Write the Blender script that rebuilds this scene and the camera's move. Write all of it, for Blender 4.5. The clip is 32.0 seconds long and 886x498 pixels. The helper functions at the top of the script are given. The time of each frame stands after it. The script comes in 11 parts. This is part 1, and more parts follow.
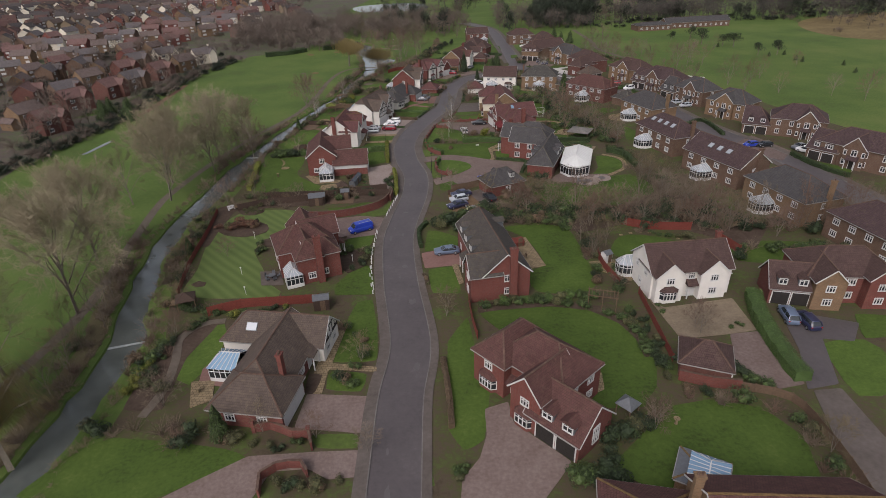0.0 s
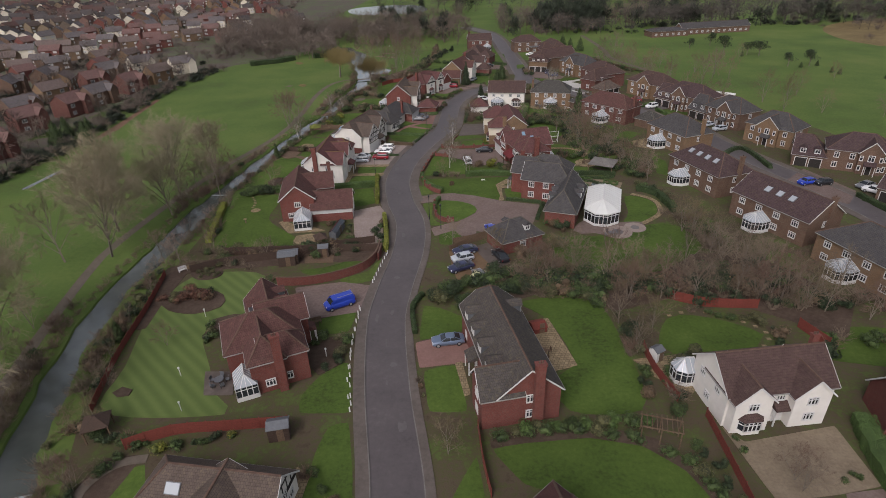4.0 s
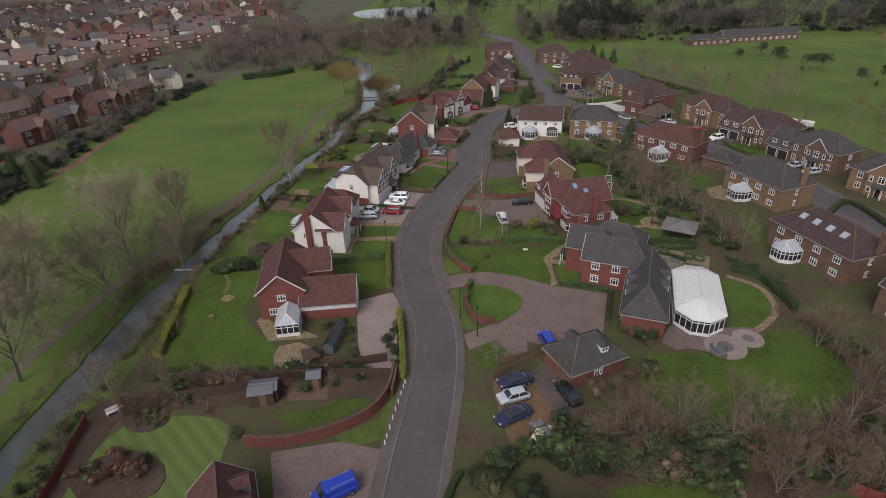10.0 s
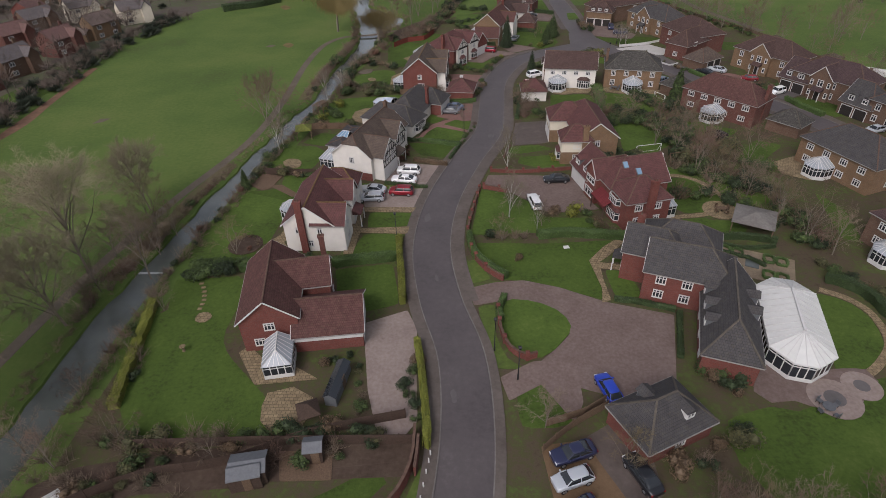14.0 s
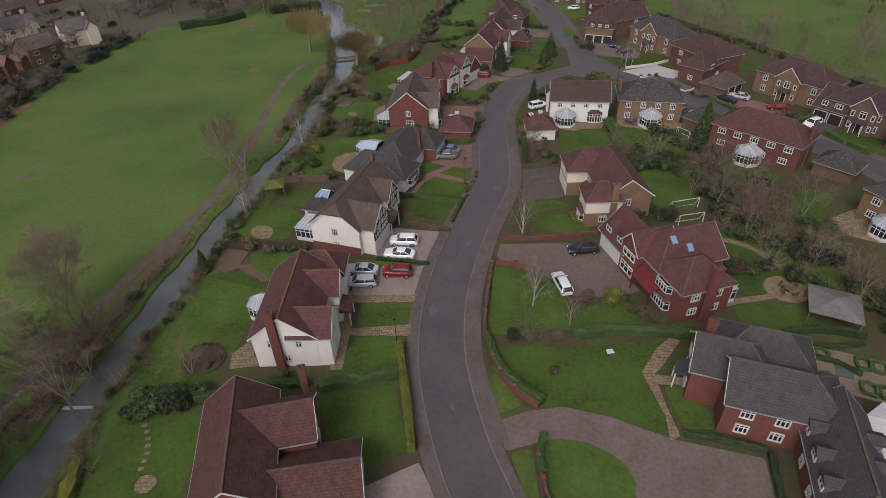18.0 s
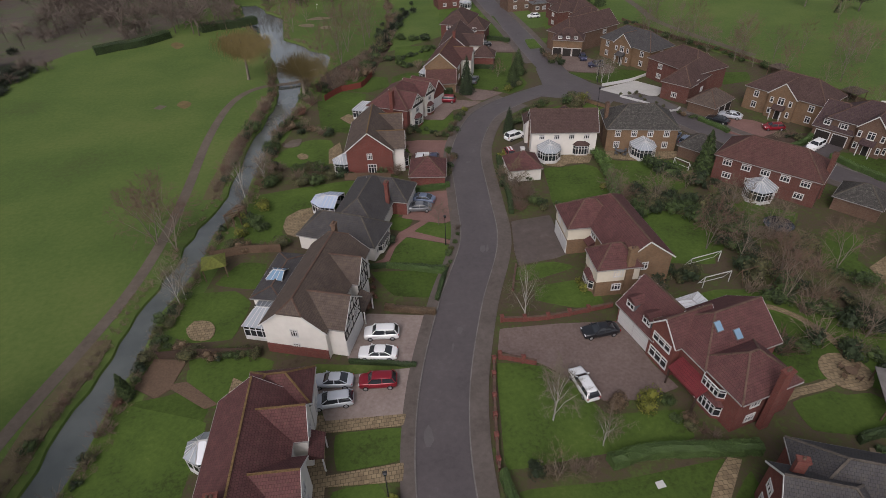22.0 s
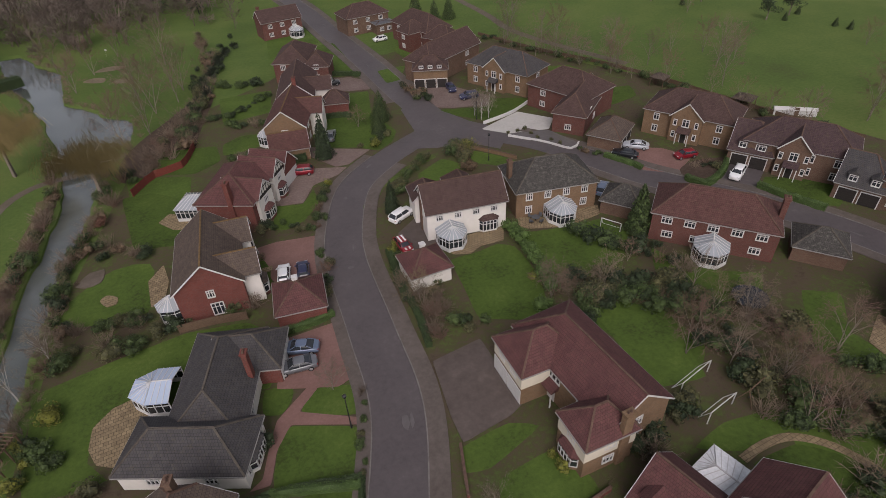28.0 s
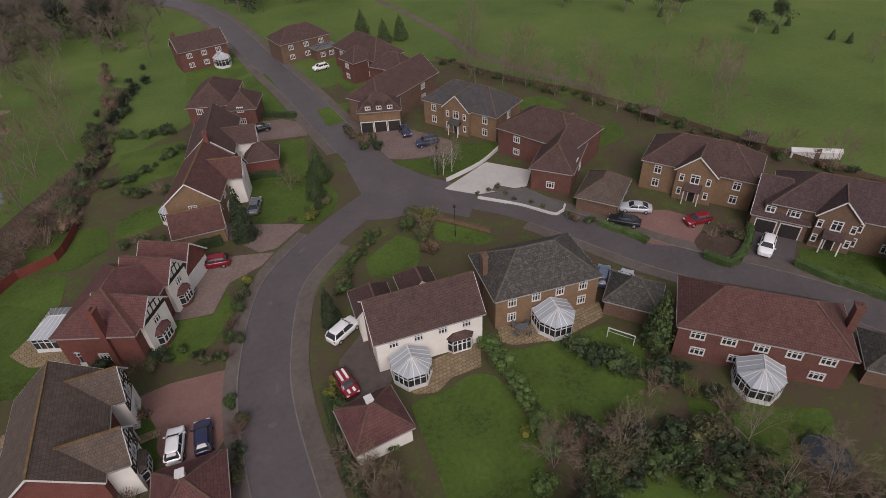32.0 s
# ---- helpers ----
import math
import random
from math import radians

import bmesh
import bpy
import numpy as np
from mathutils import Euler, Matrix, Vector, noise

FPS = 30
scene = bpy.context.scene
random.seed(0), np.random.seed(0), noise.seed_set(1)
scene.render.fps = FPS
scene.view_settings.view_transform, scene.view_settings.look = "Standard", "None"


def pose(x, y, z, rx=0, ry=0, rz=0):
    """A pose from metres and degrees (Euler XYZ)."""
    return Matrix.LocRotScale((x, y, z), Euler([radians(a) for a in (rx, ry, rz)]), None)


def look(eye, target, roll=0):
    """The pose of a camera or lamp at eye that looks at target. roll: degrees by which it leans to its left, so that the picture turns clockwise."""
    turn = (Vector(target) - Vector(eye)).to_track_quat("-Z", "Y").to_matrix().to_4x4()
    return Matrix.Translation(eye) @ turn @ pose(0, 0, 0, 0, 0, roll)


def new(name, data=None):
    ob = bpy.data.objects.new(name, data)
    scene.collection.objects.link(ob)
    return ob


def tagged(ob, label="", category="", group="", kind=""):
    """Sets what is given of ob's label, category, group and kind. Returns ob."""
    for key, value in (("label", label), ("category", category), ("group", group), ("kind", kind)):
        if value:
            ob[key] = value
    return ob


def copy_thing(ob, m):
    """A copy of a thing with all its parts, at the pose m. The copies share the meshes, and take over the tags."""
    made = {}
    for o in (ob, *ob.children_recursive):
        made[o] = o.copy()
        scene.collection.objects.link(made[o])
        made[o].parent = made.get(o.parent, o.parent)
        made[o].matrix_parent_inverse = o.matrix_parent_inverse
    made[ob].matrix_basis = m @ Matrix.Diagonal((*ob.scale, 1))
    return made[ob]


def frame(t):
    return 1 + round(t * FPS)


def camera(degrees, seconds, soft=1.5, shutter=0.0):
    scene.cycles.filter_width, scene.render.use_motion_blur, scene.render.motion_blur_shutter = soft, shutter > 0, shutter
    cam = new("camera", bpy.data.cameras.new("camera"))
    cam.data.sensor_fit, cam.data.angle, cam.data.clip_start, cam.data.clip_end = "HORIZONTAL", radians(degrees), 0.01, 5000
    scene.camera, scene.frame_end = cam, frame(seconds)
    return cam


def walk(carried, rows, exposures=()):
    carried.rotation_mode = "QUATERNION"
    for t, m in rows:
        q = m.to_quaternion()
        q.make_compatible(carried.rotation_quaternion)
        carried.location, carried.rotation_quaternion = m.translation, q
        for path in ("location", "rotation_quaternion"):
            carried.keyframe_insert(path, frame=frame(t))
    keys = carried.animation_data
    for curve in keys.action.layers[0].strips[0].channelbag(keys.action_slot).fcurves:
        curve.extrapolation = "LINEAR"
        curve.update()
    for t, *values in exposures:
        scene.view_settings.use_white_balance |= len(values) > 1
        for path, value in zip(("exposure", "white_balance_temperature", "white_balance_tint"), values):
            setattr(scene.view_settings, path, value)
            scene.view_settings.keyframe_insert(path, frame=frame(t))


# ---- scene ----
cam = camera(76.6, 32.0, 0.5)
METRES, EYE, TILT, LEAN, TURN = 185.87, 50.0, 0.0, 0.0, 0.0
ROWS = [
    (0.0, 0.0, 0.0, 0.0, -0.96, -28.6, 1.76),
    (0.5, 0.0007, 0.0178, -0.0007, -0.98, -28.6, 1.75),
    (1.0, 0.0012, 0.0357, -0.001, -0.99, -28.61, 1.73),
    (1.5, 0.0018, 0.0535, -0.001, -1.02, -28.61, 1.72),
    (2.0, 0.0025, 0.0711, -0.0006, -1.03, -28.64, 1.7),
    (2.5, 0.0025, 0.0887, 0.0, -1.04, -28.66, 1.72),
    (3.0, 0.0024, 0.1064, 0.0001, -1.01, -28.67, 1.69),
    (3.5, 0.0022, 0.1237, 0.0009, -1.0, -28.68, 1.68),
    (5.5, -0.0012, 0.1928, 0.0018, -0.83, -28.74, 1.62),
    (6.0, -0.0027, 0.2088, 0.0021, -0.69, -28.74, 1.61),
    (6.5, -0.0045, 0.2252, 0.0023, -0.66, -28.73, 1.59),
    (7.0, -0.0064, 0.2408, 0.0028, -0.71, -28.75, 1.62),
    (7.5, -0.008, 0.2564, 0.0034, -0.74, -28.79, 1.64),
    (8.0, -0.0103, 0.2716, 0.0033, -0.71, -28.79, 1.65),
    (8.5, -0.0126, 0.2868, 0.0033, -0.56, -28.8, 1.67),
    (9.0, -0.0153, 0.3013, 0.0031, -0.46, -28.79, 1.68),
    (9.5, -0.0177, 0.3156, 0.0032, -0.42, -28.83, 1.69),
    (10.0, -0.0203, 0.3297, 0.0031, -0.45, -28.87, 1.73),
    (10.5, -0.0228, 0.3439, 0.0027, -0.38, -28.89, 1.75),
    (11.0, -0.0256, 0.3584, 0.0017, -0.28, -28.88, 1.73),
    (11.5, -0.0283, 0.3733, 0.001, -0.33, -28.87, 1.75),
    (12.0, -0.0308, 0.3881, 0.001, -0.39, -28.9, 1.68),
    (12.5, -0.0331, 0.4027, 0.0011, -0.44, -28.92, 1.68),
    (13.0, -0.0354, 0.4171, 0.0015, -0.51, -29.87, 1.7),
    (13.5, -0.0383, 0.4315, 0.0012, -0.58, -34.55, 1.6),
    (14.0, -0.0408, 0.4474, 0.0023, -0.7, -36.08, 1.54),
    (14.5, -0.0428, 0.462, 0.0027, -0.81, -36.08, 1.55),
    (16.5, -0.0515, 0.5223, 0.0038, -2.14, -36.25, 1.49),
    (17.0, -0.0545, 0.5377, 0.0042, -2.73, -36.28, 1.49),
    (17.5, -0.057, 0.5531, 0.0049, -3.17, -36.32, 1.53),
    (18.0, -0.0603, 0.5684, 0.0054, -3.53, -36.37, 1.53),
    (18.5, -0.0632, 0.5835, 0.0059, -3.64, -36.39, 1.51),
    (19.0, -0.0653, 0.5976, 0.006, -3.96, -36.44, 1.52),
    (19.5, -0.0675, 0.611, 0.0062, -4.41, -36.48, 1.52),
    (20.0, -0.069, 0.6242, 0.0065, -5.39, -36.55, 1.58),
    (20.5, -0.0704, 0.6375, 0.0063, -6.49, -36.64, 1.59),
    (21.0, -0.0713, 0.6508, 0.0062, -7.5, -36.71, 1.61),
    (21.5, -0.0714, 0.6638, 0.006, -8.5, -36.75, 1.7),
    (22.0, -0.0716, 0.6774, 0.0053, -9.4, -36.81, 1.71),
    (22.5, -0.0715, 0.6908, 0.0052, -10.0, -36.88, 1.72),
    (23.0, -0.0712, 0.7047, 0.0051, -10.37, -36.91, 1.74),
    (23.5, -0.0708, 0.7188, 0.0042, -10.61, -36.88, 1.78),
    (24.0, -0.0704, 0.7333, 0.0044, -10.86, -36.95, 1.75),
    (24.5, -0.0696, 0.7473, 0.0044, -11.4, -37.01, 1.81),
    (26.5, -0.0616, 0.8059, 0.0036, -17.71, -37.27, 2.03),
    (27.0, -0.0569, 0.8201, 0.0029, -21.08, -37.41, 2.17),
    (27.5, -0.0515, 0.834, 0.0025, -24.67, -37.55, 2.28),
    (28.0, -0.0444, 0.8483, 0.0016, -26.4, -37.63, 2.38),
    (28.5, -0.0373, 0.8631, 0.0006, -27.56, -37.7, 2.39),
    (29.0, -0.0295, 0.8779, -0.0006, -28.68, -37.74, 2.4),
    (29.5, -0.0204, 0.8923, -0.0018, -29.61, -37.75, 2.49),
    (30.0, -0.0108, 0.9066, -0.0026, -30.46, -37.81, 2.52),
    (30.5, -0.0012, 0.9214, -0.0037, -30.67, -37.83, 2.53),
    (31.0, 0.0084, 0.9373, -0.0049, -30.71, -37.84, 2.48),
    (31.5, 0.0175, 0.9538, -0.0058, -30.72, -37.92, 2.51),
    (32.0, 0.0267, 0.9702, -0.0075, -30.67, -37.92, 2.51),
]
walk(cam, [(t, pose(0, 0, EYE, TILT, LEAN, TURN) @ pose(METRES * x, METRES * y, METRES * z, 90 + pitch, roll, yaw)) for t, x, y, z, yaw, pitch, roll in ROWS], [(0.0, 0.19, 6380, 12.5), (14.0, 0.12, 6300, 13), (20.0, 0.05, 6350, 13), (25.0, 0.0, 6450, 14), (32.0, 0.05, 6560, 16)])

# ---- light: a flat, overcast winter sky ----
world = bpy.data.worlds.new("overcast_sky")
scene.world = world
world.use_nodes = True
wn = world.node_tree.nodes
sky = wn.new("ShaderNodeTexSky")
sky.sky_type, sky.sun_disc, sky.sun_elevation, sky.sun_rotation = "NISHITA", False, radians(38), radians(200)
sky.dust_density, sky.air_density = 4.0, 1.0
pale = wn.new("ShaderNodeHueSaturation")
pale.inputs["Saturation"].default_value = 0.36
world.node_tree.links.new(sky.outputs[0], pale.inputs["Color"])
world.node_tree.links.new(pale.outputs[0], wn["Background"].inputs["Color"])
wn["Background"].inputs["Strength"].default_value = 0.148
sun = new("sun", bpy.data.lights.new("sun", "SUN"))
sun.data.energy, sun.data.angle, sun.data.color = 1.35, radians(25), (1.0, 0.915, 0.93)
sun.matrix_world = look((-40, -60, 80), (0, 0, 0))

# ---- materials ----


def shader(name, rough=0.8, metal=0.0):
    m = bpy.data.materials.new(name)
    m.use_nodes = True
    n = m.node_tree.nodes
    b = n["Principled BSDF"]
    b.inputs["Roughness"].default_value, b.inputs["Metallic"].default_value = rough, metal
    b.inputs["Specular IOR Level"].default_value = 0.3
    return m, n, m.node_tree.links, b


def noise_node(n, l, vec, scale, detail=4.0, rough=0.6):
    t = n.new("ShaderNodeTexNoise")
    t.inputs["Scale"].default_value, t.inputs["Detail"].default_value, t.inputs["Roughness"].default_value = scale, detail, rough
    l.new(vec, t.inputs["Vector"])
    return t.outputs["Fac"]


def ramp(n, l, fac, stops):
    r = n.new("ShaderNodeValToRGB")
    while len(r.color_ramp.elements) < len(stops):
        r.color_ramp.elements.new(0.5)
    for e, (p, c) in zip(r.color_ramp.elements, stops):
        e.position, e.color = p, (*c, 1)
    l.new(fac, r.inputs["Fac"])
    return r.outputs["Color"]


def mix(n, l, fac, a, b, mode="MIX"):
    x = n.new("ShaderNodeMix")
    x.data_type, x.blend_type = "RGBA", mode
    for sock, v in ((x.inputs[0], fac), (x.inputs[6], a), (x.inputs[7], b)):
        if isinstance(v, bpy.types.NodeSocket):
            l.new(v, sock)
        elif isinstance(v, tuple):
            sock.default_value = (*v, 1)
        else:
            sock.default_value = v
    return x.outputs[2]


def bump(n, l, b, height, strength, dist=0.02):
    k = n.new("ShaderNodeBump")
    k.inputs["Strength"].default_value, k.inputs["Distance"].default_value = strength, dist
    l.new(height, k.inputs["Height"])
    l.new(k.outputs[0], b.inputs["Normal"])


def place(n):
    return n.new("ShaderNodeNewGeometry").outputs["Position"]


def tint(n, l, colour, amount=0.25):
    """A small change of lightness from object to object."""
    o = n.new("ShaderNodeObjectInfo").outputs["Random"]
    return mix(n, l, amount, colour, ramp(n, l, o, [(0, (0.35, 0.35, 0.35)), (1, (1, 1, 1))]), "MULTIPLY")


def mottled(name, stops, small=2.0, large=0.12, rough=0.9, relief=0.3, spread=0.5, vary=0.0):
    """A ground or plain surface: fine grain over broad patches."""
    m, n, l, b = shader(name, rough)
    p = place(n)
    f = mix(n, l, spread, noise_node(n, l, p, large, 3), noise_node(n, l, p, small, 6, 0.7))
    c = ramp(n, l, f, stops)
    l.new(tint(n, l, c, vary) if vary else c, b.inputs["Base Color"])
    b.inputs["Specular IOR Level"].default_value = 0.1
    bump(n, l, b, noise_node(n, l, p, small * 4, 5), relief, 0.05)
    return m


def brickwork(name, c1, c2, mortar):
    m, n, l, b = shader(name, 0.9)
    uv = n.new("ShaderNodeTexCoord").outputs["UV"]
    t = n.new("ShaderNodeTexBrick")
    t.inputs["Scale"].default_value, t.inputs["Brick Width"].default_value, t.inputs["Row Height"].default_value = 1, 0.225, 0.075
    t.inputs["Mortar Size"].default_value = 0.006
    l.new(uv, t.inputs["Vector"])
    for k, c in (("Color1", c1), ("Color2", c2), ("Mortar", mortar)):
        t.inputs[k].default_value = (*c, 1)
    stain = ramp(n, l, noise_node(n, l, place(n), 0.7, 4), [(0.3, (0.7, 0.68, 0.66)), (0.7, (1, 1, 1))])
    l.new(mix(n, l, 0.7, t.outputs["Color"], stain, "MULTIPLY"), b.inputs["Base Color"])
    bump(n, l, b, t.outputs["Fac"], -0.4, 0.01)
    return m


def tiles(name, c1, c2, moss=(0.16, 0.13, 0.06), mossy=0.35):
    """Roof tiles: courses of 0.32 m, lichen in patches."""
    m, n, l, b = shader(name, 0.88)
    b.inputs["Specular IOR Level"].default_value = 0.15
    c1, c2 = (c1[0] * 0.80, c1[1] * 0.88, c1[2] * 0.94), (c2[0] * 0.86, c2[1] * 0.94, c2[2] * 1.0)
    uv = n.new("ShaderNodeTexCoord").outputs["UV"]
    t = n.new("ShaderNodeTexBrick")
    t.inputs["Scale"].default_value, t.inputs["Brick Width"].default_value, t.inputs["Row Height"].default_value = 1, 0.26, 0.3
    t.inputs["Mortar Size"].default_value, t.inputs["Mortar Smooth"].default_value = 0.02, 0.5
    l.new(uv, t.inputs["Vector"])
    t.inputs["Color1"].default_value, t.inputs["Color2"].default_value = (*c1, 1), (*c2, 1)
    t.inputs["Mortar"].default_value = (*[v * 0.48 for v in c1], 1)
    p = place(n)
    wear = ramp(n, l, noise_node(n, l, p, 0.9, 5), [(0.3, (0.72, 0.7, 0.7)), (0.7, (1.1, 1.08, 1.05))])
    c = mix(n, l, 0.8, t.outputs["Color"], wear, "MULTIPLY")
    patch = ramp(n, l, noise_node(n, l, p, 2.6, 6, 0.75), [(0.5, (0, 0, 0)), (0.75, (mossy, mossy, mossy))])
    l.new(mix(n, l, patch, c, moss), b.inputs["Base Color"])
    sep = n.new("ShaderNodeSeparateXYZ")
    l.new(uv, sep.inputs[0])
    saw = n.new("ShaderNodeMath")
    saw.operation = "FRACT"
    k = n.new("ShaderNodeMath")
    k.operation = "DIVIDE"
    k.inputs[1].default_value = 0.3
    l.new(sep.outputs[1], k.inputs[0])
    l.new(k.outputs[0], saw.inputs[0])
    bump(n, l, b, saw.outputs[0], -0.9, 0.06)
    return m


def plain(name, c, rough=0.6, metal=0.0, grain=0.25, scale=3.0, vary=0.0):
    m, n, l, b = shader(name, rough, metal)
    p = place(n)
    g = ramp(n, l, noise_node(n, l, p, scale, 5), [(0.25, tuple(v * (1 - grain) for v in c)), (0.75, c)])
    l.new(tint(n, l, g, vary) if vary else g, b.inputs["Base Color"])
    return m


def leafage(name, dark, light, rough=0.7):
    m, n, l, b = shader(name, rough)
    isl = n.new("ShaderNodeNewGeometry").outputs["Random Per Island"]
    c = ramp(n, l, isl, [(0.0, dark), (1.0, light)])
    big = ramp(n, l, noise_node(n, l, place(n), 0.6, 2), [(0.3, (0.65, 0.65, 0.65)), (0.7, (1.1, 1.1, 1.1))])
    l.new(tint(n, l, mix(n, l, 0.8, c, big, "MULTIPLY"), 0.35), b.inputs["Base Color"])
    return m


def glazing(name, c, rough=0.08):
    m, n, l, b = shader(name, rough)
    b.inputs["Base Color"].default_value = (*c, 1)
    b.inputs["Specular IOR Level"].default_value = 0.6
    return m


MEADOW = mottled("meadow_grass", [(0.3, (0.050, 0.058, 0.021)), (0.44, (0.060, 0.094, 0.023)), (0.56, (0.080, 0.111, 0.029)), (0.74, (0.112, 0.122, 0.044))], 1.2, 0.035, relief=0.4, spread=0.4)
LAWN = mottled("lawn_grass", [(0.32, (0.032, 0.042, 0.013)), (0.46, (0.054, 0.086, 0.018)), (0.58, (0.070, 0.108, 0.022)), (0.74, (0.112, 0.136, 0.040))], 1.9, 0.16, relief=0.7, spread=0.5, vary=0.42)


def striped_lawn():
    """Mown stripes, light and dark by turns."""
    m, n, l, b = shader("striped_lawn", 0.9)
    p = place(n)
    w = n.new("ShaderNodeTexWave")
    w.bands_direction = "DIAGONAL"
    w.inputs["Scale"].default_value, w.inputs["Distortion"].default_value, w.inputs["Detail Scale"].default_value = 0.27, 0.9, 0.3
    l.new(p, w.inputs["Vector"])
    f = mix(n, l, 0.55, noise_node(n, l, p, 1.5, 6, 0.7), w.outputs["Fac"])
    l.new(ramp(n, l, f, [(0.2, (0.062, 0.089, 0.021)), (0.5, (0.072, 0.103, 0.025)), (0.85, (0.087, 0.117, 0.031))]), b.inputs["Base Color"])
    bump(n, l, b, noise_node(n, l, p, 6, 5), 0.4, 0.05)
    return m


STRIPED = striped_lawn()
VERGE = mottled("verge_grass", [(0.3, (0.042, 0.050, 0.019)), (0.55, (0.068, 0.098, 0.023)), (0.75, (0.112, 0.122, 0.040))], 1.6, 0.2)
SOIL = mottled("garden_soil", [(0.3, (0.040, 0.030, 0.020)), (0.44, (0.068, 0.052, 0.035)), (0.52, (0.058, 0.056, 0.026)), (0.62, (0.060, 0.082, 0.023)), (0.78, (0.088, 0.090, 0.038))], 1.6, 0.22, relief=0.8)
ASPHALT = mottled("asphalt", [(0.25, (0.045, 0.039, 0.039)), (0.45, (0.068, 0.058, 0.059)), (0.58, (0.078, 0.067, 0.067)), (0.75, (0.110, 0.097, 0.097))], 1.4, 0.16, 0.85, 0.15)
PATCHED = mottled("asphalt_patch", [(0.3, (0.075, 0.068, 0.066)), (0.7, (0.108, 0.100, 0.097))], 2.0, 0.4, 0.9, 0.15)
FOOTWAY = mottled("footway_asphalt", [(0.3, (0.064, 0.052, 0.045)), (0.7, (0.118, 0.100, 0.089))], 1.5, 0.2, 0.9, 0.15)
TARMAC = mottled("old_brown_tarmac", [(0.3, (0.055, 0.043, 0.037)), (0.55, (0.085, 0.068, 0.060)), (0.75, (0.125, 0.106, 0.090))], 1.0, 0.3, 0.9, 0.2)
SUBURB = mottled("suburban_gardens", [(0.3, (0.055, 0.044, 0.037)), (0.46, (0.082, 0.066, 0.056)), (0.56, (0.070, 0.082, 0.040)), (0.66, (0.105, 0.09, 0.08)), (0.8, (0.15, 0.135, 0.125))], 0.3, 0.06)
for _m, _r, _s in ((ASPHALT, 0.58, 0.26), (PATCHED, 0.6, 0.22), (FOOTWAY, 0.8, 0.12), (TARMAC, 0.65, 0.2)):
    _b = _m.node_tree.nodes["Principled BSDF"]
    _b.inputs["Roughness"].default_value, _b.inputs["Specular IOR Level"].default_value = _r, _s
LITTER = mottled("dark_leaf_litter", [(0.3, (0.034, 0.024, 0.018)), (0.5, (0.060, 0.042, 0.032)), (0.7, (0.085, 0.064, 0.047))], 1.6, 0.3, relief=0.9)
KERB = mottled("kerb_concrete", [(0.3, (0.085, 0.077, 0.071)), (0.7, (0.175, 0.163, 0.152))], 2.5, 0.4)
BLOCK = mottled("block_paving", [(0.25, (0.098, 0.070, 0.060)), (0.5, (0.150, 0.111, 0.098)), (0.75, (0.200, 0.158, 0.140))], 2.4, 0.3, 0.9, 0.4, spread=0.62, vary=0.3)
BLOCK_PALE = mottled("pale_block_paving", [(0.25, (0.14, 0.105, 0.092)), (0.5, (0.20, 0.16, 0.142)), (0.75, (0.26, 0.215, 0.195))], 2.4, 0.3, 0.9, 0.4, spread=0.6)
BLOCK_RED = mottled("red_block_paving", [(0.25, (0.12, 0.066, 0.056)), (0.75, (0.20, 0.12, 0.104))], 3.0, 0.25, 0.9, 0.3)
GRAVEL_RED = mottled("orange_gravel", [(0.3, (0.088, 0.056, 0.032)), (0.7, (0.150, 0.100, 0.060))], 3.0, 0.4, 0.95, 0.5)
GRAVEL = mottled("pale_gravel", [(0.3, (0.11, 0.085, 0.06)), (0.7, (0.20, 0.16, 0.112))], 3.0, 0.4, 0.95, 0.5)


def flags(name, c1, c2, joint, w=0.75, h=0.5):
    """Stone flags with dark joints and lichen stains."""
    m, n, l, b = shader(name, 0.9)
    b.inputs["Specular IOR Level"].default_value = 0.1
    p = place(n)
    t = n.new("ShaderNodeTexBrick")
    t.inputs["Scale"].default_value, t.inputs["Brick Width"].default_value, t.inputs["Row Height"].default_value = 1, w, h
    t.inputs["Mortar Size"].default_value, t.inputs["Mortar Smooth"].default_value = 0.03, 0.3
    l.new(p, t.inputs["Vector"])
    for k, c in (("Color1", c1), ("Color2", c2), ("Mortar", joint)):
        t.inputs[k].default_value = (*c, 1)
    stain = ramp(n, l, noise_node(n, l, p, 1.1, 5), [(0.3, (0.62, 0.6, 0.58)), (0.7, (1.05, 1.03, 1.0))])
    l.new(mix(n, l, 0.85, t.outputs["Color"], stain, "MULTIPLY"), b.inputs["Base Color"])
    bump(n, l, b, t.outputs["Fac"], -0.5, 0.02)
    return m


SLAB = flags("stone_slab", (0.245, 0.190, 0.118), (0.185, 0.145, 0.092), (0.10, 0.078, 0.050), 0.5, 0.45)
PALE = mottled("pale_resin_drive", [(0.3, (0.30, 0.29, 0.27)), (0.7, (0.40, 0.385, 0.36))], 2.0, 0.3, 0.9, 0.2)
DIRT = mottled("trodden_path", [(0.3, (0.072, 0.058, 0.046)), (0.7, (0.125, 0.104, 0.084))], 1.5, 0.2)
ROUGH = mottled("rough_heath", [(0.3, (0.07, 0.05, 0.025)), (0.55, (0.14, 0.105, 0.05)), (0.75, (0.19, 0.15, 0.075))], 0.5, 0.05)
RED_BRICK = brickwork("red_brick", (0.145, 0.042, 0.032), (0.105, 0.032, 0.026), (0.13, 0.075, 0.062))
DARK_BRICK = brickwork("dark_red_brick", (0.115, 0.042, 0.032), (0.085, 0.032, 0.026), (0.12, 0.08, 0.065))
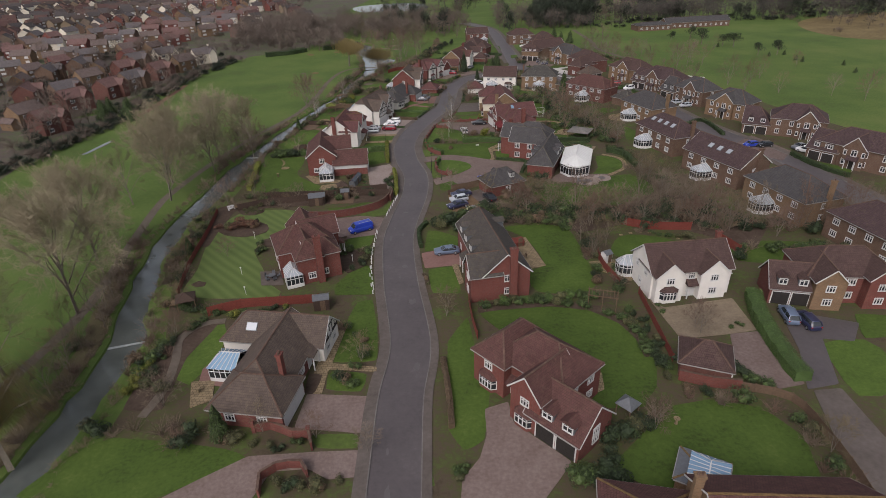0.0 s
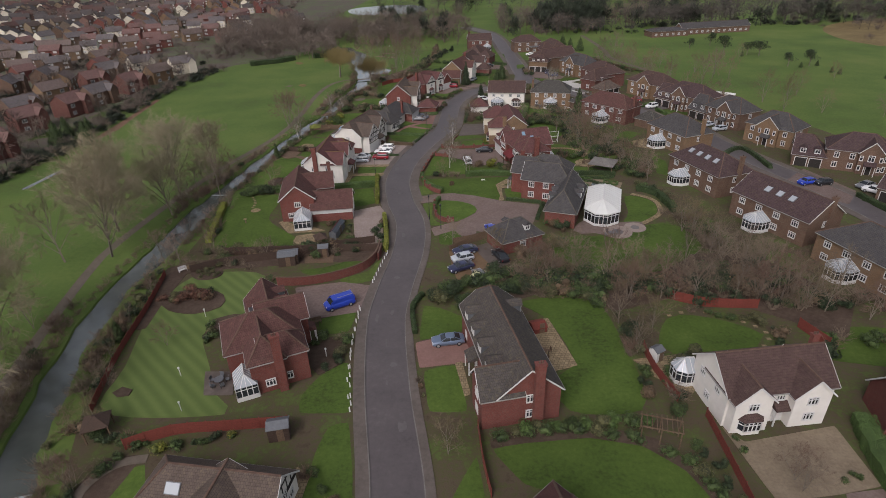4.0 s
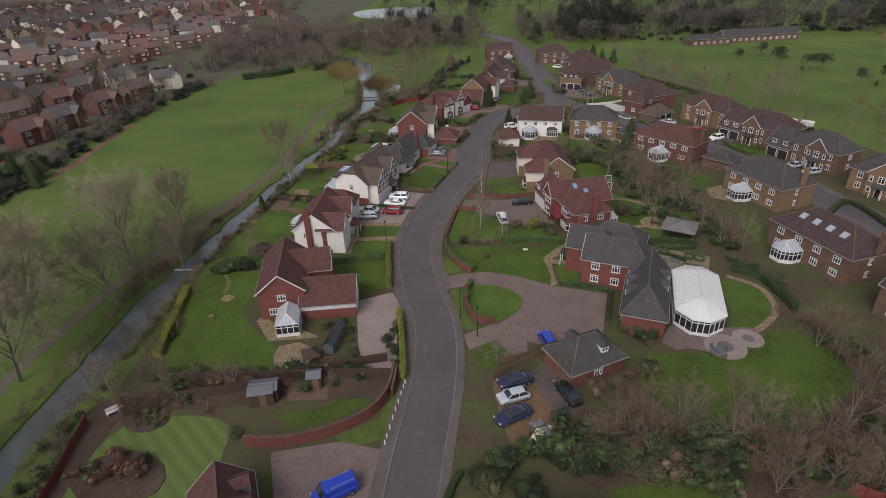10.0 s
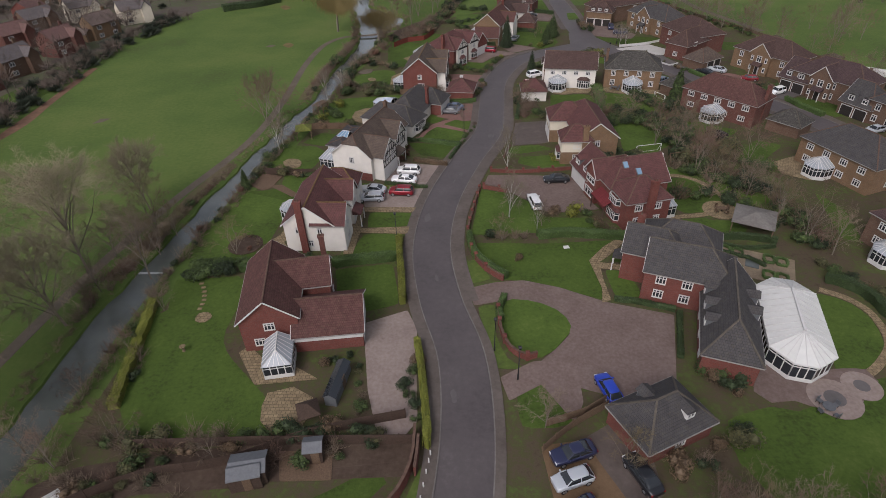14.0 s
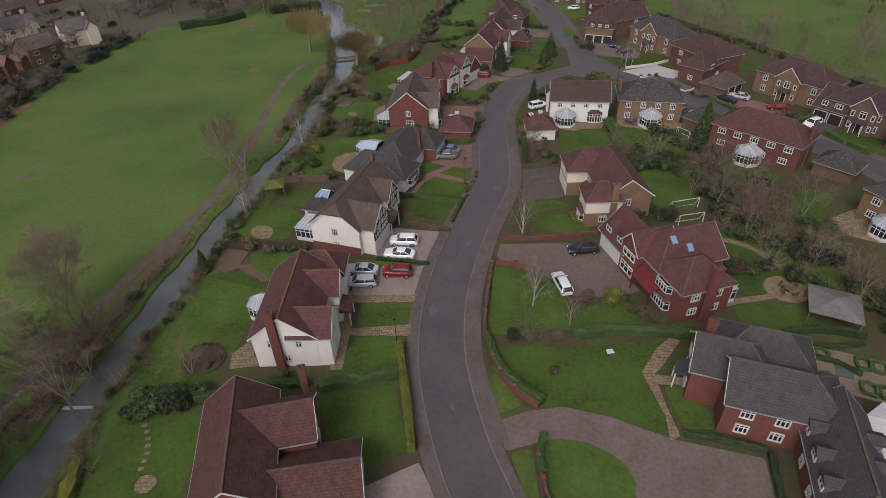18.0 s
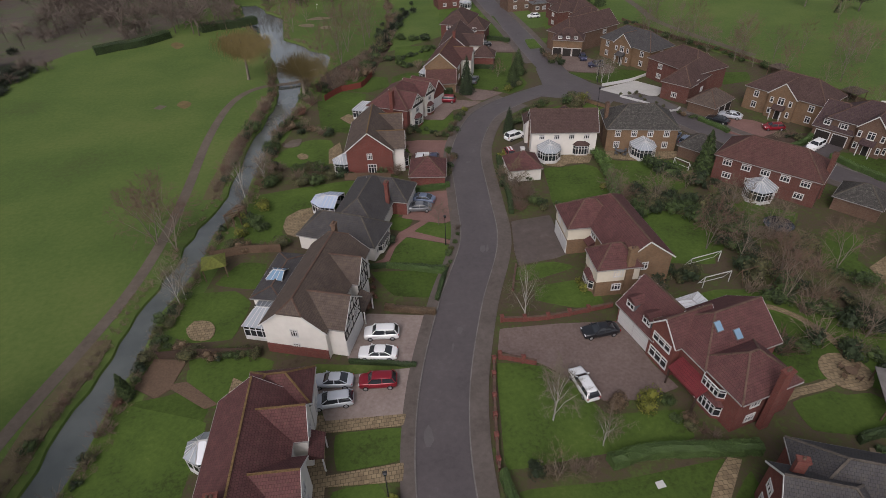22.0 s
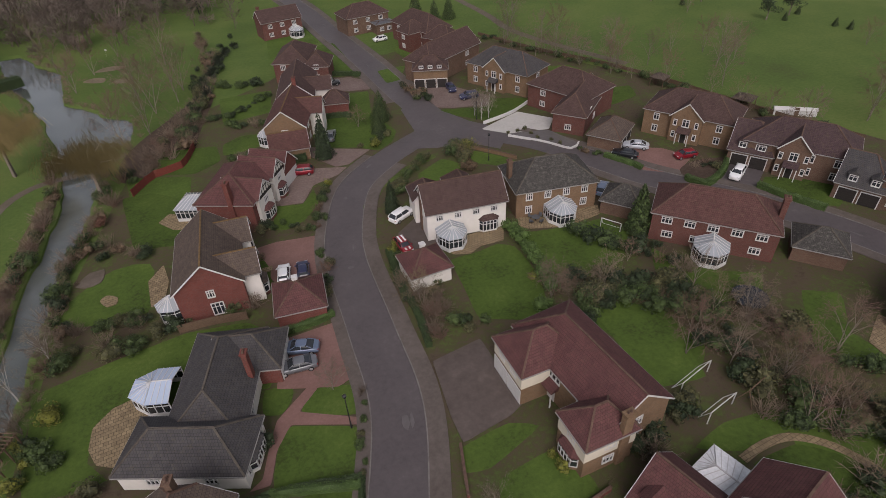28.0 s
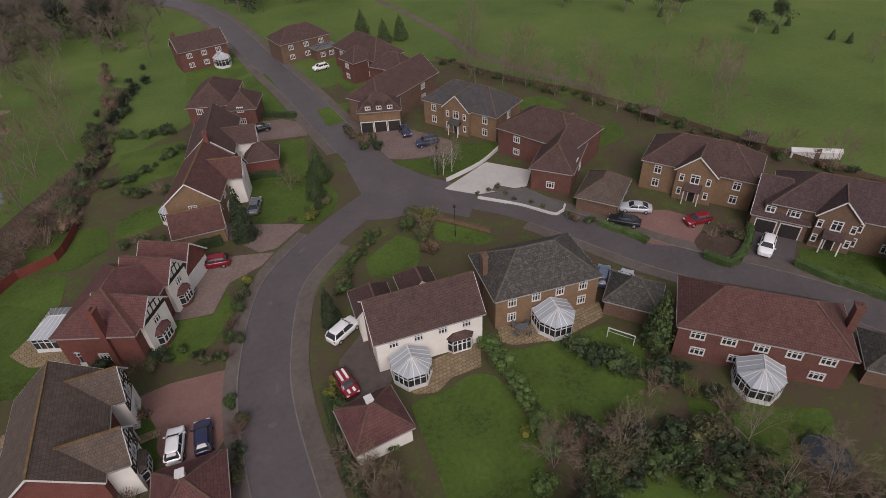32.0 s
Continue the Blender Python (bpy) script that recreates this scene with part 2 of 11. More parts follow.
TAN_BRICK = brickwork("tan_brick", (0.178, 0.110, 0.062), (0.132, 0.080, 0.046), (0.16, 0.12, 0.08))
BROWN_BRICK = brickwork("brown_brick", (0.122, 0.072, 0.048), (0.092, 0.054, 0.037), (0.13, 0.098, 0.075))
WHITE_WALL = plain("white_render", (0.56, 0.53, 0.49), 0.85, grain=0.14, scale=0.8)
CREAM_WALL = plain("cream_render", (0.52, 0.47, 0.38), 0.85, grain=0.14, scale=0.8)
ROOF_RED = tiles("red_brown_tiles", (0.112, 0.050, 0.042), (0.082, 0.037, 0.033), (0.13, 0.10, 0.06))
ROOF_ROSE = tiles("rose_brown_tiles", (0.126, 0.052, 0.047), (0.096, 0.041, 0.039), (0.13, 0.09, 0.06))
ROOF_DULL = tiles("dull_brown_tiles", (0.088, 0.050, 0.043), (0.066, 0.038, 0.034), (0.13, 0.10, 0.06))
ROOF_PURPLE = tiles("plum_brown_tiles", (0.078, 0.046, 0.046), (0.06, 0.036, 0.037))
ROOF_GREY = tiles("slate_grey_tiles", (0.076, 0.066, 0.064), (0.060, 0.053, 0.052), mossy=0.2)
ROOF_BROWN = tiles("weathered_brown_tiles", (0.112, 0.079, 0.062), (0.086, 0.061, 0.050), (0.15, 0.115, 0.07), 0.4)
ROOF_LICHEN = tiles("lichened_grey_tiles", (0.07, 0.06, 0.052), (0.05, 0.043, 0.038), (0.2, 0.19, 0.16), 0.5)
RIDGE = plain("ridge_tiles", (0.115, 0.07, 0.052), 0.9, grain=0.5, scale=2.0)
RIDGE_MOSS = plain("mossy_ridge_tiles", (0.17, 0.105, 0.045), 0.95, grain=0.6, scale=3.0)
RIDGE_GREY = plain("grey_ridge_tiles", (0.10, 0.085, 0.07), 0.9, grain=0.5, scale=2.0)
TRIM = plain("white_trim", (0.47, 0.46, 0.45), 0.5, grain=0.12)
GUTTER = plain("grey_gutter", (0.24, 0.23, 0.22), 0.5, grain=0.25)
TIMBER = plain("black_timber", (0.022, 0.018, 0.016), 0.8)
OAK = plain("weathered_timber", (0.13, 0.085, 0.055), 0.9, grain=0.5, scale=6)
FENCE_RED = plain("red_stained_timber", (0.15, 0.035, 0.025), 0.85, grain=0.4, scale=5)
FENCE_DARK = plain("dark_fence_timber", (0.06, 0.038, 0.028), 0.9, grain=0.5, scale=5)
LEAD = plain("grey_lead_flashing", (0.12, 0.125, 0.135), 0.6, 0.3)
GLASS = glazing("dark_window_glass", (0.02, 0.023, 0.027))
ROOF_GLASS = glazing("conservatory_roof_panels", (0.27, 0.29, 0.31), 0.2)
BLUE_GLASS = glazing("blue_tinted_roof_glass", (0.15, 0.24, 0.33), 0.15)
IRON = plain("black_iron", (0.02, 0.02, 0.021), 0.5)
WATER_M, _n, _l, _b = shader("river_water", 0.06)
_p = place(_n)
_l.new(ramp(_n, _l, noise_node(_n, _l, _p, 0.15, 3), [(0.3, (0.050, 0.058, 0.052)), (0.7, (0.088, 0.096, 0.088))]), _b.inputs["Base Color"])
bump(_n, _l, _b, noise_node(_n, _l, _p, 1.6, 3), 0.12, 0.05)
_b.inputs["Specular IOR Level"].default_value = 0.85
ROUGH_BANK = mottled("tussocky_bank_grass", [(0.3, (0.066, 0.052, 0.032)), (0.5, (0.094, 0.078, 0.044)), (0.7, (0.092, 0.104, 0.038))], 1.0, 0.2, relief=0.9)
FOAM = plain("weir_foam", (0.34, 0.36, 0.36), 0.6, grain=0.5, scale=4)

# ---- mesh helpers ----


def finish(name, bm, mat, smooth=False):
    """A mesh with UVs in metres along each face."""
    bm.normal_update()
    uv = bm.loops.layers.uv.verify()
    up = Vector((0, 0, 1))
    for f in bm.faces:
        n = f.normal
        f.smooth = smooth
        if abs(n.z) > 0.995:
            a, b = Vector((1, 0, 0)), Vector((0, 1, 0))
        else:
            a = up.cross(n).normalized()
            b = n.cross(a)
        for lp in f.loops:
            co = lp.vert.co
            lp[uv].uv = (co.dot(a), co.dot(b))
    me = bpy.data.meshes.new(name)
    bm.to_mesh(me)
    bm.free()
    me.materials.append(mat)
    return me


def part(name, bm, mat, parent, label="", smooth=False):
    me = bm if isinstance(bm, bpy.types.Mesh) else finish(name, bm, mat, smooth)
    ob = new(name, me)
    ob.parent = parent
    return tagged(ob, label) if label else ob


def thing(name, label, category, x=0.0, y=0.0, z=0.0, rz=0.0, group="", kind=""):
    e = new(name)
    e.matrix_basis = pose(x, y, z, 0, 0, rz)
    return tagged(e, label, category, group, kind)


def solo(name, bm, mat, label, category, group="", kind="", smooth=False):
    ob = new(name, finish(name, bm, mat, smooth))
    return tagged(ob, label, category, group, kind)


def hexa(bm, p):
    """A block from eight corners: four below, four above, in the same turn."""
    v = [bm.verts.new(q) for q in p]
    for f in ((3, 2, 1, 0), (4, 5, 6, 7), (0, 1, 5, 4), (1, 2, 6, 5), (2, 3, 7, 6), (3, 0, 4, 7)):
        bm.faces.new([v[i] for i in f])


def block(bm, x, y, z, sx, sy, sz, rz=0.0, top=1.0):
    """A block centred on x, y with its foot at z; top narrows it upwards."""
    c, s = math.cos(radians(rz)), math.sin(radians(rz))
    pts = []
    for zz, k in ((z, 1.0), (z + sz, top)):
        for a, b in ((-1, -1), (1, -1), (1, 1), (-1, 1)):
            u, w = a * sx / 2 * k, b * sy / 2 * k
            pts.append((x + u * c - w * s, y + u * s + w * c, zz))
    hexa(bm, pts)


def beam(bm, a, b, w, h):
    """A bar of w by h from a to b."""
    a, b = Vector(a), Vector(b)
    d = (b - a).normalized()
    side = d.cross(Vector((0, 0, 1)))
    side = side.normalized() if side.length > 1e-4 else Vector((1, 0, 0))
    u = side.cross(d)
    s, u = side * w / 2, u * h / 2
    hexa(bm, [a - s - u, a + s - u, b + s - u, b - s - u, a - s + u, a + s + u, b + s + u, b - s + u])


def tube(bm, a, b, r0, r1, n=6):
    a, b = Vector(a), Vector(b)
    d = (b - a).normalized()
    s = d.orthogonal().normalized()
    u = d.cross(s)
    ra = [bm.verts.new(a + (s * math.cos(k * math.tau / n) + u * math.sin(k * math.tau / n)) * r0) for k in range(n)]
    rb = [bm.verts.new(b + (s * math.cos(k * math.tau / n) + u * math.sin(k * math.tau / n)) * r1) for k in range(n)]
    for k in range(n):
        bm.faces.new((ra[k], ra[(k + 1) % n], rb[(k + 1) % n], rb[k]))
    bm.faces.new(rb)
    bm.faces.new(ra[::-1])


def curve_pts(pts, step=2.0, closed=False):
    """A smooth line through the points."""
    p = [Vector((*q, 0)) if len(q) == 2 else Vector(q) for q in pts]
    n = len(p)
    out = []
    for i in range(n if closed else n - 1):
        if closed:
            a, b, c, d = p[i - 1], p[i], p[(i + 1) % n], p[(i + 2) % n]
        else:
            a, b, c, d = p[max(i - 1, 0)], p[i], p[i + 1], p[min(i + 2, n - 1)]
        k = max(1, int((c - b).length / step))
        for j in range(k):
            t = j / k
            out.append(0.5 * ((2 * b) + (c - a) * t + (2 * a - 5 * b + 4 * c - d) * t * t + (3 * b - a - 3 * c + d) * t ** 3))
    if not closed:
        out.append(p[-1])
    return out


def rounded(pts, r):
    """The outline with its corners rounded."""
    p = [Vector((*q, 0)) for q in pts]
    out = []
    for a, b, c in zip(p[-1:] + p[:-1], p, p[1:] + p[:1]):
        u, w = a - b, c - b
        u, w = u * (min(r, u.length * 0.38) / max(u.length, 1e-6)), w * (min(r, w.length * 0.38) / max(w.length, 1e-6))
        out += [b + u, b + u * 0.42 + w * 0.08, b + (u + w) * 0.14, b + w * 0.42 + u * 0.08, b + w]
    return out


CORNERS = {"lawn": 1.5, "flower bed": 1.0, "patio": 0.3, "driveway": 0.5}


def slab(name, pts, mat, label, category, z=0.03, thick=0.1, smooth=0.0, kind="structure"):
    """A flat piece of ground cover with a small edge."""
    line = curve_pts(pts, smooth, True) if smooth else rounded(pts, CORNERS[category]) if category in CORNERS else [Vector((*q, 0)) for q in pts]
    area = sum(a.x * b.y - b.x * a.y for a, b in zip(line, line[1:] + line[:1]))
    if area < 0:
        line = line[::-1]
    bm = bmesh.new()
    top = [bm.verts.new((q.x, q.y, z)) for q in line]
    low = [bm.verts.new((q.x, q.y, z - thick)) for q in line]
    f = bm.faces.new(top)
    n = len(line)
    for i in range(n):
        bm.faces.new((low[i], low[(i + 1) % n], top[(i + 1) % n], top[i]))
    f.normal_update()
    bmesh.ops.triangulate(bm, faces=[f])
    return solo(name, bm, mat, label, category, kind=kind)


def sides(line, off):
    """The line moved to its left by off."""
    out = []
    for i, q in enumerate(line):
        d = (line[min(i + 1, len(line) - 1)] - line[max(i - 1, 0)]).normalized()
        out.append(q + Vector((-d.y, d.x, 0)) * off)
    return out


def ribbon(name, line, a, b, z, mat, label, category, thick=0.1, kind="structure"):
    """A strip along a line, between two offsets to its left."""
    bm = bmesh.new()
    la, lb = sides(line, a), sides(line, b)
    rows = []
    for p, q in zip(la, lb):
        rows.append([bm.verts.new((p.x, p.y, z - thick)), bm.verts.new((p.x, p.y, z)), bm.verts.new((q.x, q.y, z)), bm.verts.new((q.x, q.y, z - thick))])
    for r, s in zip(rows, rows[1:]):
        for k in range(3):
            bm.faces.new((r[k], s[k], s[k + 1], r[k + 1]) if a > b else (r[k + 1], s[k + 1], s[k], r[k]))
    bm.faces.new(rows[0])
    bm.faces.new(rows[-1][::-1])
    bmesh.ops.recalc_face_normals(bm, faces=bm.faces[:])
    return solo(name, bm, mat, label, category, kind=kind)

# ---- ground, river, roads ----
BANK_W = [(-100, -51), (30, -50), (57.5, -49.0), (66, -49.6), (75, -52.4), (88.6, -55.2), (99, -57), (108.5, -57.2), (119, -56.6), (127, -56), (139, -55.6), (147, -54), (157.5, -52.1), (168, -50.4), (181.8, -47.5), (202.7, -43.2), (217, -39), (236, -37.4), (250, -34.8), (260, -33.2), (272, -33.6), (284, -35), (300, -38), (314, -41.5), (335, -48), (352, -52), (362, -54)]
BANK_E = [(-100, -45), (30, -45), (57.5, -44.4), (67, -44.5), (75, -47.9), (86, -50.2), (91, -52.2), (99, -52.4), (107, -53.4), (119, -51.4), (125, -51), (133, -50.5), (144, -49.9), (156.5, -48.3), (168, -46.0), (181.8, -43.9), (202, -39.6), (217, -35.4), (236, -33), (250, -29.6), (260, -28), (272, -27.6), (278, -26.5), (283, -21), (292, -20.2), (302, -27.6), (314, -35), (335, -36), (352, -44), (362, -48)]


def bank(table, y):
    for (y0, x0), (y1, x1) in zip(table, table[1:]):
        if y0 <= y <= y1:
            t = (y - y0) / (y1 - y0)
            t = t * t * (3 - 2 * t)
            return x0 + (x1 - x0) * t
    return table[0][1] if y < table[0][0] else table[-1][1]


def ground_sheet():
    bm = bmesh.new()
    ys = [-2500, -600, -100] + [20 + 2.5 * k for k in range(138)] + [370, 420, 520, 700, 1200, 3500]
    rows = []
    for y in ys:
        w, e = bank(BANK_W, y), bank(BANK_E, y)
        jw, je = noise.noise((0, y * 0.3, 0)) * 0.7, noise.noise((9, y * 0.3, 0)) * 0.7
        w, e = w + jw, e + je
        deep = -1.1 if 20 <= y <= 362 else 0.0
        mid = (w + e) / 2
        cols = [(-3000, 0), (-600, 0), (-150, 0), (-80, 0), (w - 1.2, 0), (w, deep * 0.25), (w + 0.4, deep), (mid, deep), (e - 0.4, deep), (e, deep * 0.25), (e + 1.0, 0), (-10, 0), (60, 0), (150, 0), (600, 0), (3000, 0)]
        rows.append([bm.verts.new((x, y, z)) for x, z in cols])
    for r, s in zip(rows, rows[1:]):
        for k in range(len(r) - 1):
            bm.faces.new((r[k], r[k + 1], s[k + 1], s[k]))
    solo("ground", bm, MEADOW, "green winter grassland reaching to the horizon", "ground", kind="structure")
    bm = bmesh.new()
    rows = []
    for k in range(138):
        y = 20 + 2.5 * k
        rows.append((bm.verts.new((bank(BANK_W, y) - 0.6, y, -0.55)), bm.verts.new((bank(BANK_E, y) + 0.6, y, -0.55))))
    for r, s in zip(rows, rows[1:]):
        bm.faces.new((r[0], r[1], s[1], s[0]))
    solo("water", bm, WATER_M, "slow grey-green river between grassy banks", "river", kind="structure")


ground_sheet()
slab("water", [(-60, 520), (-20, 520), (-5, 545), (-20, 590), (-60, 585), (-75, 560)], WATER_M, "pale pond beyond the trees", "pond", 0.05, 0.1, 6)
slab("water", [(-75, 440), (-45, 447), (-20, 452), (-20, 458), (-50, 455), (-76, 447)], WATER_M, "narrow pond in the parkland", "pond", 0.05, 0.1, 6)

ROAD_LINE = curve_pts([(-4.6, 10), (-5.8, 30), (-6.0, 44.5), (-5.9, 53.5), (-5.1, 64), (-7.3, 80.5), (-8.5, 95), (-7.9, 104), (-6.0, 118), (-6.1, 130), (-8.6, 141), (-9.8, 153), (-8.1, 166), (-3.5, 180.5), (2.0, 194), (3.7, 206), (5.4, 221), (8.0, 230), (13.0, 240), (20, 246), (27.5, 250.2), (37, 254.5)], 1.5)
MAIN_LINE = curve_pts([(38.5, 250), (37, 262), (36.6, 275), (37, 300), (36.6, 330), (36.4, 366), (33, 395), (20, 425)], 3)
CLOSE_LINE = curve_pts([(36.9, 262), (38.5, 254), (43, 247), (49.5, 238.5), (54, 229), (58, 219), (62, 212), (66.5, 205), (71.5, 195), (75, 182), (76.6, 171), (78.8, 160), (81.5, 150.5), (84.5, 140), (87, 127), (89, 110), (90, 90), (88, 70)], 2)
for line, half, tag, top in ((ROAD_LINE, 2.8, "winding", 0.03), (MAIN_LINE, 3.2, "straight", 0.036), (CLOSE_LINE, 2.9, "curving", 0.042)):
    ribbon("road", line, half, -half, top, ASPHALT, f"{tag} grey asphalt estate road with pale worn patches", "road")


def pieces(line, a, b):
    """The stretch of a line between two values of y."""
    return [q for q in line if a <= q.y <= b]


LEFT_KERB = [q for q in ROAD_LINE if q.y < 247]
for line, off in ((LEFT_KERB, 2.8), (LEFT_KERB, -2.8)):
    s = 1 if off > 0 else -1
    ribbon("kerb", line, off + 0.14 * s, off, 0.13, KERB, "pale concrete kerb along the road edge", "kerb", 0.2)
    for y0, y1, wide in ((0, 141, 4.4 if off > 0 else 4.0), (139, 250, 4.4 if off > 0 else 5.0)):
        ribbon("pavement", pieces(line, y0, y1), wide * s, off + 0.14 * s, 0.11 if y0 == 0 else 0.114, FOOTWAY, "worn brown-grey asphalt footway beside the road", "pavement", 0.15)
N_MAIN = [q for q in MAIN_LINE if q.y > 270]
for line, off in ((N_MAIN, 3.2), (N_MAIN, -3.2), ([q for q in CLOSE_LINE if q.y < 243], 2.9), ([q for q in CLOSE_LINE if q.y < 236], -2.9)):
    s = 1 if off > 0 else -1
    ribbon("kerb", line, off + 0.14 * s, off, 0.13, KERB, "pale concrete kerb along the road edge", "kerb", 0.2)
    ribbon("pavement", line, off + 1.9 * s, off + 0.14 * s, 0.11, FOOTWAY, "worn brown-grey asphalt footway beside the road", "pavement", 0.15)
patch_rng = random.Random(3)
for k in range(46):
    line, half = ((ROAD_LINE, 2.5), (ROAD_LINE, 2.5), (CLOSE_LINE, 2.5), (MAIN_LINE, 2.8))[k % 4]
    i = patch_rng.randrange(4, len(line) - 5)
    d = (line[i + 1] - line[i]).normalized()
    o = line[i] + Vector((-d.y, d.x, 0)) * patch_rng.uniform(-half + 0.8, half - 0.8)
    a, b = patch_rng.uniform(0.3, 1.4), patch_rng.uniform(0.12, 0.5)
    q = [o + d * u * a * patch_rng.uniform(0.7, 1.2) + Vector((-d.y, d.x, 0)) * w * b * patch_rng.uniform(0.6, 1.3) for u, w in ((-1, -0.5), (-0.3, -1), (0.6, -0.9), (1, 0), (0.7, 0.8), (-0.2, 1), (-0.9, 0.6))]
    slab("road_patch", [(v.x, v.y) for v in q], PATCHED, "pale worn patch in the road surface", "road patch", 0.047, 0.03)
slab("road", [(33, 266.2), (31.3, 254.9), (24.4, 250), (32, 246.1), (38.3, 244.8), (42.2, 239.6), (48.1, 245.4), (43.1, 253.3), (40.5, 260.9), (40, 271.8)], ASPHALT, "asphalt junction where the estate roads meet", "road", 0.052, 0.1)
BANK_LINE = [Vector((bank(BANK_W, y) - 2.6, y, 0)) for y in range(24, 270, 3)]
for y0, y1 in ((24, 92), (146, 184), (214, 264)):
    ribbon("bank_grass", pieces(BANK_LINE, y0, y1), 1.2, -1.7, 0.016, ROUGH_BANK, "strip of brown reeds and brambles along the river", "grass", 0.05)
RIVER_PATH = curve_pts([(-58, 40), (-59, 57), (-58, 68), (-58.3, 80), (-61.5, 100), (-63.6, 115), (-63.8, 124), (-61, 145), (-56, 168), (-48.8, 192), (-46.4, 214), (-46, 243), (-43.5, 262), (-38, 270), (-29, 271.5), (-22, 276)], 2)
ribbon("path", RIVER_PATH, 0.9, -0.9, 0.02, DIRT, "trodden brown footpath beside the river", "path", 0.05)
ribbon("path", curve_pts([(86, 372), (86, 339), (85, 318), (83, 303), (85, 288), (92, 262)], 3), 1.2, -1.2, 0.02, DIRT, "pale golf course track", "path", 0.05)

# ---- building parts ----


def wing_roof(L, W, eave, ridge, e0, e1, th=0.14):
    """Roof slabs, walls' outline and ridge lines of one wing, ridge along x; ends: g gable, h hip, j half-hip."""
    ins = min(W / 2, L / 2) * 0.98
    cut = {"h": ins, "j": ins * 0.36, "g": 0.0}
    r0 = -L / 2 + cut[e0]
    r1 = L / 2 - cut[e1]
    if r1 < r0:
        r0 = r1 = 0.0
    bm = bmesh.new()
    top = [bm.verts.new(p) for p in ((-L / 2, -W / 2, eave), (L / 2, -W / 2, eave), (L / 2, W / 2, eave), (-L / 2, W / 2, eave), (r0, 0, ridge), (r1, 0, ridge))]
    jerk = {}
    for s, e in ((-1, e0), (1, e1)):
        if e == "j":
            jerk[s] = len(top)
            top += [bm.verts.new((s * L / 2, w * W * 0.18, ridge - (ridge - eave) * 0.36)) for w in (-1, 1)]
    low = [bm.verts.new(v.co - Vector((0, 0, th))) for v in top]

    def both(*i):
        bm.faces.new([top[k] for k in i])
        bm.faces.new([low[k] for k in reversed(i)])

    p, q = jerk.get(1), jerk.get(-1)
    both(0, 1, *([p] if p else []), 5, 4, *([q] if q else []))
    both(2, 3, *([q + 1] if q else []), 4, 5, *([p + 1] if p else []))
    if e1 == "h":
        both(1, 2, 5)
    if e0 == "h":
        both(3, 0, 4)
    if p:
        both(p, p + 1, 5)
    if q:
        both(q + 1, q, 4)
    rim = [0, 1] + ([p, p + 1] if p else [5] if e1 == "g" else []) + [2, 3] + ([q + 1, q] if q else [4] if e0 == "g" else [])
    for a, b in zip(rim, rim[1:] + rim[:1]):
        bm.faces.new((low[a], low[b], top[b], top[a]))
    lines = [((r0, 0, ridge), (r1, 0, ridge))] if r1 - r0 > 0.3 else []
    for e, r, s in ((e0, r0, -1), (e1, r1, 1)):
        if e == "h":
            lines += [((r, 0, ridge), (s * L / 2, w * W / 2, eave)) for w in (-1, 1)]
        elif e == "j":
            lines += [((r, 0, ridge), (s * L / 2, w * W * 0.18, ridge - (ridge - eave) * 0.36)) for w in (-1, 1)]
    return bm, lines


def wing_walls(L, W, eave, ridge, e0, e1, foot=0.0, inset=0.35):
    slope = (ridge - eave) / (W / 2)
    x, y = L / 2 - inset * 0.8, W / 2 - inset
    h = eave - 0.1 + slope * inset * 0.7
    pk = ridge - 0.12
    bm = bmesh.new()
    v = {}
    for sx in (-1, 1):
        for sy in (-1, 1):
            v[sx, sy, 0], v[sx, sy, 1] = bm.verts.new((sx * x, sy * y, foot)), bm.verts.new((sx * x, sy * y, h))
    for sy in (-1, 1):
        q = (v[-1, sy, 0], v[1, sy, 0], v[1, sy, 1], v[-1, sy, 1])
        bm.faces.new(q if sy < 0 else q[::-1])
    for sx, e in ((-1, e0), (1, e1)):
        q = [v[sx, -1, 0], v[sx, 1, 0], v[sx, 1, 1]]
        if e == "g":
            q.append(bm.verts.new((sx * x, 0, pk)))
        elif e == "j":
            q += [bm.verts.new((sx * x, w * W * 0.18, ridge - (ridge - eave) * 0.36 - 0.1)) for w in (1, -1)]
        q.append(v[sx, -1, 1])
        bm.faces.new(q if sx > 0 else q[::-1])
    return bm


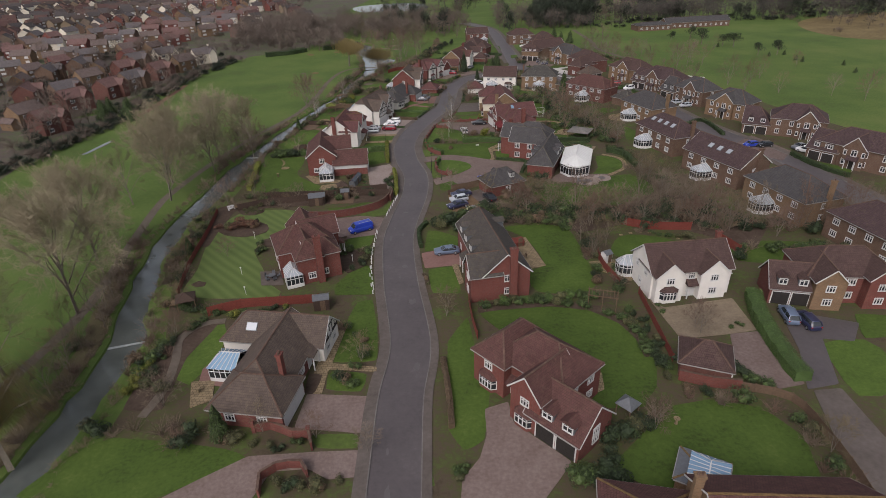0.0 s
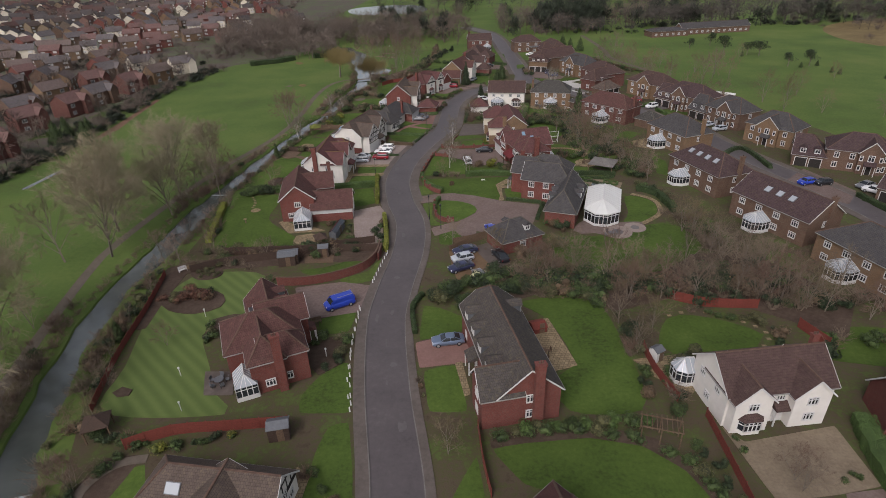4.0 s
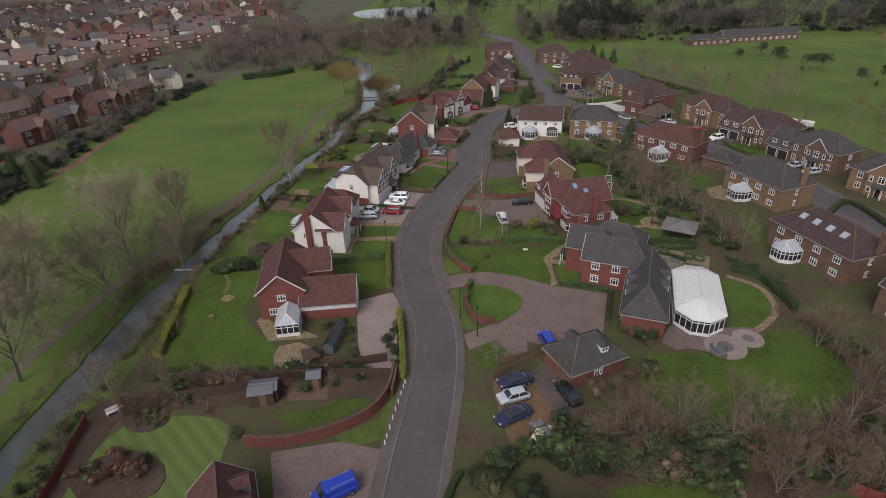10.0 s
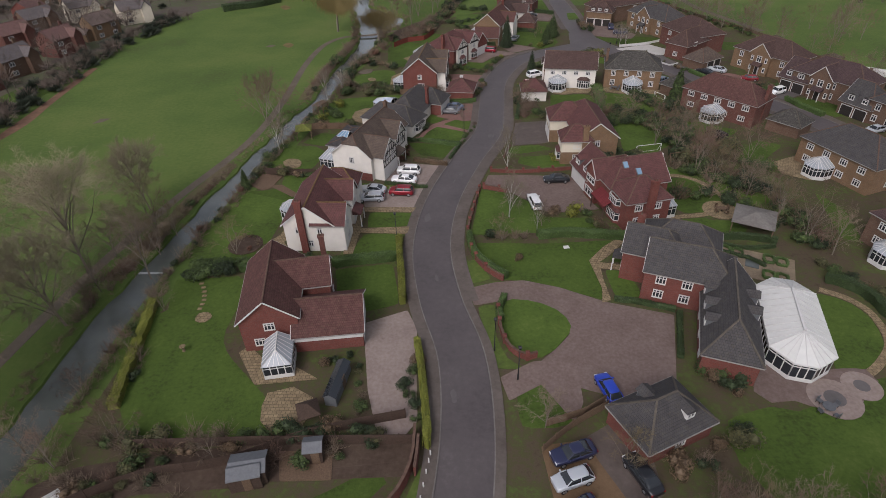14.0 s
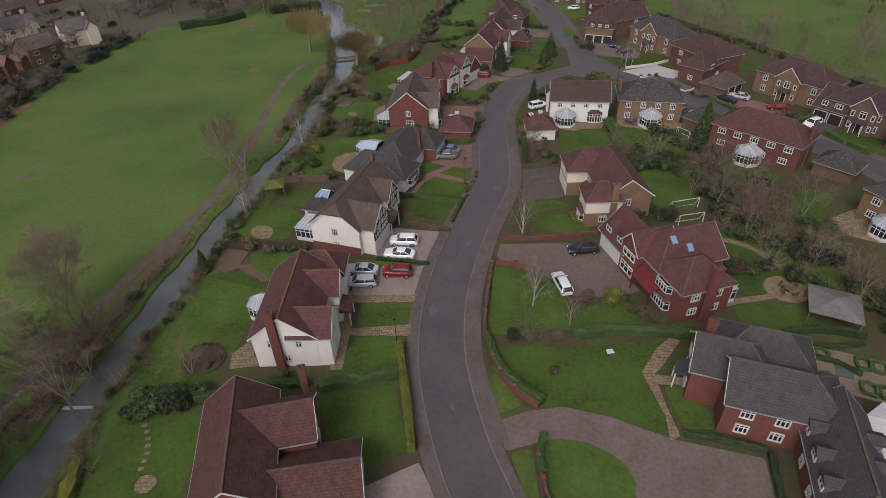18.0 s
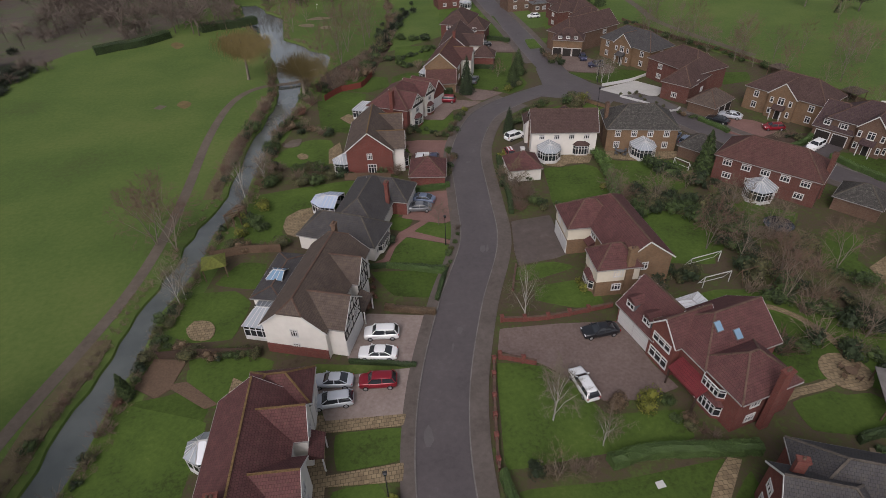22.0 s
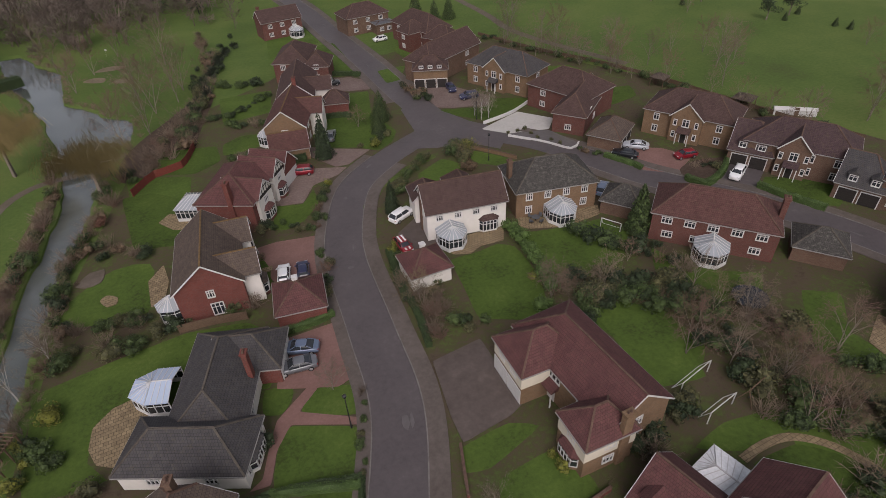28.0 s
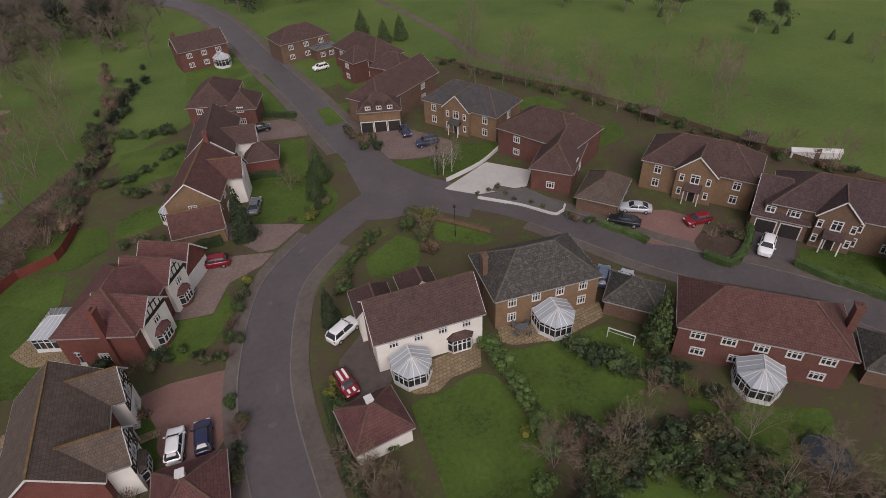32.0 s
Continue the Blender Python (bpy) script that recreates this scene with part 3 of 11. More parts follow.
def lattice(xs, zs, y0, y1):
    """Bars crossing as one connected frame: xs and zs are the bars' extents."""
    bm = bmesh.new()
    gx, gz = sorted({v for p in xs for v in p}), sorted({v for p in zs for v in p})
    v = {(i, j, k): bm.verts.new((x, y, z)) for i, x in enumerate(gx) for j, z in enumerate(gz) for k, y in enumerate((y0, y1))}

    def solid(i, j):
        if not (0 <= i < len(gx) - 1 and 0 <= j < len(gz) - 1):
            return False
        mx, mz = (gx[i] + gx[i + 1]) / 2, (gz[j] + gz[j + 1]) / 2
        return any(a < mx < b for a, b in xs) or any(a < mz < b for a, b in zs)

    for i in range(len(gx) - 1):
        for j in range(len(gz) - 1):
            if not solid(i, j):
                continue
            bm.faces.new((v[i, j, 0], v[i + 1, j, 0], v[i + 1, j + 1, 0], v[i, j + 1, 0]))
            bm.faces.new((v[i, j, 1], v[i, j + 1, 1], v[i + 1, j + 1, 1], v[i + 1, j, 1]))
            for di, dj, a, b in ((-1, 0, (i, j + 1), (i, j)), (1, 0, (i + 1, j), (i + 1, j + 1)), (0, -1, (i, j), (i + 1, j)), (0, 1, (i + 1, j + 1), (i, j + 1))):
                if not solid(i + di, j + dj):
                    bm.faces.new((v[*a, 0], v[*a, 1], v[*b, 1], v[*b, 0]))
    return bm


WINDOW_MESHES = {}


def window_meshes(w, h, n, mat):
    key = (round(w, 2), round(h, 2), n, mat.name)
    if key not in WINDOW_MESHES:
        f = 0.12
        xs = [(-w / 2, -w / 2 + f)] + [(-w / 2 + w * k / n - 0.05, -w / 2 + w * k / n + 0.05) for k in range(1, n)] + [(w / 2 - f, w / 2)]
        bm = lattice(xs, [(-h / 2 - 0.05, -h / 2 + f), (h * 0.16, h * 0.16 + 0.05), (h / 2 - f, h / 2)], -0.09, 0.03)
        g = bmesh.new()
        block(g, 0, 0.02, -h / 2 + 0.02, w - 0.04, 0.06, h - 0.04)
        WINDOW_MESHES[key] = finish("window_frame", bm, mat), finish("pane", g, GLASS)
    return WINDOW_MESHES[key]


def put_window(house, m, w, h, n, mat=None):
    """m: the middle of the window on the wall, with -y outwards."""
    fr, gl = window_meshes(w, h, n, mat or TRIM)
    o = part("window", fr, None, house)
    o.matrix_basis = m
    part("pane", gl, None, o)
    return o


SIDES = {"-y": 0, "+x": 90, "+y": 180, "-x": 270}


class House:
    def __init__(self, label, x, y, wall, roof, ridge=None, trim=None, name="house", category="house", group=""):
        self.x, self.y, self.wall, self.roof, self.ridge, self.trim = x, y, wall, roof, ridge or RIDGE, trim or TRIM
        self.ob = thing(name, label, category, x, y, group=group)
        self.wings = []

    def face(self, w, side, u, z, out=0.0):
        """The place on a wing's wall: u along it from its middle, z up; -y points outwards."""
        cx, cy, ang, L, W, inset = w
        half = (W / 2 - inset) if side[1] == "y" else (L / 2 - inset * 0.8)
        return pose(cx - self.x, cy - self.y, 0, 0, 0, ang + SIDES[side]) @ pose(u, -half - out, z)

    def inside(self, p, skip):
        for w in self.wings:
            if w is skip:
                continue
            q = pose(w[0] - self.x, w[1] - self.y, 0, 0, 0, w[2]).inverted() @ p
            if abs(q.x) < w[3] / 2 - 0.3 and abs(q.y) < w[4] / 2 - 0.3:
                return True
        return False

    def wing(self, cx, cy, ang, L, W, eave, ridge, ends="gg", wins=None, wall=None, roof=None, n=3, size=(1.3, 1.15), boards=True):
        w = (cx, cy, ang, L, W, 0.35)
        self.wings.append(w)
        m = pose(cx - self.x, cy - self.y, 0, 0, 0, ang)
        e0, e1 = ends
        a = part("wall", wing_walls(L, W, eave, ridge, e0, e1), wall or self.wall, self.ob)
        a.matrix_basis = m
        bm, lines = wing_roof(L, W, eave, ridge, e0, e1)
        r = part("roof", bm, roof or self.roof, self.ob)
        r.matrix_basis = m
        bm = bmesh.new()
        for p, q in lines:
            p, q = Vector(p), Vector(q)
            k = max(1, int((q - p).length / 0.45))
            for i in range(k):
                beam(bm, p + (q - p) * (i / k), p + (q - p) * ((i + 0.94) / k), 0.2, 0.11)
        if lines:
            c = part("ridge_tiles", bm, self.ridge, r)
        if boards:
            for sy in (-1, 1):
                bm = bmesh.new()
                block(bm, 0, sy * (W / 2 + 0.03), eave - 0.2, L - 0.1, 0.1, 0.12)
                part("gutter", bm, GUTTER, r)
            for sx, e in ((-1, e0), (1, e1)):
                if e == "h":
                    bm = bmesh.new()
                    block(bm, sx * (L / 2 + 0.03), 0, eave - 0.2, 0.1, W - 0.1, 0.12)
                    part("gutter", bm, GUTTER, r)
                else:
                    for sy in (-1, 1):
                        bm = bmesh.new()
                        k = 0.36 if e == "j" else 0.0
                        beam(bm, (sx * (L / 2 + 0.03), sy * W / 2, eave - 0.12), (sx * (L / 2 + 0.03), sy * W / 2 * k, ridge - 0.12 - (ridge - eave) * k), 0.05, 0.17)
                        part("bargeboard", bm, self.trim, r)
        for side, (up, low) in (wins or {}).items():
            span = (L if side[1] == "y" else W) - 1.6
            for cnt, z in ((up, 3.75 if eave > 4 else eave - 0.1), (low, 1.45)):
                for k in range(cnt):
                    u = (k + 0.5) / cnt * span - span / 2
                    q = self.face(w, side, u, z)
                    if not self.inside(q.translation, w):
                        put_window(self.ob, q, size[0], size[1], n, self.trim if self.trim is TIMBER else None)
        return w

    def win(self, w, side, u, z, wd, h, n=2):
        put_window(self.ob, self.face(w, side, u, z), wd, h, n)

    def bay(self, w, side, u, z, wd, h, depth=0.6, roof=True, mat=None):
        """A bay window with its own small roof."""
        m = self.face(w, side, u, z)
        bm = bmesh.new()
        a, t = wd / 2, wd / 2 - depth * 0.7
        ring = [(-a, 0.1), (a, 0.1), (a, 0), (t, -depth), (-t, -depth), (-a, 0)]
        lo = [bm.verts.new((p, q, -h / 2 - 0.5)) for p, q in ring]
        hi = [bm.verts.new((p, q, -h / 2)) for p, q in ring]
        for k in range(6):
            bm.faces.new((lo[k - 1], lo[k], hi[k], hi[k - 1]))
        bmesh.ops.recalc_face_normals(bm, faces=bm.faces[:])
        o = part("bay_window", bm, mat or self.wall, self.ob)
        o.matrix_basis = m
        for p, q in ((ring[5], ring[4]), (ring[4], ring[3]), (ring[3], ring[2])):
            d = Vector((q[0] - p[0], q[1] - p[1], 0))
            f = d.length
            nn = max(1, round(f / 0.55))
            bmf, bmg = bmesh.new(), bmesh.new()
            P = Vector((*p, 0))
            for k in range(nn + 1):
                c = P + d * (k / nn)
                block(bmf, c.x, c.y, -h / 2, 0.12, 0.12, h)
            for z2 in (-h / 2, h * 0.15, h / 2 - 0.08):
                beam(bmf, P + Vector((0, 0, z2 + 0.04)), P + d + Vector((0, 0, z2 + 0.04)), 0.11, 0.11)
            beam(bmg, P, P + d, 0.03, h - 0.05)
            fr = part("window_frame", bmf, TRIM, o)
            part("pane", bmg, GLASS, o)
        if roof:
            bm = bmesh.new()
            lo = [bm.verts.new((p * 1.1, q * 1.15, h / 2)) for p, q in ring]
            lo2 = [bm.verts.new((p * 1.1, q * 1.15, h / 2 + 0.1)) for p, q in ring]
            hi = [bm.verts.new((p * 0.6, max(q, -0.05) + 0.05, h / 2 + 0.75)) for p, q in ring]
            for x, y in ((lo, lo2), (lo2, hi)):
                for k in range(6):
                    bm.faces.new((x[k - 1], x[k], y[k], y[k - 1]))
            bm.faces.new(lo[::-1])
            bm.faces.new(hi)
            bmesh.ops.recalc_face_normals(bm, faces=bm.faces[:])
            part("bay_roof", bm, self.roof, o)

    def garage_door(self, w, side, u, wd=2.5, h=2.1, mat=None):
        bm = bmesh.new()
        zs = [k * h / 6 + d for k in range(6) for d in (0.02, h / 6 - 0.015)]
        low, top = [], []
        for k, z in enumerate(zs):
            for y in ((-0.03, -0.07) if k % 2 == 0 else (-0.07, -0.03)):
                low.append(bm.verts.new((-wd / 2, y, z)))
                top.append(bm.verts.new((wd / 2, y, z)))
        for k in range(len(low) - 1):
            bm.faces.new((low[k], top[k], top[k + 1], low[k + 1]))
        o = part("garage_door", bm, mat or TRIM, self.ob, "" if mat else "white ribbed garage door")
        o.matrix_basis = self.face(w, side, u, 0.02)
        bm = bmesh.new()
        for s in (-1, 1):
            block(bm, s * (wd / 2 + 0.08), -0.02, 0, 0.14, 0.12, h + 0.1)
        block(bm, 0, -0.02, h + 0.02, wd + 0.3, 0.12, 0.14)
        part("door_frame", bm, TRIM, o)

    def door(self, w, side, u, mat=None, porch=None):
        bm = bmesh.new()
        block(bm, 0, -0.02, 0.05, 0.95, 0.1, 2.0)
        o = part("front_door", bm, mat or TRIM, self.ob)
        o.matrix_basis = self.face(w, side, u, 0)
        bm = bmesh.new()
        for s in (-1, 1):
            block(bm, s * 0.53, -0.02, 0, 0.12, 0.14, 2.15)
        block(bm, 0, -0.02, 2.05, 1.2, 0.14, 0.12)
        part("door_frame", bm, TRIM, o)
        if porch:
            wd, dp = porch
            bm = bmesh.new()
            hexa(bm, [(-wd / 2, -dp, 2.3), (wd / 2, -dp, 2.3), (wd / 2, 0, 2.35), (-wd / 2, 0, 2.35), (-wd / 2, -dp, 2.42), (wd / 2, -dp, 2.42), (wd / 2, 0, 3.15), (-wd / 2, 0, 3.15)])
            part("porch_roof", bm, self.roof, o)
            for s in (-1, 1):
                bm = bmesh.new()
                block(bm, s * (wd / 2 - 0.15), -dp + 0.15, 0, 0.14, 0.14, 2.3)
                part("porch_post", bm, TRIM, o)

    def chimney(self, x, y, top, base=0.0, ang=0.0, size=(0.8, 0.55), pots=2, mat=None):
        bm = bmesh.new()
        sx, sy = size
        block(bm, 0, 0, base, sx, sy, top - base - 0.3)
        block(bm, 0, 0, top - 0.3, sx + 0.12, sy + 0.12, 0.12)
        block(bm, 0, 0, top - 0.18, sx + 0.2, sy + 0.2, 0.18)
        o = part("chimney", bm, mat or self.wall, self.ob)
        o.matrix_basis = pose(x - self.x, y - self.y, 0, 0, 0, ang)
        for k in range(pots):
            bm = bmesh.new()
            px = (k - (pots - 1) / 2) * 0.34
            tube(bm, (px, 0, top), (px, 0, top + 0.32), 0.13, 0.1, 8)
            part("chimney_pot", bm, RIDGE, o)

    def dormer(self, x, y, z, ang, w=1.7, h=1.25, depth=2.2, roof=True, wall=None):
        """A dormer: its front's foot at x, y, z; ang: where its front looks."""
        bm = bmesh.new()
        hexa(bm, [(-w / 2, 0, 0), (w / 2, 0, 0), (w / 2, depth, h - 0.1), (-w / 2, depth, h - 0.1), (-w / 2, 0, h), (w / 2, 0, h), (w / 2, depth, h), (-w / 2, depth, h)])
        o = part("dormer", bm, wall or LEAD, self.ob)
        o.matrix_basis = pose(x - self.x, y - self.y, z, 0, 0, ang + 90)
        bm = bmesh.new()
        t = 0.62 * w / 1.7
        W, b = w / 2 + 0.2, -0.25
        pts = [(-W, b, h - 0.02), (W, b, h - 0.02), (W, depth, h - 0.02), (-W, depth, h - 0.02)]
        lo = [bm.verts.new(p) for p in pts]
        r0, r1 = bm.verts.new((0, b, h + t)), bm.verts.new((0, depth + 0.8, h + t))
        bm.faces.new((lo[0], lo[1], r0))
        bm.faces.new((lo[1], lo[2], r1, r0))
        bm.faces.new((lo[3], lo[0], r0, r1))
        bm.faces.new((lo[2], lo[3], r1))
        bm.faces.new(lo[::-1])
        part("dormer_roof", bm, self.roof, o)
        fr, gl = window_meshes(w * 0.85, h * 0.85, 2, TRIM)
        f = part("window_frame", fr, None, o)
        f.matrix_basis = pose(0, -0.02, h / 2)
        g = part("pane", gl, None, o)
        g.matrix_basis = pose(0, -0.02, h / 2)

    def dorm(self, w, side, u, eave, ridge, wd=1.6, h=1.25, inn=0.6, wall=None):
        """A dormer standing in the slope above one side of a wing, u along it."""
        cx, cy, ang, L, W, _ = w
        half = W / 2 if side[1] == "y" else L / 2
        slope = (ridge - eave) / (W / 2)
        m = pose(cx, cy, 0, 0, 0, ang + SIDES[side]) @ pose(u, -half + inn, eave + slope * inn - 0.1)
        p = m.translation
        self.dormer(p.x, p.y, p.z, ang + SIDES[side] - 90, wd, h, h / slope + 0.4, wall=wall)

    def timber(self, w, side, z0, eave, ridge, gap=0.75):
        """Black timbers on a gable wall, above z0."""
        bm = bmesh.new()
        half = w[4] / 2 - w[5] - 0.05
        for z in [z0, (z0 + eave) / 2, eave, (eave + ridge) / 2]:
            k = half if z <= eave else half * (ridge - z) / (ridge - eave)
            beam(bm, (-k, -0.02, z), (k, -0.02, z), 0.07, 0.16)
        n = max(2, round(2 * half / gap))
        for i in range(n + 1):
            x = -half + 2 * half * i / n
            top = eave + (ridge - 0.3 - eave) * (1 - abs(x) / half)
            block(bm, x, -0.02, z0, 0.14, 0.07, max(0.3, top - z0))
        for s in (-1, 1):
            beam(bm, (s * half, -0.03, z0), (s * half * 0.4, -0.03, eave), 0.07, 0.14)
        o = part("timber_frame", bm, TIMBER, self.ob, "black half-timbering")
        o.matrix_basis = self.face(w, side, 0, 0)

    def panel(self, w, side, z0, z1, mat, name="rendered_panel", share=1.0):
        """A facing over one wall of a wing between two heights."""
        span = ((w[3] - 2 * w[5] * 0.8) if side[1] == "y" else (w[4] - 2 * w[5])) * share
        bm = bmesh.new()
        block(bm, 0, 0, z0, span + 0.06, 0.06, z1 - z0)
        o = part(name, bm, mat, self.ob)
        o.matrix_basis = self.face(w, side, 0, 0, 0.01)

    def rooflight(self, w, u, v, side=1, wd=0.8, h=1.2, eave=5.0, ridge=8.0, mat=None):
        """A skylight lying in a wing's slope: u along, v the share of the way up."""
        cx, cy, ang, L, W, _ = w
        s = math.atan2(ridge - eave, W / 2)
        y = side * (W / 2) * (1 - v)
        bm = bmesh.new()
        block(bm, 0, 0, 0, wd, h, 0.12)
        o = part("skylight", bm, LEAD, self.ob)
        o.matrix_basis = pose(cx - self.x, cy - self.y, 0, 0, 0, ang) @ pose(u, y, eave + (ridge - eave) * v) @ pose(0, 0, 0, -math.degrees(s) * side)
        bm = bmesh.new()
        block(bm, 0, 0, 0.1, wd - 0.16, h - 0.16, 0.05)
        part("pane", bm, mat or ROOF_GLASS, o)

    def conservatory(self, x, y, ang, w=4.0, d=3.2, h=2.2, rise=1.2, kind="bay", roof=None, name="conservatory"):
        """x, y: the middle of its back on the wall; ang: where it looks."""
        if kind == "bay":
            ring = [(-w / 2, 0), (-w / 2, -d * 0.55), (-w * 0.24, -d), (w * 0.24, -d), (w / 2, -d * 0.55), (w / 2, 0)]
            apex = (0, -d * 0.52)
        else:
            ring = [(-w / 2, 0), (-w / 2, -d), (w / 2, -d), (w / 2, 0)]
            apex = (0, -d * 0.7)
        bm = bmesh.new()
        for p, q in zip(ring, ring[1:]):
            beam(bm, (*p, 0.3), (*q, 0.3), 0.14, 0.6)
        o = part(name, bm, TRIM, self.ob, "white framed glass conservatory")
        o.matrix_basis = pose(x - self.x, y - self.y, 0, 0, 0, ang + 90)
        for p, q in zip(ring, ring[1:]):
            p, q = Vector((*p, 0)), Vector((*q, 0))
            n = max(1, round((q - p).length / 0.75))
            fr, gl = bmesh.new(), bmesh.new()
            for k in range(n + 1):
                c = p + (q - p) * (k / n)
                block(fr, c.x, c.y, 0.6, 0.1, 0.1, h - 0.6)
            for z in (0.62, h * 0.78, h - 0.02):
                beam(fr, p + Vector((0, 0, z)), q + Vector((0, 0, z)), 0.1, 0.09)
            beam(gl, p + Vector((0, 0, (h + 0.6) / 2)), q + Vector((0, 0, (h + 0.6) / 2)), 0.03, h - 0.62)
            part("window_frame", fr, TRIM, o)
            part("pane", gl, GLASS, o)
        rt, bars = bmesh.new(), bmesh.new()
        out = [Vector((p[0] * 1.05, p[1] * 1.05, h)) for p in ring]
        back, tip = Vector((0, 0, h + rise)), Vector((*apex, h + rise))
        n = len(out)
        tris = []
        for k in range(n - 1):
            if k == 0:
                tris.append((out[0], out[1], tip, back))
            elif k == n - 2:
                tris.append((out[k], out[k + 1], back, tip))
            else:
                tris.append((out[k], out[k + 1], tip, tip))
        up = Vector((0, 0, 0.06))
        for a, b, c, e in tris:
            pts = [a, b, c] if (c - e).length < 1e-6 else [a, b, c, e]
            f = bmesh.new()
            top = [f.verts.new(p + up) for p in pts]
            low = [f.verts.new(p) for p in pts]
            f.faces.new(top)
            f.faces.new(low[::-1])
            m = len(pts)
            for k in range(m):
                f.faces.new((low[k - 1], low[k], top[k], top[k - 1]))
            bmesh.ops.recalc_face_normals(f, faces=f.faces[:])
            part("roof_panel", f, roof or ROOF_GLASS, o)
            k = max(2, round((b - a).length / 0.7))
            for i in range(k + 1):
                t = i / k
                beam(bars, a.lerp(b, t) + up, e.lerp(c, t) + up, 0.07, 0.07)
        beam(bars, back + up, tip + up, 0.12, 0.14)
        part("glazing_frame", bars, TRIM, o)
        return o

# ---- houses on the river side of the winding road ----
h = House("long dark-roofed chalet bungalow with white timbered gable", -22, 59, RED_BRICK, ROOF_BROWN)
a = h.wing(-22.9, 57.9, 81, 15.6, 8.6, 2.6, 5.9, "hg", {"-y": (0, 3)})
h.wing(-23.4, 52.2, -10, 9.8, 7.2, 2.6, 5.5, "hh", {"-y": (0, 2)})
b = h.wing(-23.4, 64.7, -10, 15.2, 6.6, 2.6, 5.7, "hg", {"+x": (1, 2), "-y": (0, 1)}, wall=WHITE_WALL)
h.garage_door(h.wings[1], "+x", -1.5, 2.6)
h.garage_door(h.wings[1], "+x", 1.5, 2.6)
h.chimney(-20.2, 53.6, 7.3, 2.5, 81)
h.conservatory(-27.2, 58.8, 171, 4.0, 3.8, kind="square", roof=BLUE_GLASS)
h.rooflight(b, -3.2, 0.5, -1, 1.6, 1.2, 2.6, 5.7)
h.door(a, "-y", 2.5, porch=(2.2, 1.2))
h.timber(b, "+x", 2.4, 2.7, 5.5, 0.9)

h = House("red brick house with hipped red-brown roofs and tall chimney", -24.5, 88.5, RED_BRICK, ROOF_RED)
a = h.wing(-24.7, 88.5, 22, 10.4, 8.2, 4.8, 7.8, "hh", {"-x": (2, 2), "+y": (2, 2)})
b = h.wing(-23.5, 84.8, 112, 7.6, 5.0, 4.8, 7.4, "hg", {"-x": (0, 1), "-y": (1, 2)})
e = h.wing(-21.0, 84.7, 22, 6.2, 4.8, 4.8, 7.0, "gh", {"-y": (0, 1), "+x": (1, 1)})
d = h.wing(-22.8, 92.0, 22, 7.0, 5.2, 4.8, 7.4, "gg", {"+x": (1, 1)})
c = h.wing(-26.0, 96.2, 112, 8.5, 6.6, 2.8, 6.0, "gg", {"+x": (1, 0)})
h.chimney(-20.7, 81.7, 8.7, 0, 22, (1.1, 0.7))
h.conservatory(-26.0, 83.0, -68, 2.7, 3.2, kind="square")
h.dorm(c, "+y", 0.2, 2.8, 6.2)
h.dorm(c, "-y", -0.8, 2.8, 6.2)
h.dorm(c, "-y", 2.0, 2.8, 6.2)
h.door(d, "+x", -1.6, porch=(1.8, 1.0))

h = House("brick house with red-brown gabled roof, garage and conservatory", -27, 138, RED_BRICK, ROOF_RED)
a = h.wing(-30.0, 138.5, 98, 12.8, 7.6, 4.8, 7.9, "gg", {"-x": (1, 2), "+y": (2, 2)})
b = h.wing(-26.3, 141.2, 8, 7, 6.0, 4.8, 7.4, "gg", {"+x": (1, 1)})
c = h.wing(-22.5, 135.8, 5, 8.8, 8.2, 2.7, 5.4, "gg", {})
h.garage_door(c, "+x", 1.4)
h.garage_door(c, "+x", -1.6)
h.panel(c, "-y", 1.7, 2.75, TRIM, "white_fascia")
h.conservatory(-28.1, 131.9, -82, 3.3, 4.3, kind="square")
h.chimney(-24.4, 145.2, 8.1, 4, 8, (0.7, 0.5), mat=DARK_BRICK)

h = House("white rendered house with red tiled roof and brick chimney", -27, 160, WHITE_WALL, ROOF_ROSE, RIDGE_MOSS)
a = h.wing(-27.7, 159.2, 86.5, 13.2, 8.2, 4.8, 8.1, "gg", {"-x": (2, 1), "+y": (3, 3)}, size=(0.8, 1.1), n=2)
b = h.wing(-25.0, 155.3, -3.5, 5.4, 5.8, 4.8, 7.2, "gg", {"+x": (1, 1)})
c = h.wing(-24.7, 162.0, -3.5, 5.4, 4.4, 4.8, 7.4, "gg", {"+x": (1, 1)})
d = h.wing(-25.3, 166.8, -3.5, 7.0, 5.2, 4.6, 6.9, "hh", {"+x": (1, 1)})
h.chimney(-29.0, 152.7, 9.0, 0, 0, (1.0, 0.7), mat=RED_BRICK)
h.door(c, "+x", -1.2, porch=(3.0, 1.4))
h.conservatory(-31.6, 162.5, 177.5, 3.6, 3.0)

h = House("large white house with dark roof, front gables and garage", -22, 183, WHITE_WALL, ROOF_BROWN)
a = h.wing(-21.5, 183.1, 69, 16.6, 8.6, 4.6, 8.2, "jj", {"-x": (1, 1), "+y": (0, 3)}, size=(1.0, 1.2))
b = h.wing(-20.3, 177.9, -21, 6.6, 6.2, 4.7, 7.5, "gg", {"+x": (2, 0)})
c = h.wing(-18.4, 185.0, -21, 6.0, 4.4, 4.7, 7.5, "gg", {"+x": (1, 1)})
d = h.wing(-27.0, 188.2, 71.5, 10, 4.4, 2.9, 3.4, "hh", {}, roof=ROOF_GREY)
h.timber(b, "+x", 2.6, 4.9, 7.4, 0.9)
h.timber(c, "+x", 2.6, 4.9, 7.3, 0.8)
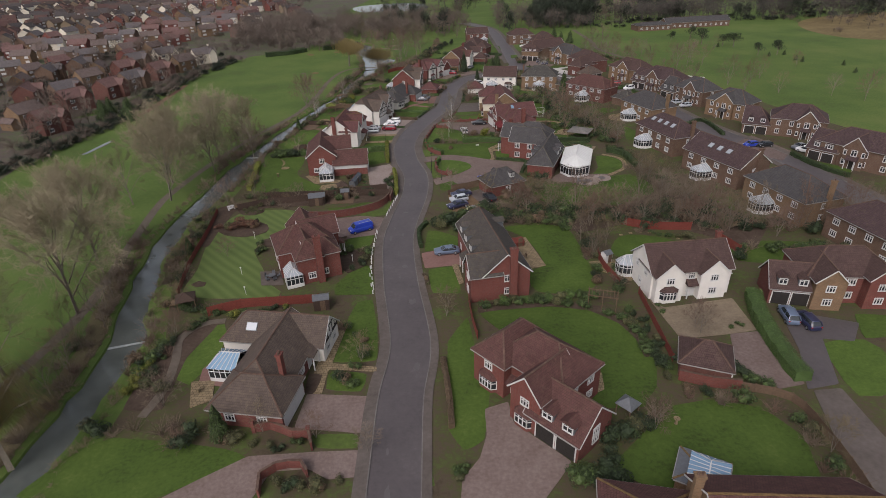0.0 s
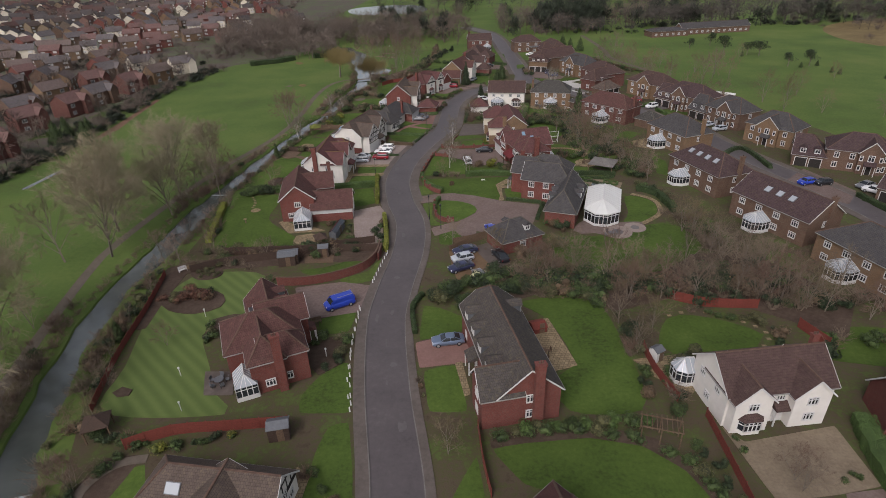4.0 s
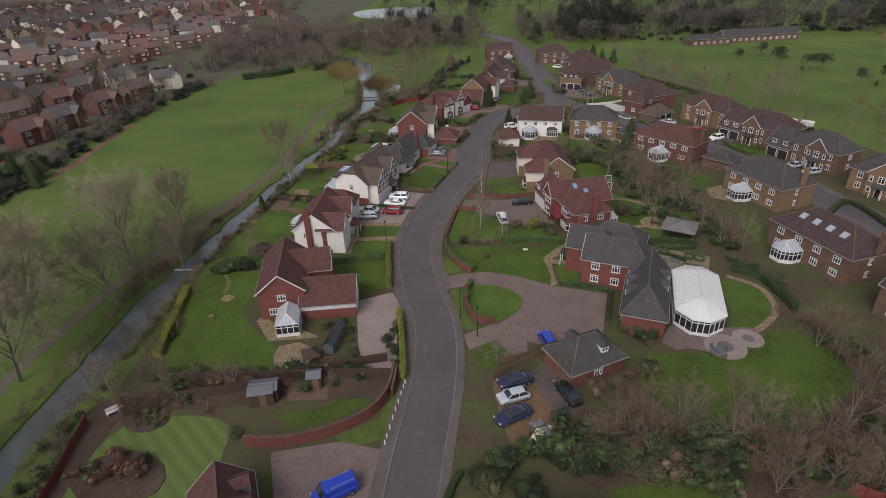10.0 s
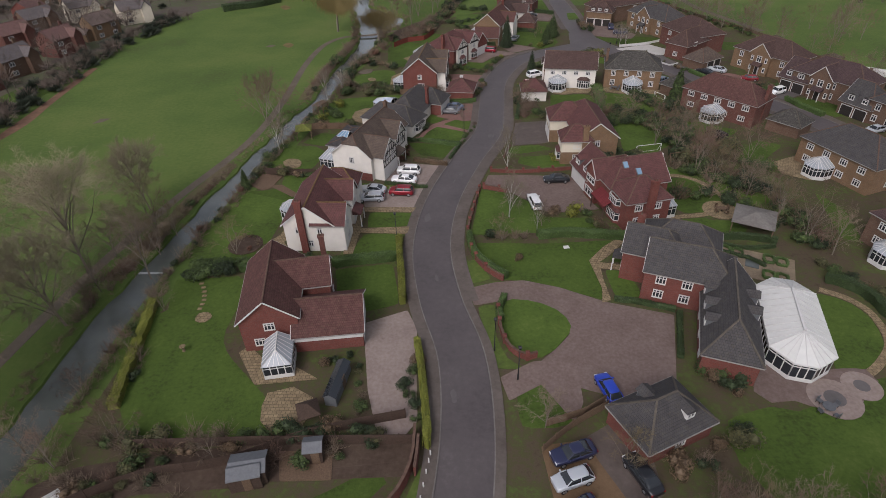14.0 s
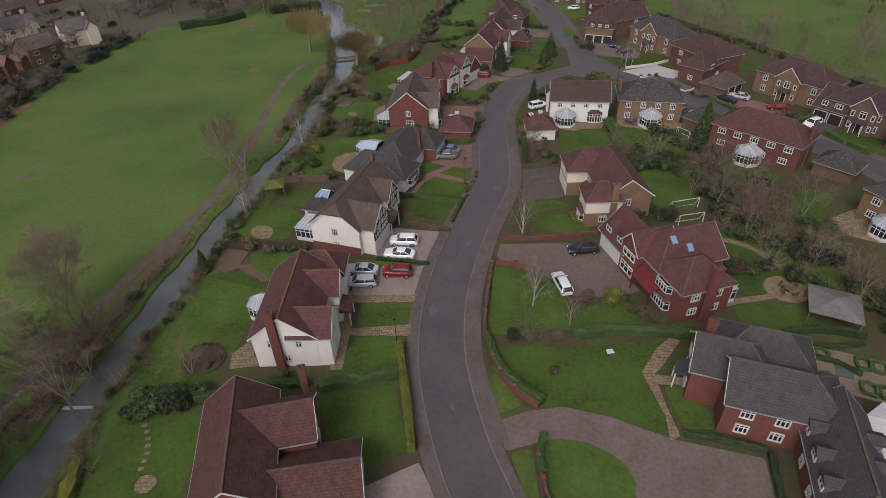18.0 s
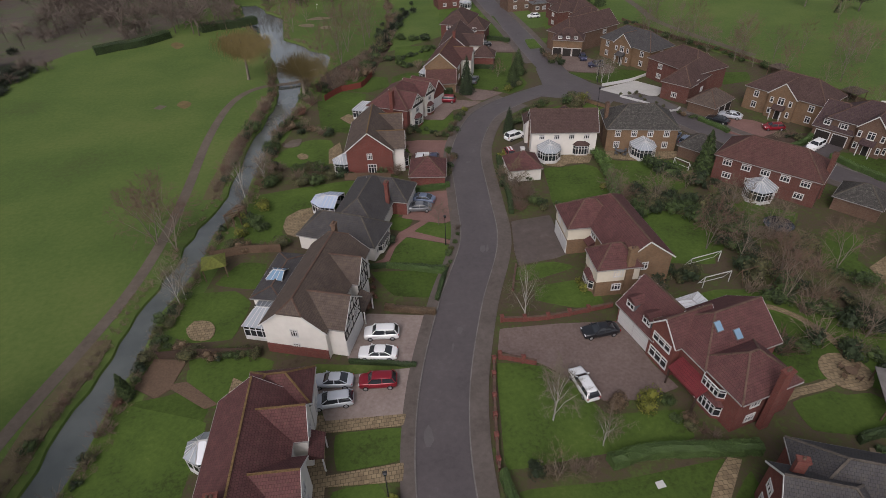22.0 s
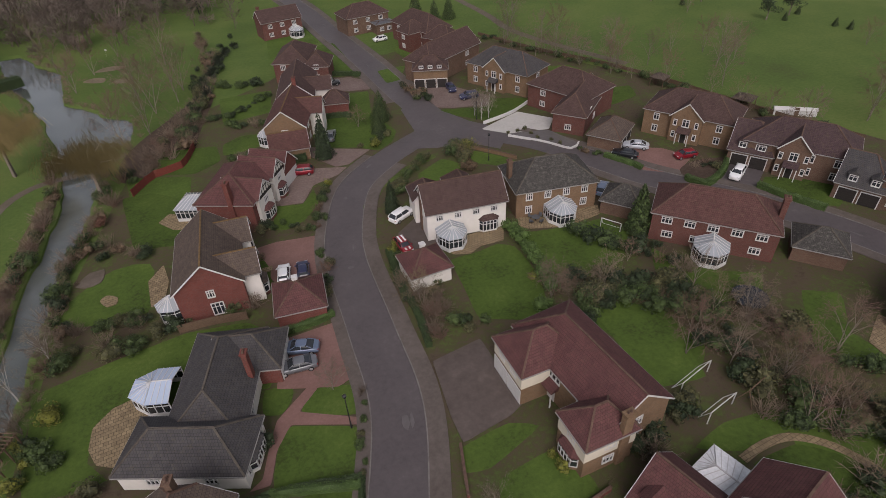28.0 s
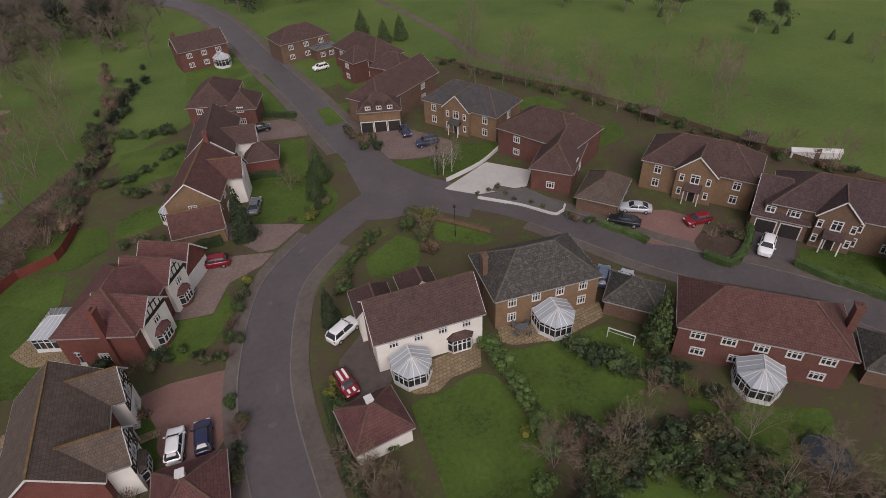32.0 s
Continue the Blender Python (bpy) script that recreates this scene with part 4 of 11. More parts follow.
h.garage_door(b, "+x", -1.4)
h.garage_door(b, "+x", 1.5)
h.door(c, "+x", -2.9, RED_BRICK, porch=(3.4, 1.6))
h.chimney(-18.9, 190.2, 9.0, 6, 69, mat=BROWN_BRICK)
h.conservatory(-27.3, 180.9, 160, 4.8, 3.2, kind="square")
o = h.conservatory(-26.2, 187.6, 161.5, 2.4, 2.2, 3.3, 0.7, kind="square", roof=BLUE_GLASS, name="roof_lantern")
tagged(o, "glazed roof lantern")
bm = bmesh.new()
block(bm, 0, 0, 0, 7.9, 0.12, 1.5)
o = part("brick_plinth", bm, RED_BRICK, h.ob, "red brick lower wall")
o.matrix_basis = h.face(a, "-x", 0, 0, 0.05)

h = House("white timbered bungalow with broad slate-grey roofs", -14, 203, WHITE_WALL, ROOF_GREY, RIDGE_GREY)
a = h.wing(-14.3, 204.8, 69, 15.6, 8.4, 2.7, 5.8, "hh", {"+y": (0, 2), "-y": (0, 2)})
b = h.wing(-18.1, 198.0, -27, 12.9, 6.8, 2.7, 5.5, "hh", {"+x": (0, 3), "-y": (0, 2)})
c = h.wing(-10.2, 207.8, -21, 7.6, 6.6, 2.7, 5.2, "gh", {"+x": (0, 0)}, wall=RED_BRICK)
h.garage_door(c, "+x", -1.4, 2.4)
h.garage_door(c, "+x", 1.4, 2.4)
h.chimney(-10.9, 203.6, 6.8, 2.5, 69, mat=RED_BRICK)
h.conservatory(-18.8, 207.2, 159, 4.8, 4.4, rise=0.8, roof=glazing("pale_blue_roof_glass", (0.34, 0.40, 0.5), 0.2))
h.bay(b, "+x", 0, 1.5, 3.4, 1.3)

h = House("red brick house with brown roof and timbered front gables", -11.5, 225, RED_BRICK, ROOF_BROWN, RIDGE_MOSS)
a = h.wing(-12.0, 225.2, 82, 13.4, 9.0, 4.8, 8.5, "gg", {"-x": (1, 0), "+y": (2, 2)}, size=(1.0, 1.2))
b = h.wing(-9.0, 221.2, -8, 6.0, 4.4, 4.8, 7.4, "gg", {"+x": (1, 1)}, wall=WHITE_WALL)
c = h.wing(-8.6, 229.0, -8, 6.0, 4.6, 4.8, 7.4, "gg", {"+x": (1, 1)}, wall=WHITE_WALL)
h.win(a, "-x", 0.3, 1.2, 1.6, 2.0, 3)
h.door(a, "-y", -0.5, porch=(2.6, 1.5))
h.conservatory(-16.2, 221.8, 190, 3.6, 3.4)
h.bay(b, "+x", 0, 1.4, 2.6, 1.5)
for w in (b, c):
    h.timber(w, "+x", 2.9, 4.9, 7.2, 0.6)
g = House("low brick garage with hipped red tiled roof and vent", -3.2, 214.6, RED_BRICK, ROOF_ROSE, name="garage", category="garage")
w = g.wing(-2.8, 214.8, -10, 6.6, 6.8, 2.5, 4.7, "hh", {})
g.garage_door(w, "+y", -1.4, 2.3)
g.garage_door(w, "+y", 1.4, 2.3)
g.chimney(-2.8, 215.3, 5.1, 4.2, -10, (0.6, 0.6), 0, mat=TRIM)

h = House("red brick house with plum roof, gables and conservatory", -3.5, 243, RED_BRICK, ROOF_ROSE)
a = h.wing(-4.9, 243.2, 60, 13.0, 9.6, 4.9, 7.9, "hh", {"+y": (2, 2), "-x": (0, 1)})
b = h.wing(-4.2, 240.2, -38, 7.0, 5.2, 4.9, 7.3, "gg", {"+x": (1, 0)}, wall=WHITE_WALL)
c = h.wing(-0.7, 245.9, -38, 6.8, 4.6, 4.9, 7.3, "gg", {"+x": (1, 0)}, wall=WHITE_WALL)
d = h.wing(1.7, 249.8, -38, 7.0, 6.2, 3.0, 6.2, "gg", {})
h.garage_door(d, "+x", -1.3, 2.2)
h.garage_door(d, "+x", 1.3, 2.2)
h.chimney(-6.9, 237.3, 8.6, 0, 60, (1.0, 0.7))
h.conservatory(-9.6, 244.6, 152, 5.2, 5.0, kind="square")
h.conservatory(-9.0, 240.4, 165, 3.0, 2.4)
h.bay(b, "+x", 0, 1.4, 2.6, 1.5)
h.bay(c, "+x", 0, 1.4, 2.4, 1.5)
for w in (b, c):
    h.timber(w, "+x", 4.6, 4.9, 7.1, 0.7)

h = House("cream gabled house with red-brown roof beside a conifer", 9.5, 266, CREAM_WALL, ROOF_RED, RIDGE_MOSS)
a = h.wing(9.4, 266.2, 67, 14, 8.4, 4.8, 8.2, "gg", {"-x": (1, 1), "-y": (2, 2)}, wall=TAN_BRICK)
b = h.wing(13.4, 266.5, -23, 6, 5, 4.8, 7.2, "gg", {"+x": (1, 1)}, wall=WHITE_WALL)
c = h.wing(6.6, 257.4, -10, 7.4, 5.4, 2.6, 5.2, "gg", {}, wall=TAN_BRICK)
h.garage_door(c, "+x", 0, 2.6)
h.conservatory(4.8, 264.4, 157, 3.2, 2.6)

h = House("red brick house with tall chimney and brown roof", 14.5, 279, RED_BRICK, ROOF_DULL)
a = h.wing(14.6, 280.4, 72, 15, 8.2, 4.8, 8.2, "gg", {"-x": (1, 1), "-y": (2, 2)})
b = h.wing(18.2, 278.0, -18, 7, 5.2, 4.6, 6.8, "gg", {"+x": (1, 1)}, wall=WHITE_WALL)
c = h.wing(20.8, 273.6, -18, 6, 5.4, 2.6, 4.8, "hh", {})
h.chimney(12.6, 272.6, 9.4, 0, 72, (1.0, 0.7))

h = House("dark red brick house with hipped brown roof", 20, 299, DARK_BRICK, ROOF_DULL)
a = h.wing(19.4, 301.0, 65, 13, 9, 4.8, 7.8, "hh", {"-x": (2, 2), "-y": (2, 2)})
b = h.wing(23.6, 295.2, 65, 8, 6.4, 4.0, 6.6, "hh", {"-x": (1, 1)})

h = House("plain brick house with hipped roof and white conservatory", 23.5, 337, DARK_BRICK, ROOF_DULL)
a = h.wing(23.4, 337.0, 5, 12.5, 8, 5.0, 7.8, "gg", {"-y": (3, 3)})
h.conservatory(27.2, 333.0, -85, 3.8, 3.4)
h.chimney(18.2, 337, 8.6, 5, 5)

# ---- houses on the other side of the winding road ----
h = House("large brick house with red-brown roofs and dormered double garage", 11, 51, RED_BRICK, ROOF_RED)
a = h.wing(8.5, 57.2, 41, 9.4, 5.8, 4.9, 7.7, "hh", {"-x": (1, 1)})
b = h.wing(12.3, 54.0, -48, 11.2, 8.2, 4.9, 8.1, "hh", {"+x": (2, 2), "-y": (2, 2)})
c = h.wing(11.3, 49.9, 41, 7.4, 5.0, 4.9, 7.6, "gg", {"-x": (1, 1)})
d = h.wing(13.7, 46.8, -47, 7.6, 7.2, 2.8, 6.3, "gg", {"+x": (1, 1)})
h.garage_door(d, "-y", -0.9, 2.4, mat=TIMBER)
h.garage_door(d, "-y", 1.9, 2.4, mat=TIMBER)
h.dorm(d, "-y", -0.9, 2.8, 6.3)
h.dorm(d, "-y", 1.8, 2.8, 6.3)
h.bay(c, "-x", 0, 1.4, 2.6, 1.4)
h.bay(a, "-x", 0, 1.4, 2.8, 1.4)
h.door(b, "-y", -2.0, porch=(2.2, 1.2))

h = House("brick house with lichened tiled roof and glazed lantern extension", 25, 31, TAN_BRICK, ROOF_RED, RIDGE_MOSS)
a = h.wing(29.5, 31.4, -4, 15, 9, 4.8, 7.8, "gg", {"+y": (3, 3)})
b = h.wing(17.6, 31.6, -12, 9, 9, 4.0, 6.6, "hh", {})
c = h.wing(25.2, 38.2, -30, 5, 4.6, 2.9, 3.1, "hh", {}, roof=LEAD)
o = h.conservatory(25.0, 36.8, 60, 3.6, 3.0, 3.2, 0.6, kind="square", roof=BLUE_GLASS, name="roof_lantern")
h.chimney(21.8, 33.2, 8.6, 3, -4, mat=TAN_BRICK)

h = House("red brick house with long dark tiled roof and dormers", 8.2, 83, RED_BRICK, tiles("dark_brown_tiles", (0.082, 0.066, 0.058), (0.062, 0.051, 0.046), mossy=0.45), RIDGE)
a = h.wing(8.2, 84.0, 100, 19.6, 8.2, 4.6, 8.2, "gj", {"-x": (1, 1), "+y": (0, 4), "-y": (2, 4)}, size=(0.9, 1.2), n=2)
b = h.wing(6.2, 76.3, 10, 5.4, 5.2, 4.6, 7.6, "gg", {"-x": (1, 1)})
h.chimney(10.8, 74.3, 9.2, 0, 10, (1.1, 0.7))
for k in range(4):
    h.dorm(a, "+y", 4.6 - 3.6 * k, 4.6, 8.2, 1.6, 1.3, 0.3)
h.dorm(a, "-y", 6.4, 4.6, 8.2, 1.6, 1.3, 0.4)
h.door(a, "+y", -1.0, porch=(2.4, 1.4))

h = House("white rendered house with twin front gables and brown roof", 38, 77, WHITE_WALL, ROOF_DULL, RIDGE)
a = h.wing(38.0, 77.2, 5, 13.4, 8.0, 4.6, 7.9, "gg", {"-x": (2, 1), "-y": (1, 1)}, size=(1.1, 1.1))
b = h.wing(34.2, 75.0, 95, 6.6, 5.0, 4.5, 6.9, "gg", {"-x": (1, 0)})
c = h.wing(41.2, 75.7, 95, 6.6, 5.0, 4.5, 6.9, "gg", {"-x": (1, 1)})
h.bay(b, "-x", 0, 1.4, 2.8, 1.4)
h.door(a, "-y", 0.2, TRIM, porch=(2.0, 1.0))
h.chimney(43.6, 78.2, 8.9, 5, 5, mat=RED_BRICK)
h.conservatory(31.6, 81.2, 185, 3.0, 2.4)
g = House("square brick garage under a hipped brown roof", 33.6, 56.4, DARK_BRICK, ROOF_DULL, name="garage", category="garage")
w = g.wing(33.5, 56.6, -22, 6.6, 5.8, 2.4, 4.6, "hh", {})
g.garage_door(w, "+x", 1.4, 2.4)
g.garage_door(w, "+x", -1.4, 2.4)

h = House("tan and red brick house with dormered garage wing", 58, 72, RED_BRICK, ROOF_DULL)
a = h.wing(61.2, 74.0, -6, 13.4, 8.4, 4.8, 7.9, "hh", {"-y": (3, 3), "+y": (3, 3)})
b = h.wing(57.2, 71.6, 80, 7, 4.8, 4.8, 7.1, "gg", {"-x": (1, 1)}, wall=TAN_BRICK)
c = h.wing(52.9, 73.0, -14, 6.4, 6.4, 2.8, 6.0, "gg", {})
d = h.wing(64.4, 71.0, 86, 6, 4.6, 5.0, 7.2, "gg", {"-x": (1, 1)})
h.garage_door(c, "-y", -1.3, 2.3, mat=TIMBER)
h.garage_door(c, "-y", 1.4, 2.3, mat=TIMBER)
for u in (-1.4, 1.4):
    h.dorm(c, "-y", u, 2.8, 6.0, 1.4)

h = House("large red brick mansion with slate-grey hipped roofs", 22, 139, RED_BRICK, ROOF_GREY, RIDGE_GREY)
a = h.wing(26.2, 132.4, 69, 15.2, 6.6, 3.3, 6.8, "hg", {"-x": (0, 0), "+y": (0, 4)}, size=(1.0, 1.2))
b = h.wing(24.3, 140.9, -23, 11.2, 7.4, 4.8, 7.8, "gh", {"-y": (3, 3)}, size=(1.3, 1.3))
c = h.wing(21.2, 145.3, -24, 8.4, 6.4, 4.8, 7.7, "gh", {"-y": (1, 1), "-x": (2, 2)})
d = h.wing(25.2, 146.6, -24, 10.4, 7.0, 4.8, 7.7, "hh", {"-y": (1, 1), "-x": (1, 1)})
for u in (2.4, -0.6, -3.6):
    h.dorm(a, "+y", u, 3.3, 6.8, 1.4, 1.2, 0.4)
for u in (3.4, 0.4):
    h.dorm(a, "-y", u, 3.3, 6.8, 1.4, 1.2, 0.4)
h.door(c, "-x", 0.6, TRIM, porch=(2.0, 1.4))
h.chimney(19.3, 147.6, 8.4, 4, -24, (0.9, 0.5), 1)

h = House("white roofed glazed pool hall with octagonal ends", 33.8, 132.2, TRIM, plain("white_roof_sheet", (0.52, 0.52, 0.50), 0.5, grain=0.12, scale=1.5), TRIM, name="pool_hall", category="pool house")


def pool_hall(hs, L=15.0, W=6.6, eave=2.8, ridge=4.5):
    c = 2.1
    ring = [(-L / 2 + c, -W / 2), (L / 2 - c, -W / 2), (L / 2, -W / 2 + c), (L / 2, W / 2 - c), (L / 2 - c, W / 2), (-L / 2 + c, W / 2), (-L / 2, W / 2 - c), (-L / 2, -W / 2 + c)]
    m = pose(0.1, 0, 0, 0, 0, 72.5)
    bm = bmesh.new()
    lo = [bm.verts.new((p * 1.04, q * 1.06, eave - 0.12)) for p, q in ring]
    mid = [bm.verts.new((p * 1.04, q * 1.06, eave + 0.1)) for p, q in ring]
    r0, r1 = bm.verts.new((-L / 2 + 3.6, 0, ridge)), bm.verts.new((L / 2 - 3.6, 0, ridge))
    tops = [(0, 1, r1, r0), (1, 2, r1), (2, 3, r1), (3, 4, r1), (4, 5, r0, r1), (5, 6, r0), (6, 7, r0), (7, 0, r0)]
    for i, t in enumerate(tops):
        bm.faces.new([mid[t[0]], mid[t[1]], *t[2:]])
        bm.faces.new((lo[i], lo[(i + 1) % 8], mid[(i + 1) % 8], mid[i]))
    bm.faces.new(lo[::-1])
    r = part("roof", bm, hs.roof, hs.ob, "white panelled roof")
    r.matrix_basis = m
    bm = bmesh.new()
    for a, b in ((mid_a, mid_b) for mid_a, mid_b in zip(ring, ring[1:] + ring[:1])):
        n = max(1, round(math.dist(a, b) / 1.1))
        for k in range(n):
            t = k / n
            p = (a[0] + (b[0] - a[0]) * t, a[1] + (b[1] - a[1]) * t)
            tip = max(-L / 2 + 3.6, min(L / 2 - 3.6, p[0]))
            beam(bm, (p[0] * 1.04, p[1] * 1.06, eave + 0.13), (tip, 0, ridge + 0.03), 0.07, 0.06)
    beam(bm, (-L / 2 + 3.6, 0, ridge + 0.05), (L / 2 - 3.6, 0, ridge + 0.05), 0.3, 0.16)
    part("roof_ribs", bm, TRIM, r)
    for a, b in zip(ring, ring[1:] + ring[:1]):
        fr, gl, pl = bmesh.new(), bmesh.new(), bmesh.new()
        A, B = Vector((*a, 0)), Vector((*b, 0))
        n = max(2, round((B - A).length / 0.9))
        for k in range(n + 1):
            q = A.lerp(B, k / n)
            block(fr, q.x, q.y, 0.5, 0.11, 0.11, eave - 0.6)
        for z in (0.55, 2.2, eave - 0.2):
            beam(fr, A + Vector((0, 0, z)), B + Vector((0, 0, z)), 0.12, 0.12)
        beam(gl, A + Vector((0, 0, 1.6)), B + Vector((0, 0, 1.6)), 0.03, 2.1)
        beam(pl, A + Vector((0, 0, 0.25)), B + Vector((0, 0, 0.25)), 0.2, 0.5)
        w = part("wall", pl, TRIM, hs.ob)
        w.matrix_basis = m
        part("window_frame", fr, TRIM, w)
        part("pane", gl, GLASS, w)


pool_hall(h)
g = House("hipped brick garage block with slate roof and dormer", 14.8, 119.6, RED_BRICK, ROOF_GREY, RIDGE_GREY, name="garage", category="garage")
w = g.wing(13.9, 119.3, 24, 9.0, 6.6, 2.6, 5.4, "hh", {"-y": (0, 1)})
g.garage_door(w, "+y", -2.4, 2.4)
g.garage_door(w, "+y", 1.0, 2.4)
g.dorm(w, "-y", 1.4, 2.6, 5.4, 1.2, 1.1, 1.2, wall=TRIM)
g.dorm(w, "+y", 0.6, 2.6, 5.4, 1.3, 1.0, 0.8)

h = House("red brick house with steep red roofs and white garage doors", 22.5, 166, RED_BRICK, ROOF_ROSE)
a = h.wing(23.1, 165.6, 12, 10.6, 8.4, 4.9, 8.1, "hg", {"+x": (1, 1), "+y": (2, 2)})
b = h.wing(23.2, 159.9, 12, 8.0, 7.0, 4.9, 7.6, "hh", {"-x": (0, 0), "-y": (2, 2), "+x": (1, 1)})
c = h.wing(19.8, 166.6, 12, 6.2, 4.6, 4.9, 7.5, "gg", {})
d = h.wing(19.5, 171.4, -78, 7.2, 7.2, 2.8, 6.4, "gg", {"-x": (1, 0)})
h.garage_door(d, "-y", -1.6, 2.5)
h.garage_door(d, "-y", 1.3, 2.5)
h.dorm(d, "-y", -1.7, 2.8, 6.4)
h.dorm(d, "-y", 1.4, 2.8, 6.4)
h.win(c, "-x", 0, 3.8, 2.9, 1.2, 3)
h.win(c, "-x", 0, 1.4, 3.0, 1.5, 3)
h.bay(b, "-x", -0.2, 1.4, 3.4, 1.5)
h.bay(b, "-x", -0.2, 3.9, 3.0, 1.2, roof=False)
bm = bmesh.new()
hexa(bm, [(-2.3, -1.5, 2.45), (2.3, -1.5, 2.45), (2.3, 1.6, 4.2), (-2.3, 1.6, 4.2), (-2.3, -1.5, 2.6), (2.3, -1.5, 2.6), (2.3, 1.6, 4.35), (-2.3, 1.6, 4.35)])
o = part("porch_roof", bm, tiles("bright_red_tiles", (0.16, 0.028, 0.03), (0.13, 0.024, 0.027), mossy=0.1), h.ob, "bright red tiled lean-to porch roof")
o.matrix_basis = pose(18.6 - 22.5, 161.5 - 166, 0, 0, 0, -78)
for u in (-2.1, 2.1):
    bm = bmesh.new()
    block(bm, u, -1.35, 0, 0.16, 0.16, 2.5)
    part("porch_post", bm, FENCE_DARK, o)
h.win(a, "-x", -2.4, 3.7, 2.0, 1.3, 3)
h.chimney(23.9, 156.1, 8.7, 0, 12, (1.1, 0.6))
h.rooflight(a, -1.6, 0.72, -1, 0.9, 1.2, 4.9, 8.1, BLUE_GLASS)
h.rooflight(a, 0.3, 0.45, -1, 0.9, 1.2, 4.9, 8.1, BLUE_GLASS)
h.conservatory(25.2, 169.9, 102, 4.6, 4.2, kind="square", rise=0.7, roof=plain("white_polycarbonate", (0.66, 0.67, 0.68), 0.4))
h.conservatory(27.0, 160.2, 12, 2.8, 2.2, kind="square")
h.door(a, "-x", -0.8)

h = House("cream and tan house with long red-brown roof", 20.5, 187, TAN_BRICK, ROOF_ROSE)
a = h.wing(21.1, 187.2, 91.5, 16.2, 8.2, 4.8, 7.9, "gh", {"-x": (1, 1), "+y": (2, 2)}, size=(0.9, 1.2), n=2)
b = h.wing(17.8, 191.2, -3, 8.0, 6.6, 4.8, 7.5, "hh", {"-x": (2, 0), "-y": (1, 1)})
for side in ("-x", "-y"):
    h.panel(b, side, 2.6, 4.85, CREAM_WALL)
c = h.wing(17.4, 180.7, -3, 6.2, 5.0, 4.8, 7.2, "hh", {"-x": (1, 1), "-y": (1, 1)})
for side in ("-x", "-y"):
    h.panel(c, side, 2.5, 4.85, CREAM_WALL)
h.bay(c, "-x", 0, 1.4, 2.8, 1.4)
h.win(a, "+y", -0.4, 3.8, 2.0, 1.2, 3)
h.door(a, "+y", -0.6, porch=(2.2, 1.0))
h.garage_door(b, "-x", -1.5, 2.5)
h.garage_door(b, "-x", 1.5, 2.5)
h.chimney(18.7, 178.5, 7.7, 0, 0, (1.0, 0.6))

h = House("white rendered house with brown roof and white conservatory", 24.6, 222, WHITE_WALL, ROOF_DULL, RIDGE)
a = h.wing(24.5, 222.0, -11, 12.8, 7.4, 4.8, 8.0, "gg", {"-y": (4, 2)}, size=(1.1, 1.0))
b = h.wing(20.6, 226.8, 79, 5.0, 4.8, 4.2, 6.6, "gh", {})
c = h.wing(26.4, 226.4, 79, 5.0, 4.6, 4.2, 6.6, "gh", {})
h.conservatory(21.0, 219.0, -101, 4.2, 3.4)
h.bay(a, "-y", 3.4, 1.2, 3.0, 1.8)
h.chimney(18.5, 223.2, 7.6, 0, -11, (0.5, 0.8), mat=BROWN_BRICK)
g = House("small white garage with pyramid red-brown roof and vent", 14.5, 213, WHITE_WALL, ROOF_ROSE, name="garage", category="garage")
w = g.wing(14.2, 213.1, -2, 6.2, 5.9, 2.5, 4.7, "hh", {})
g.garage_door(w, "+y", -1.4, 2.3)
g.garage_door(w, "+y", 1.4, 2.3)
g.chimney(14.2, 213.5, 5.2, 4.2, -2, (0.6, 0.6), 0, mat=TRIM)

h = House("tan brick house with lichened grey hipped roof", 39.6, 220.8, TAN_BRICK, ROOF_LICHEN, RIDGE_GREY)
a = h.wing(39.6, 220.9, -14, 13.6, 9.2, 4.8, 8.0, "hh", {"-y": (4, 4)}, size=(1.1, 1.3))
h.conservatory(38.6, 216.4, -102, 4.4, 3.6)
h.chimney(33.5, 222.6, 8.0, 0, -12, (0.6, 1.0), mat=BROWN_BRICK)
g = House("brown brick garage with mossy hipped roof", 48.2, 212.4, BROWN_BRICK, ROOF_LICHEN, RIDGE_GREY, name="garage", category="garage")
g.wing(48.2, 212.4, -55, 6.4, 5.6, 2.5, 4.7, "hh", {})

h = House("long dark red brick house with plum tiled roof", 53.8, 200.4, DARK_BRICK, ROOF_RED)
a = h.wing(54.5, 200.9, -50, 16.8, 8.6, 4.8, 7.9, "hh", {"-y": (5, 4)}, size=(1.5, 1.1))
h.conservatory(51.2, 197.8, -140, 4.4, 3.6)
h.chimney(59.9, 194.9, 8.1, 0, -50, (0.7, 1.1))
g = House("low brick garage with grey hipped roof", 63.5, 190.6, BROWN_BRICK, ROOF_LICHEN, RIDGE_GREY, name="garage", category="garage")
g.wing(63.5, 190.6, -53, 7.0, 6.2, 2.5, 4.6, "hh", {})


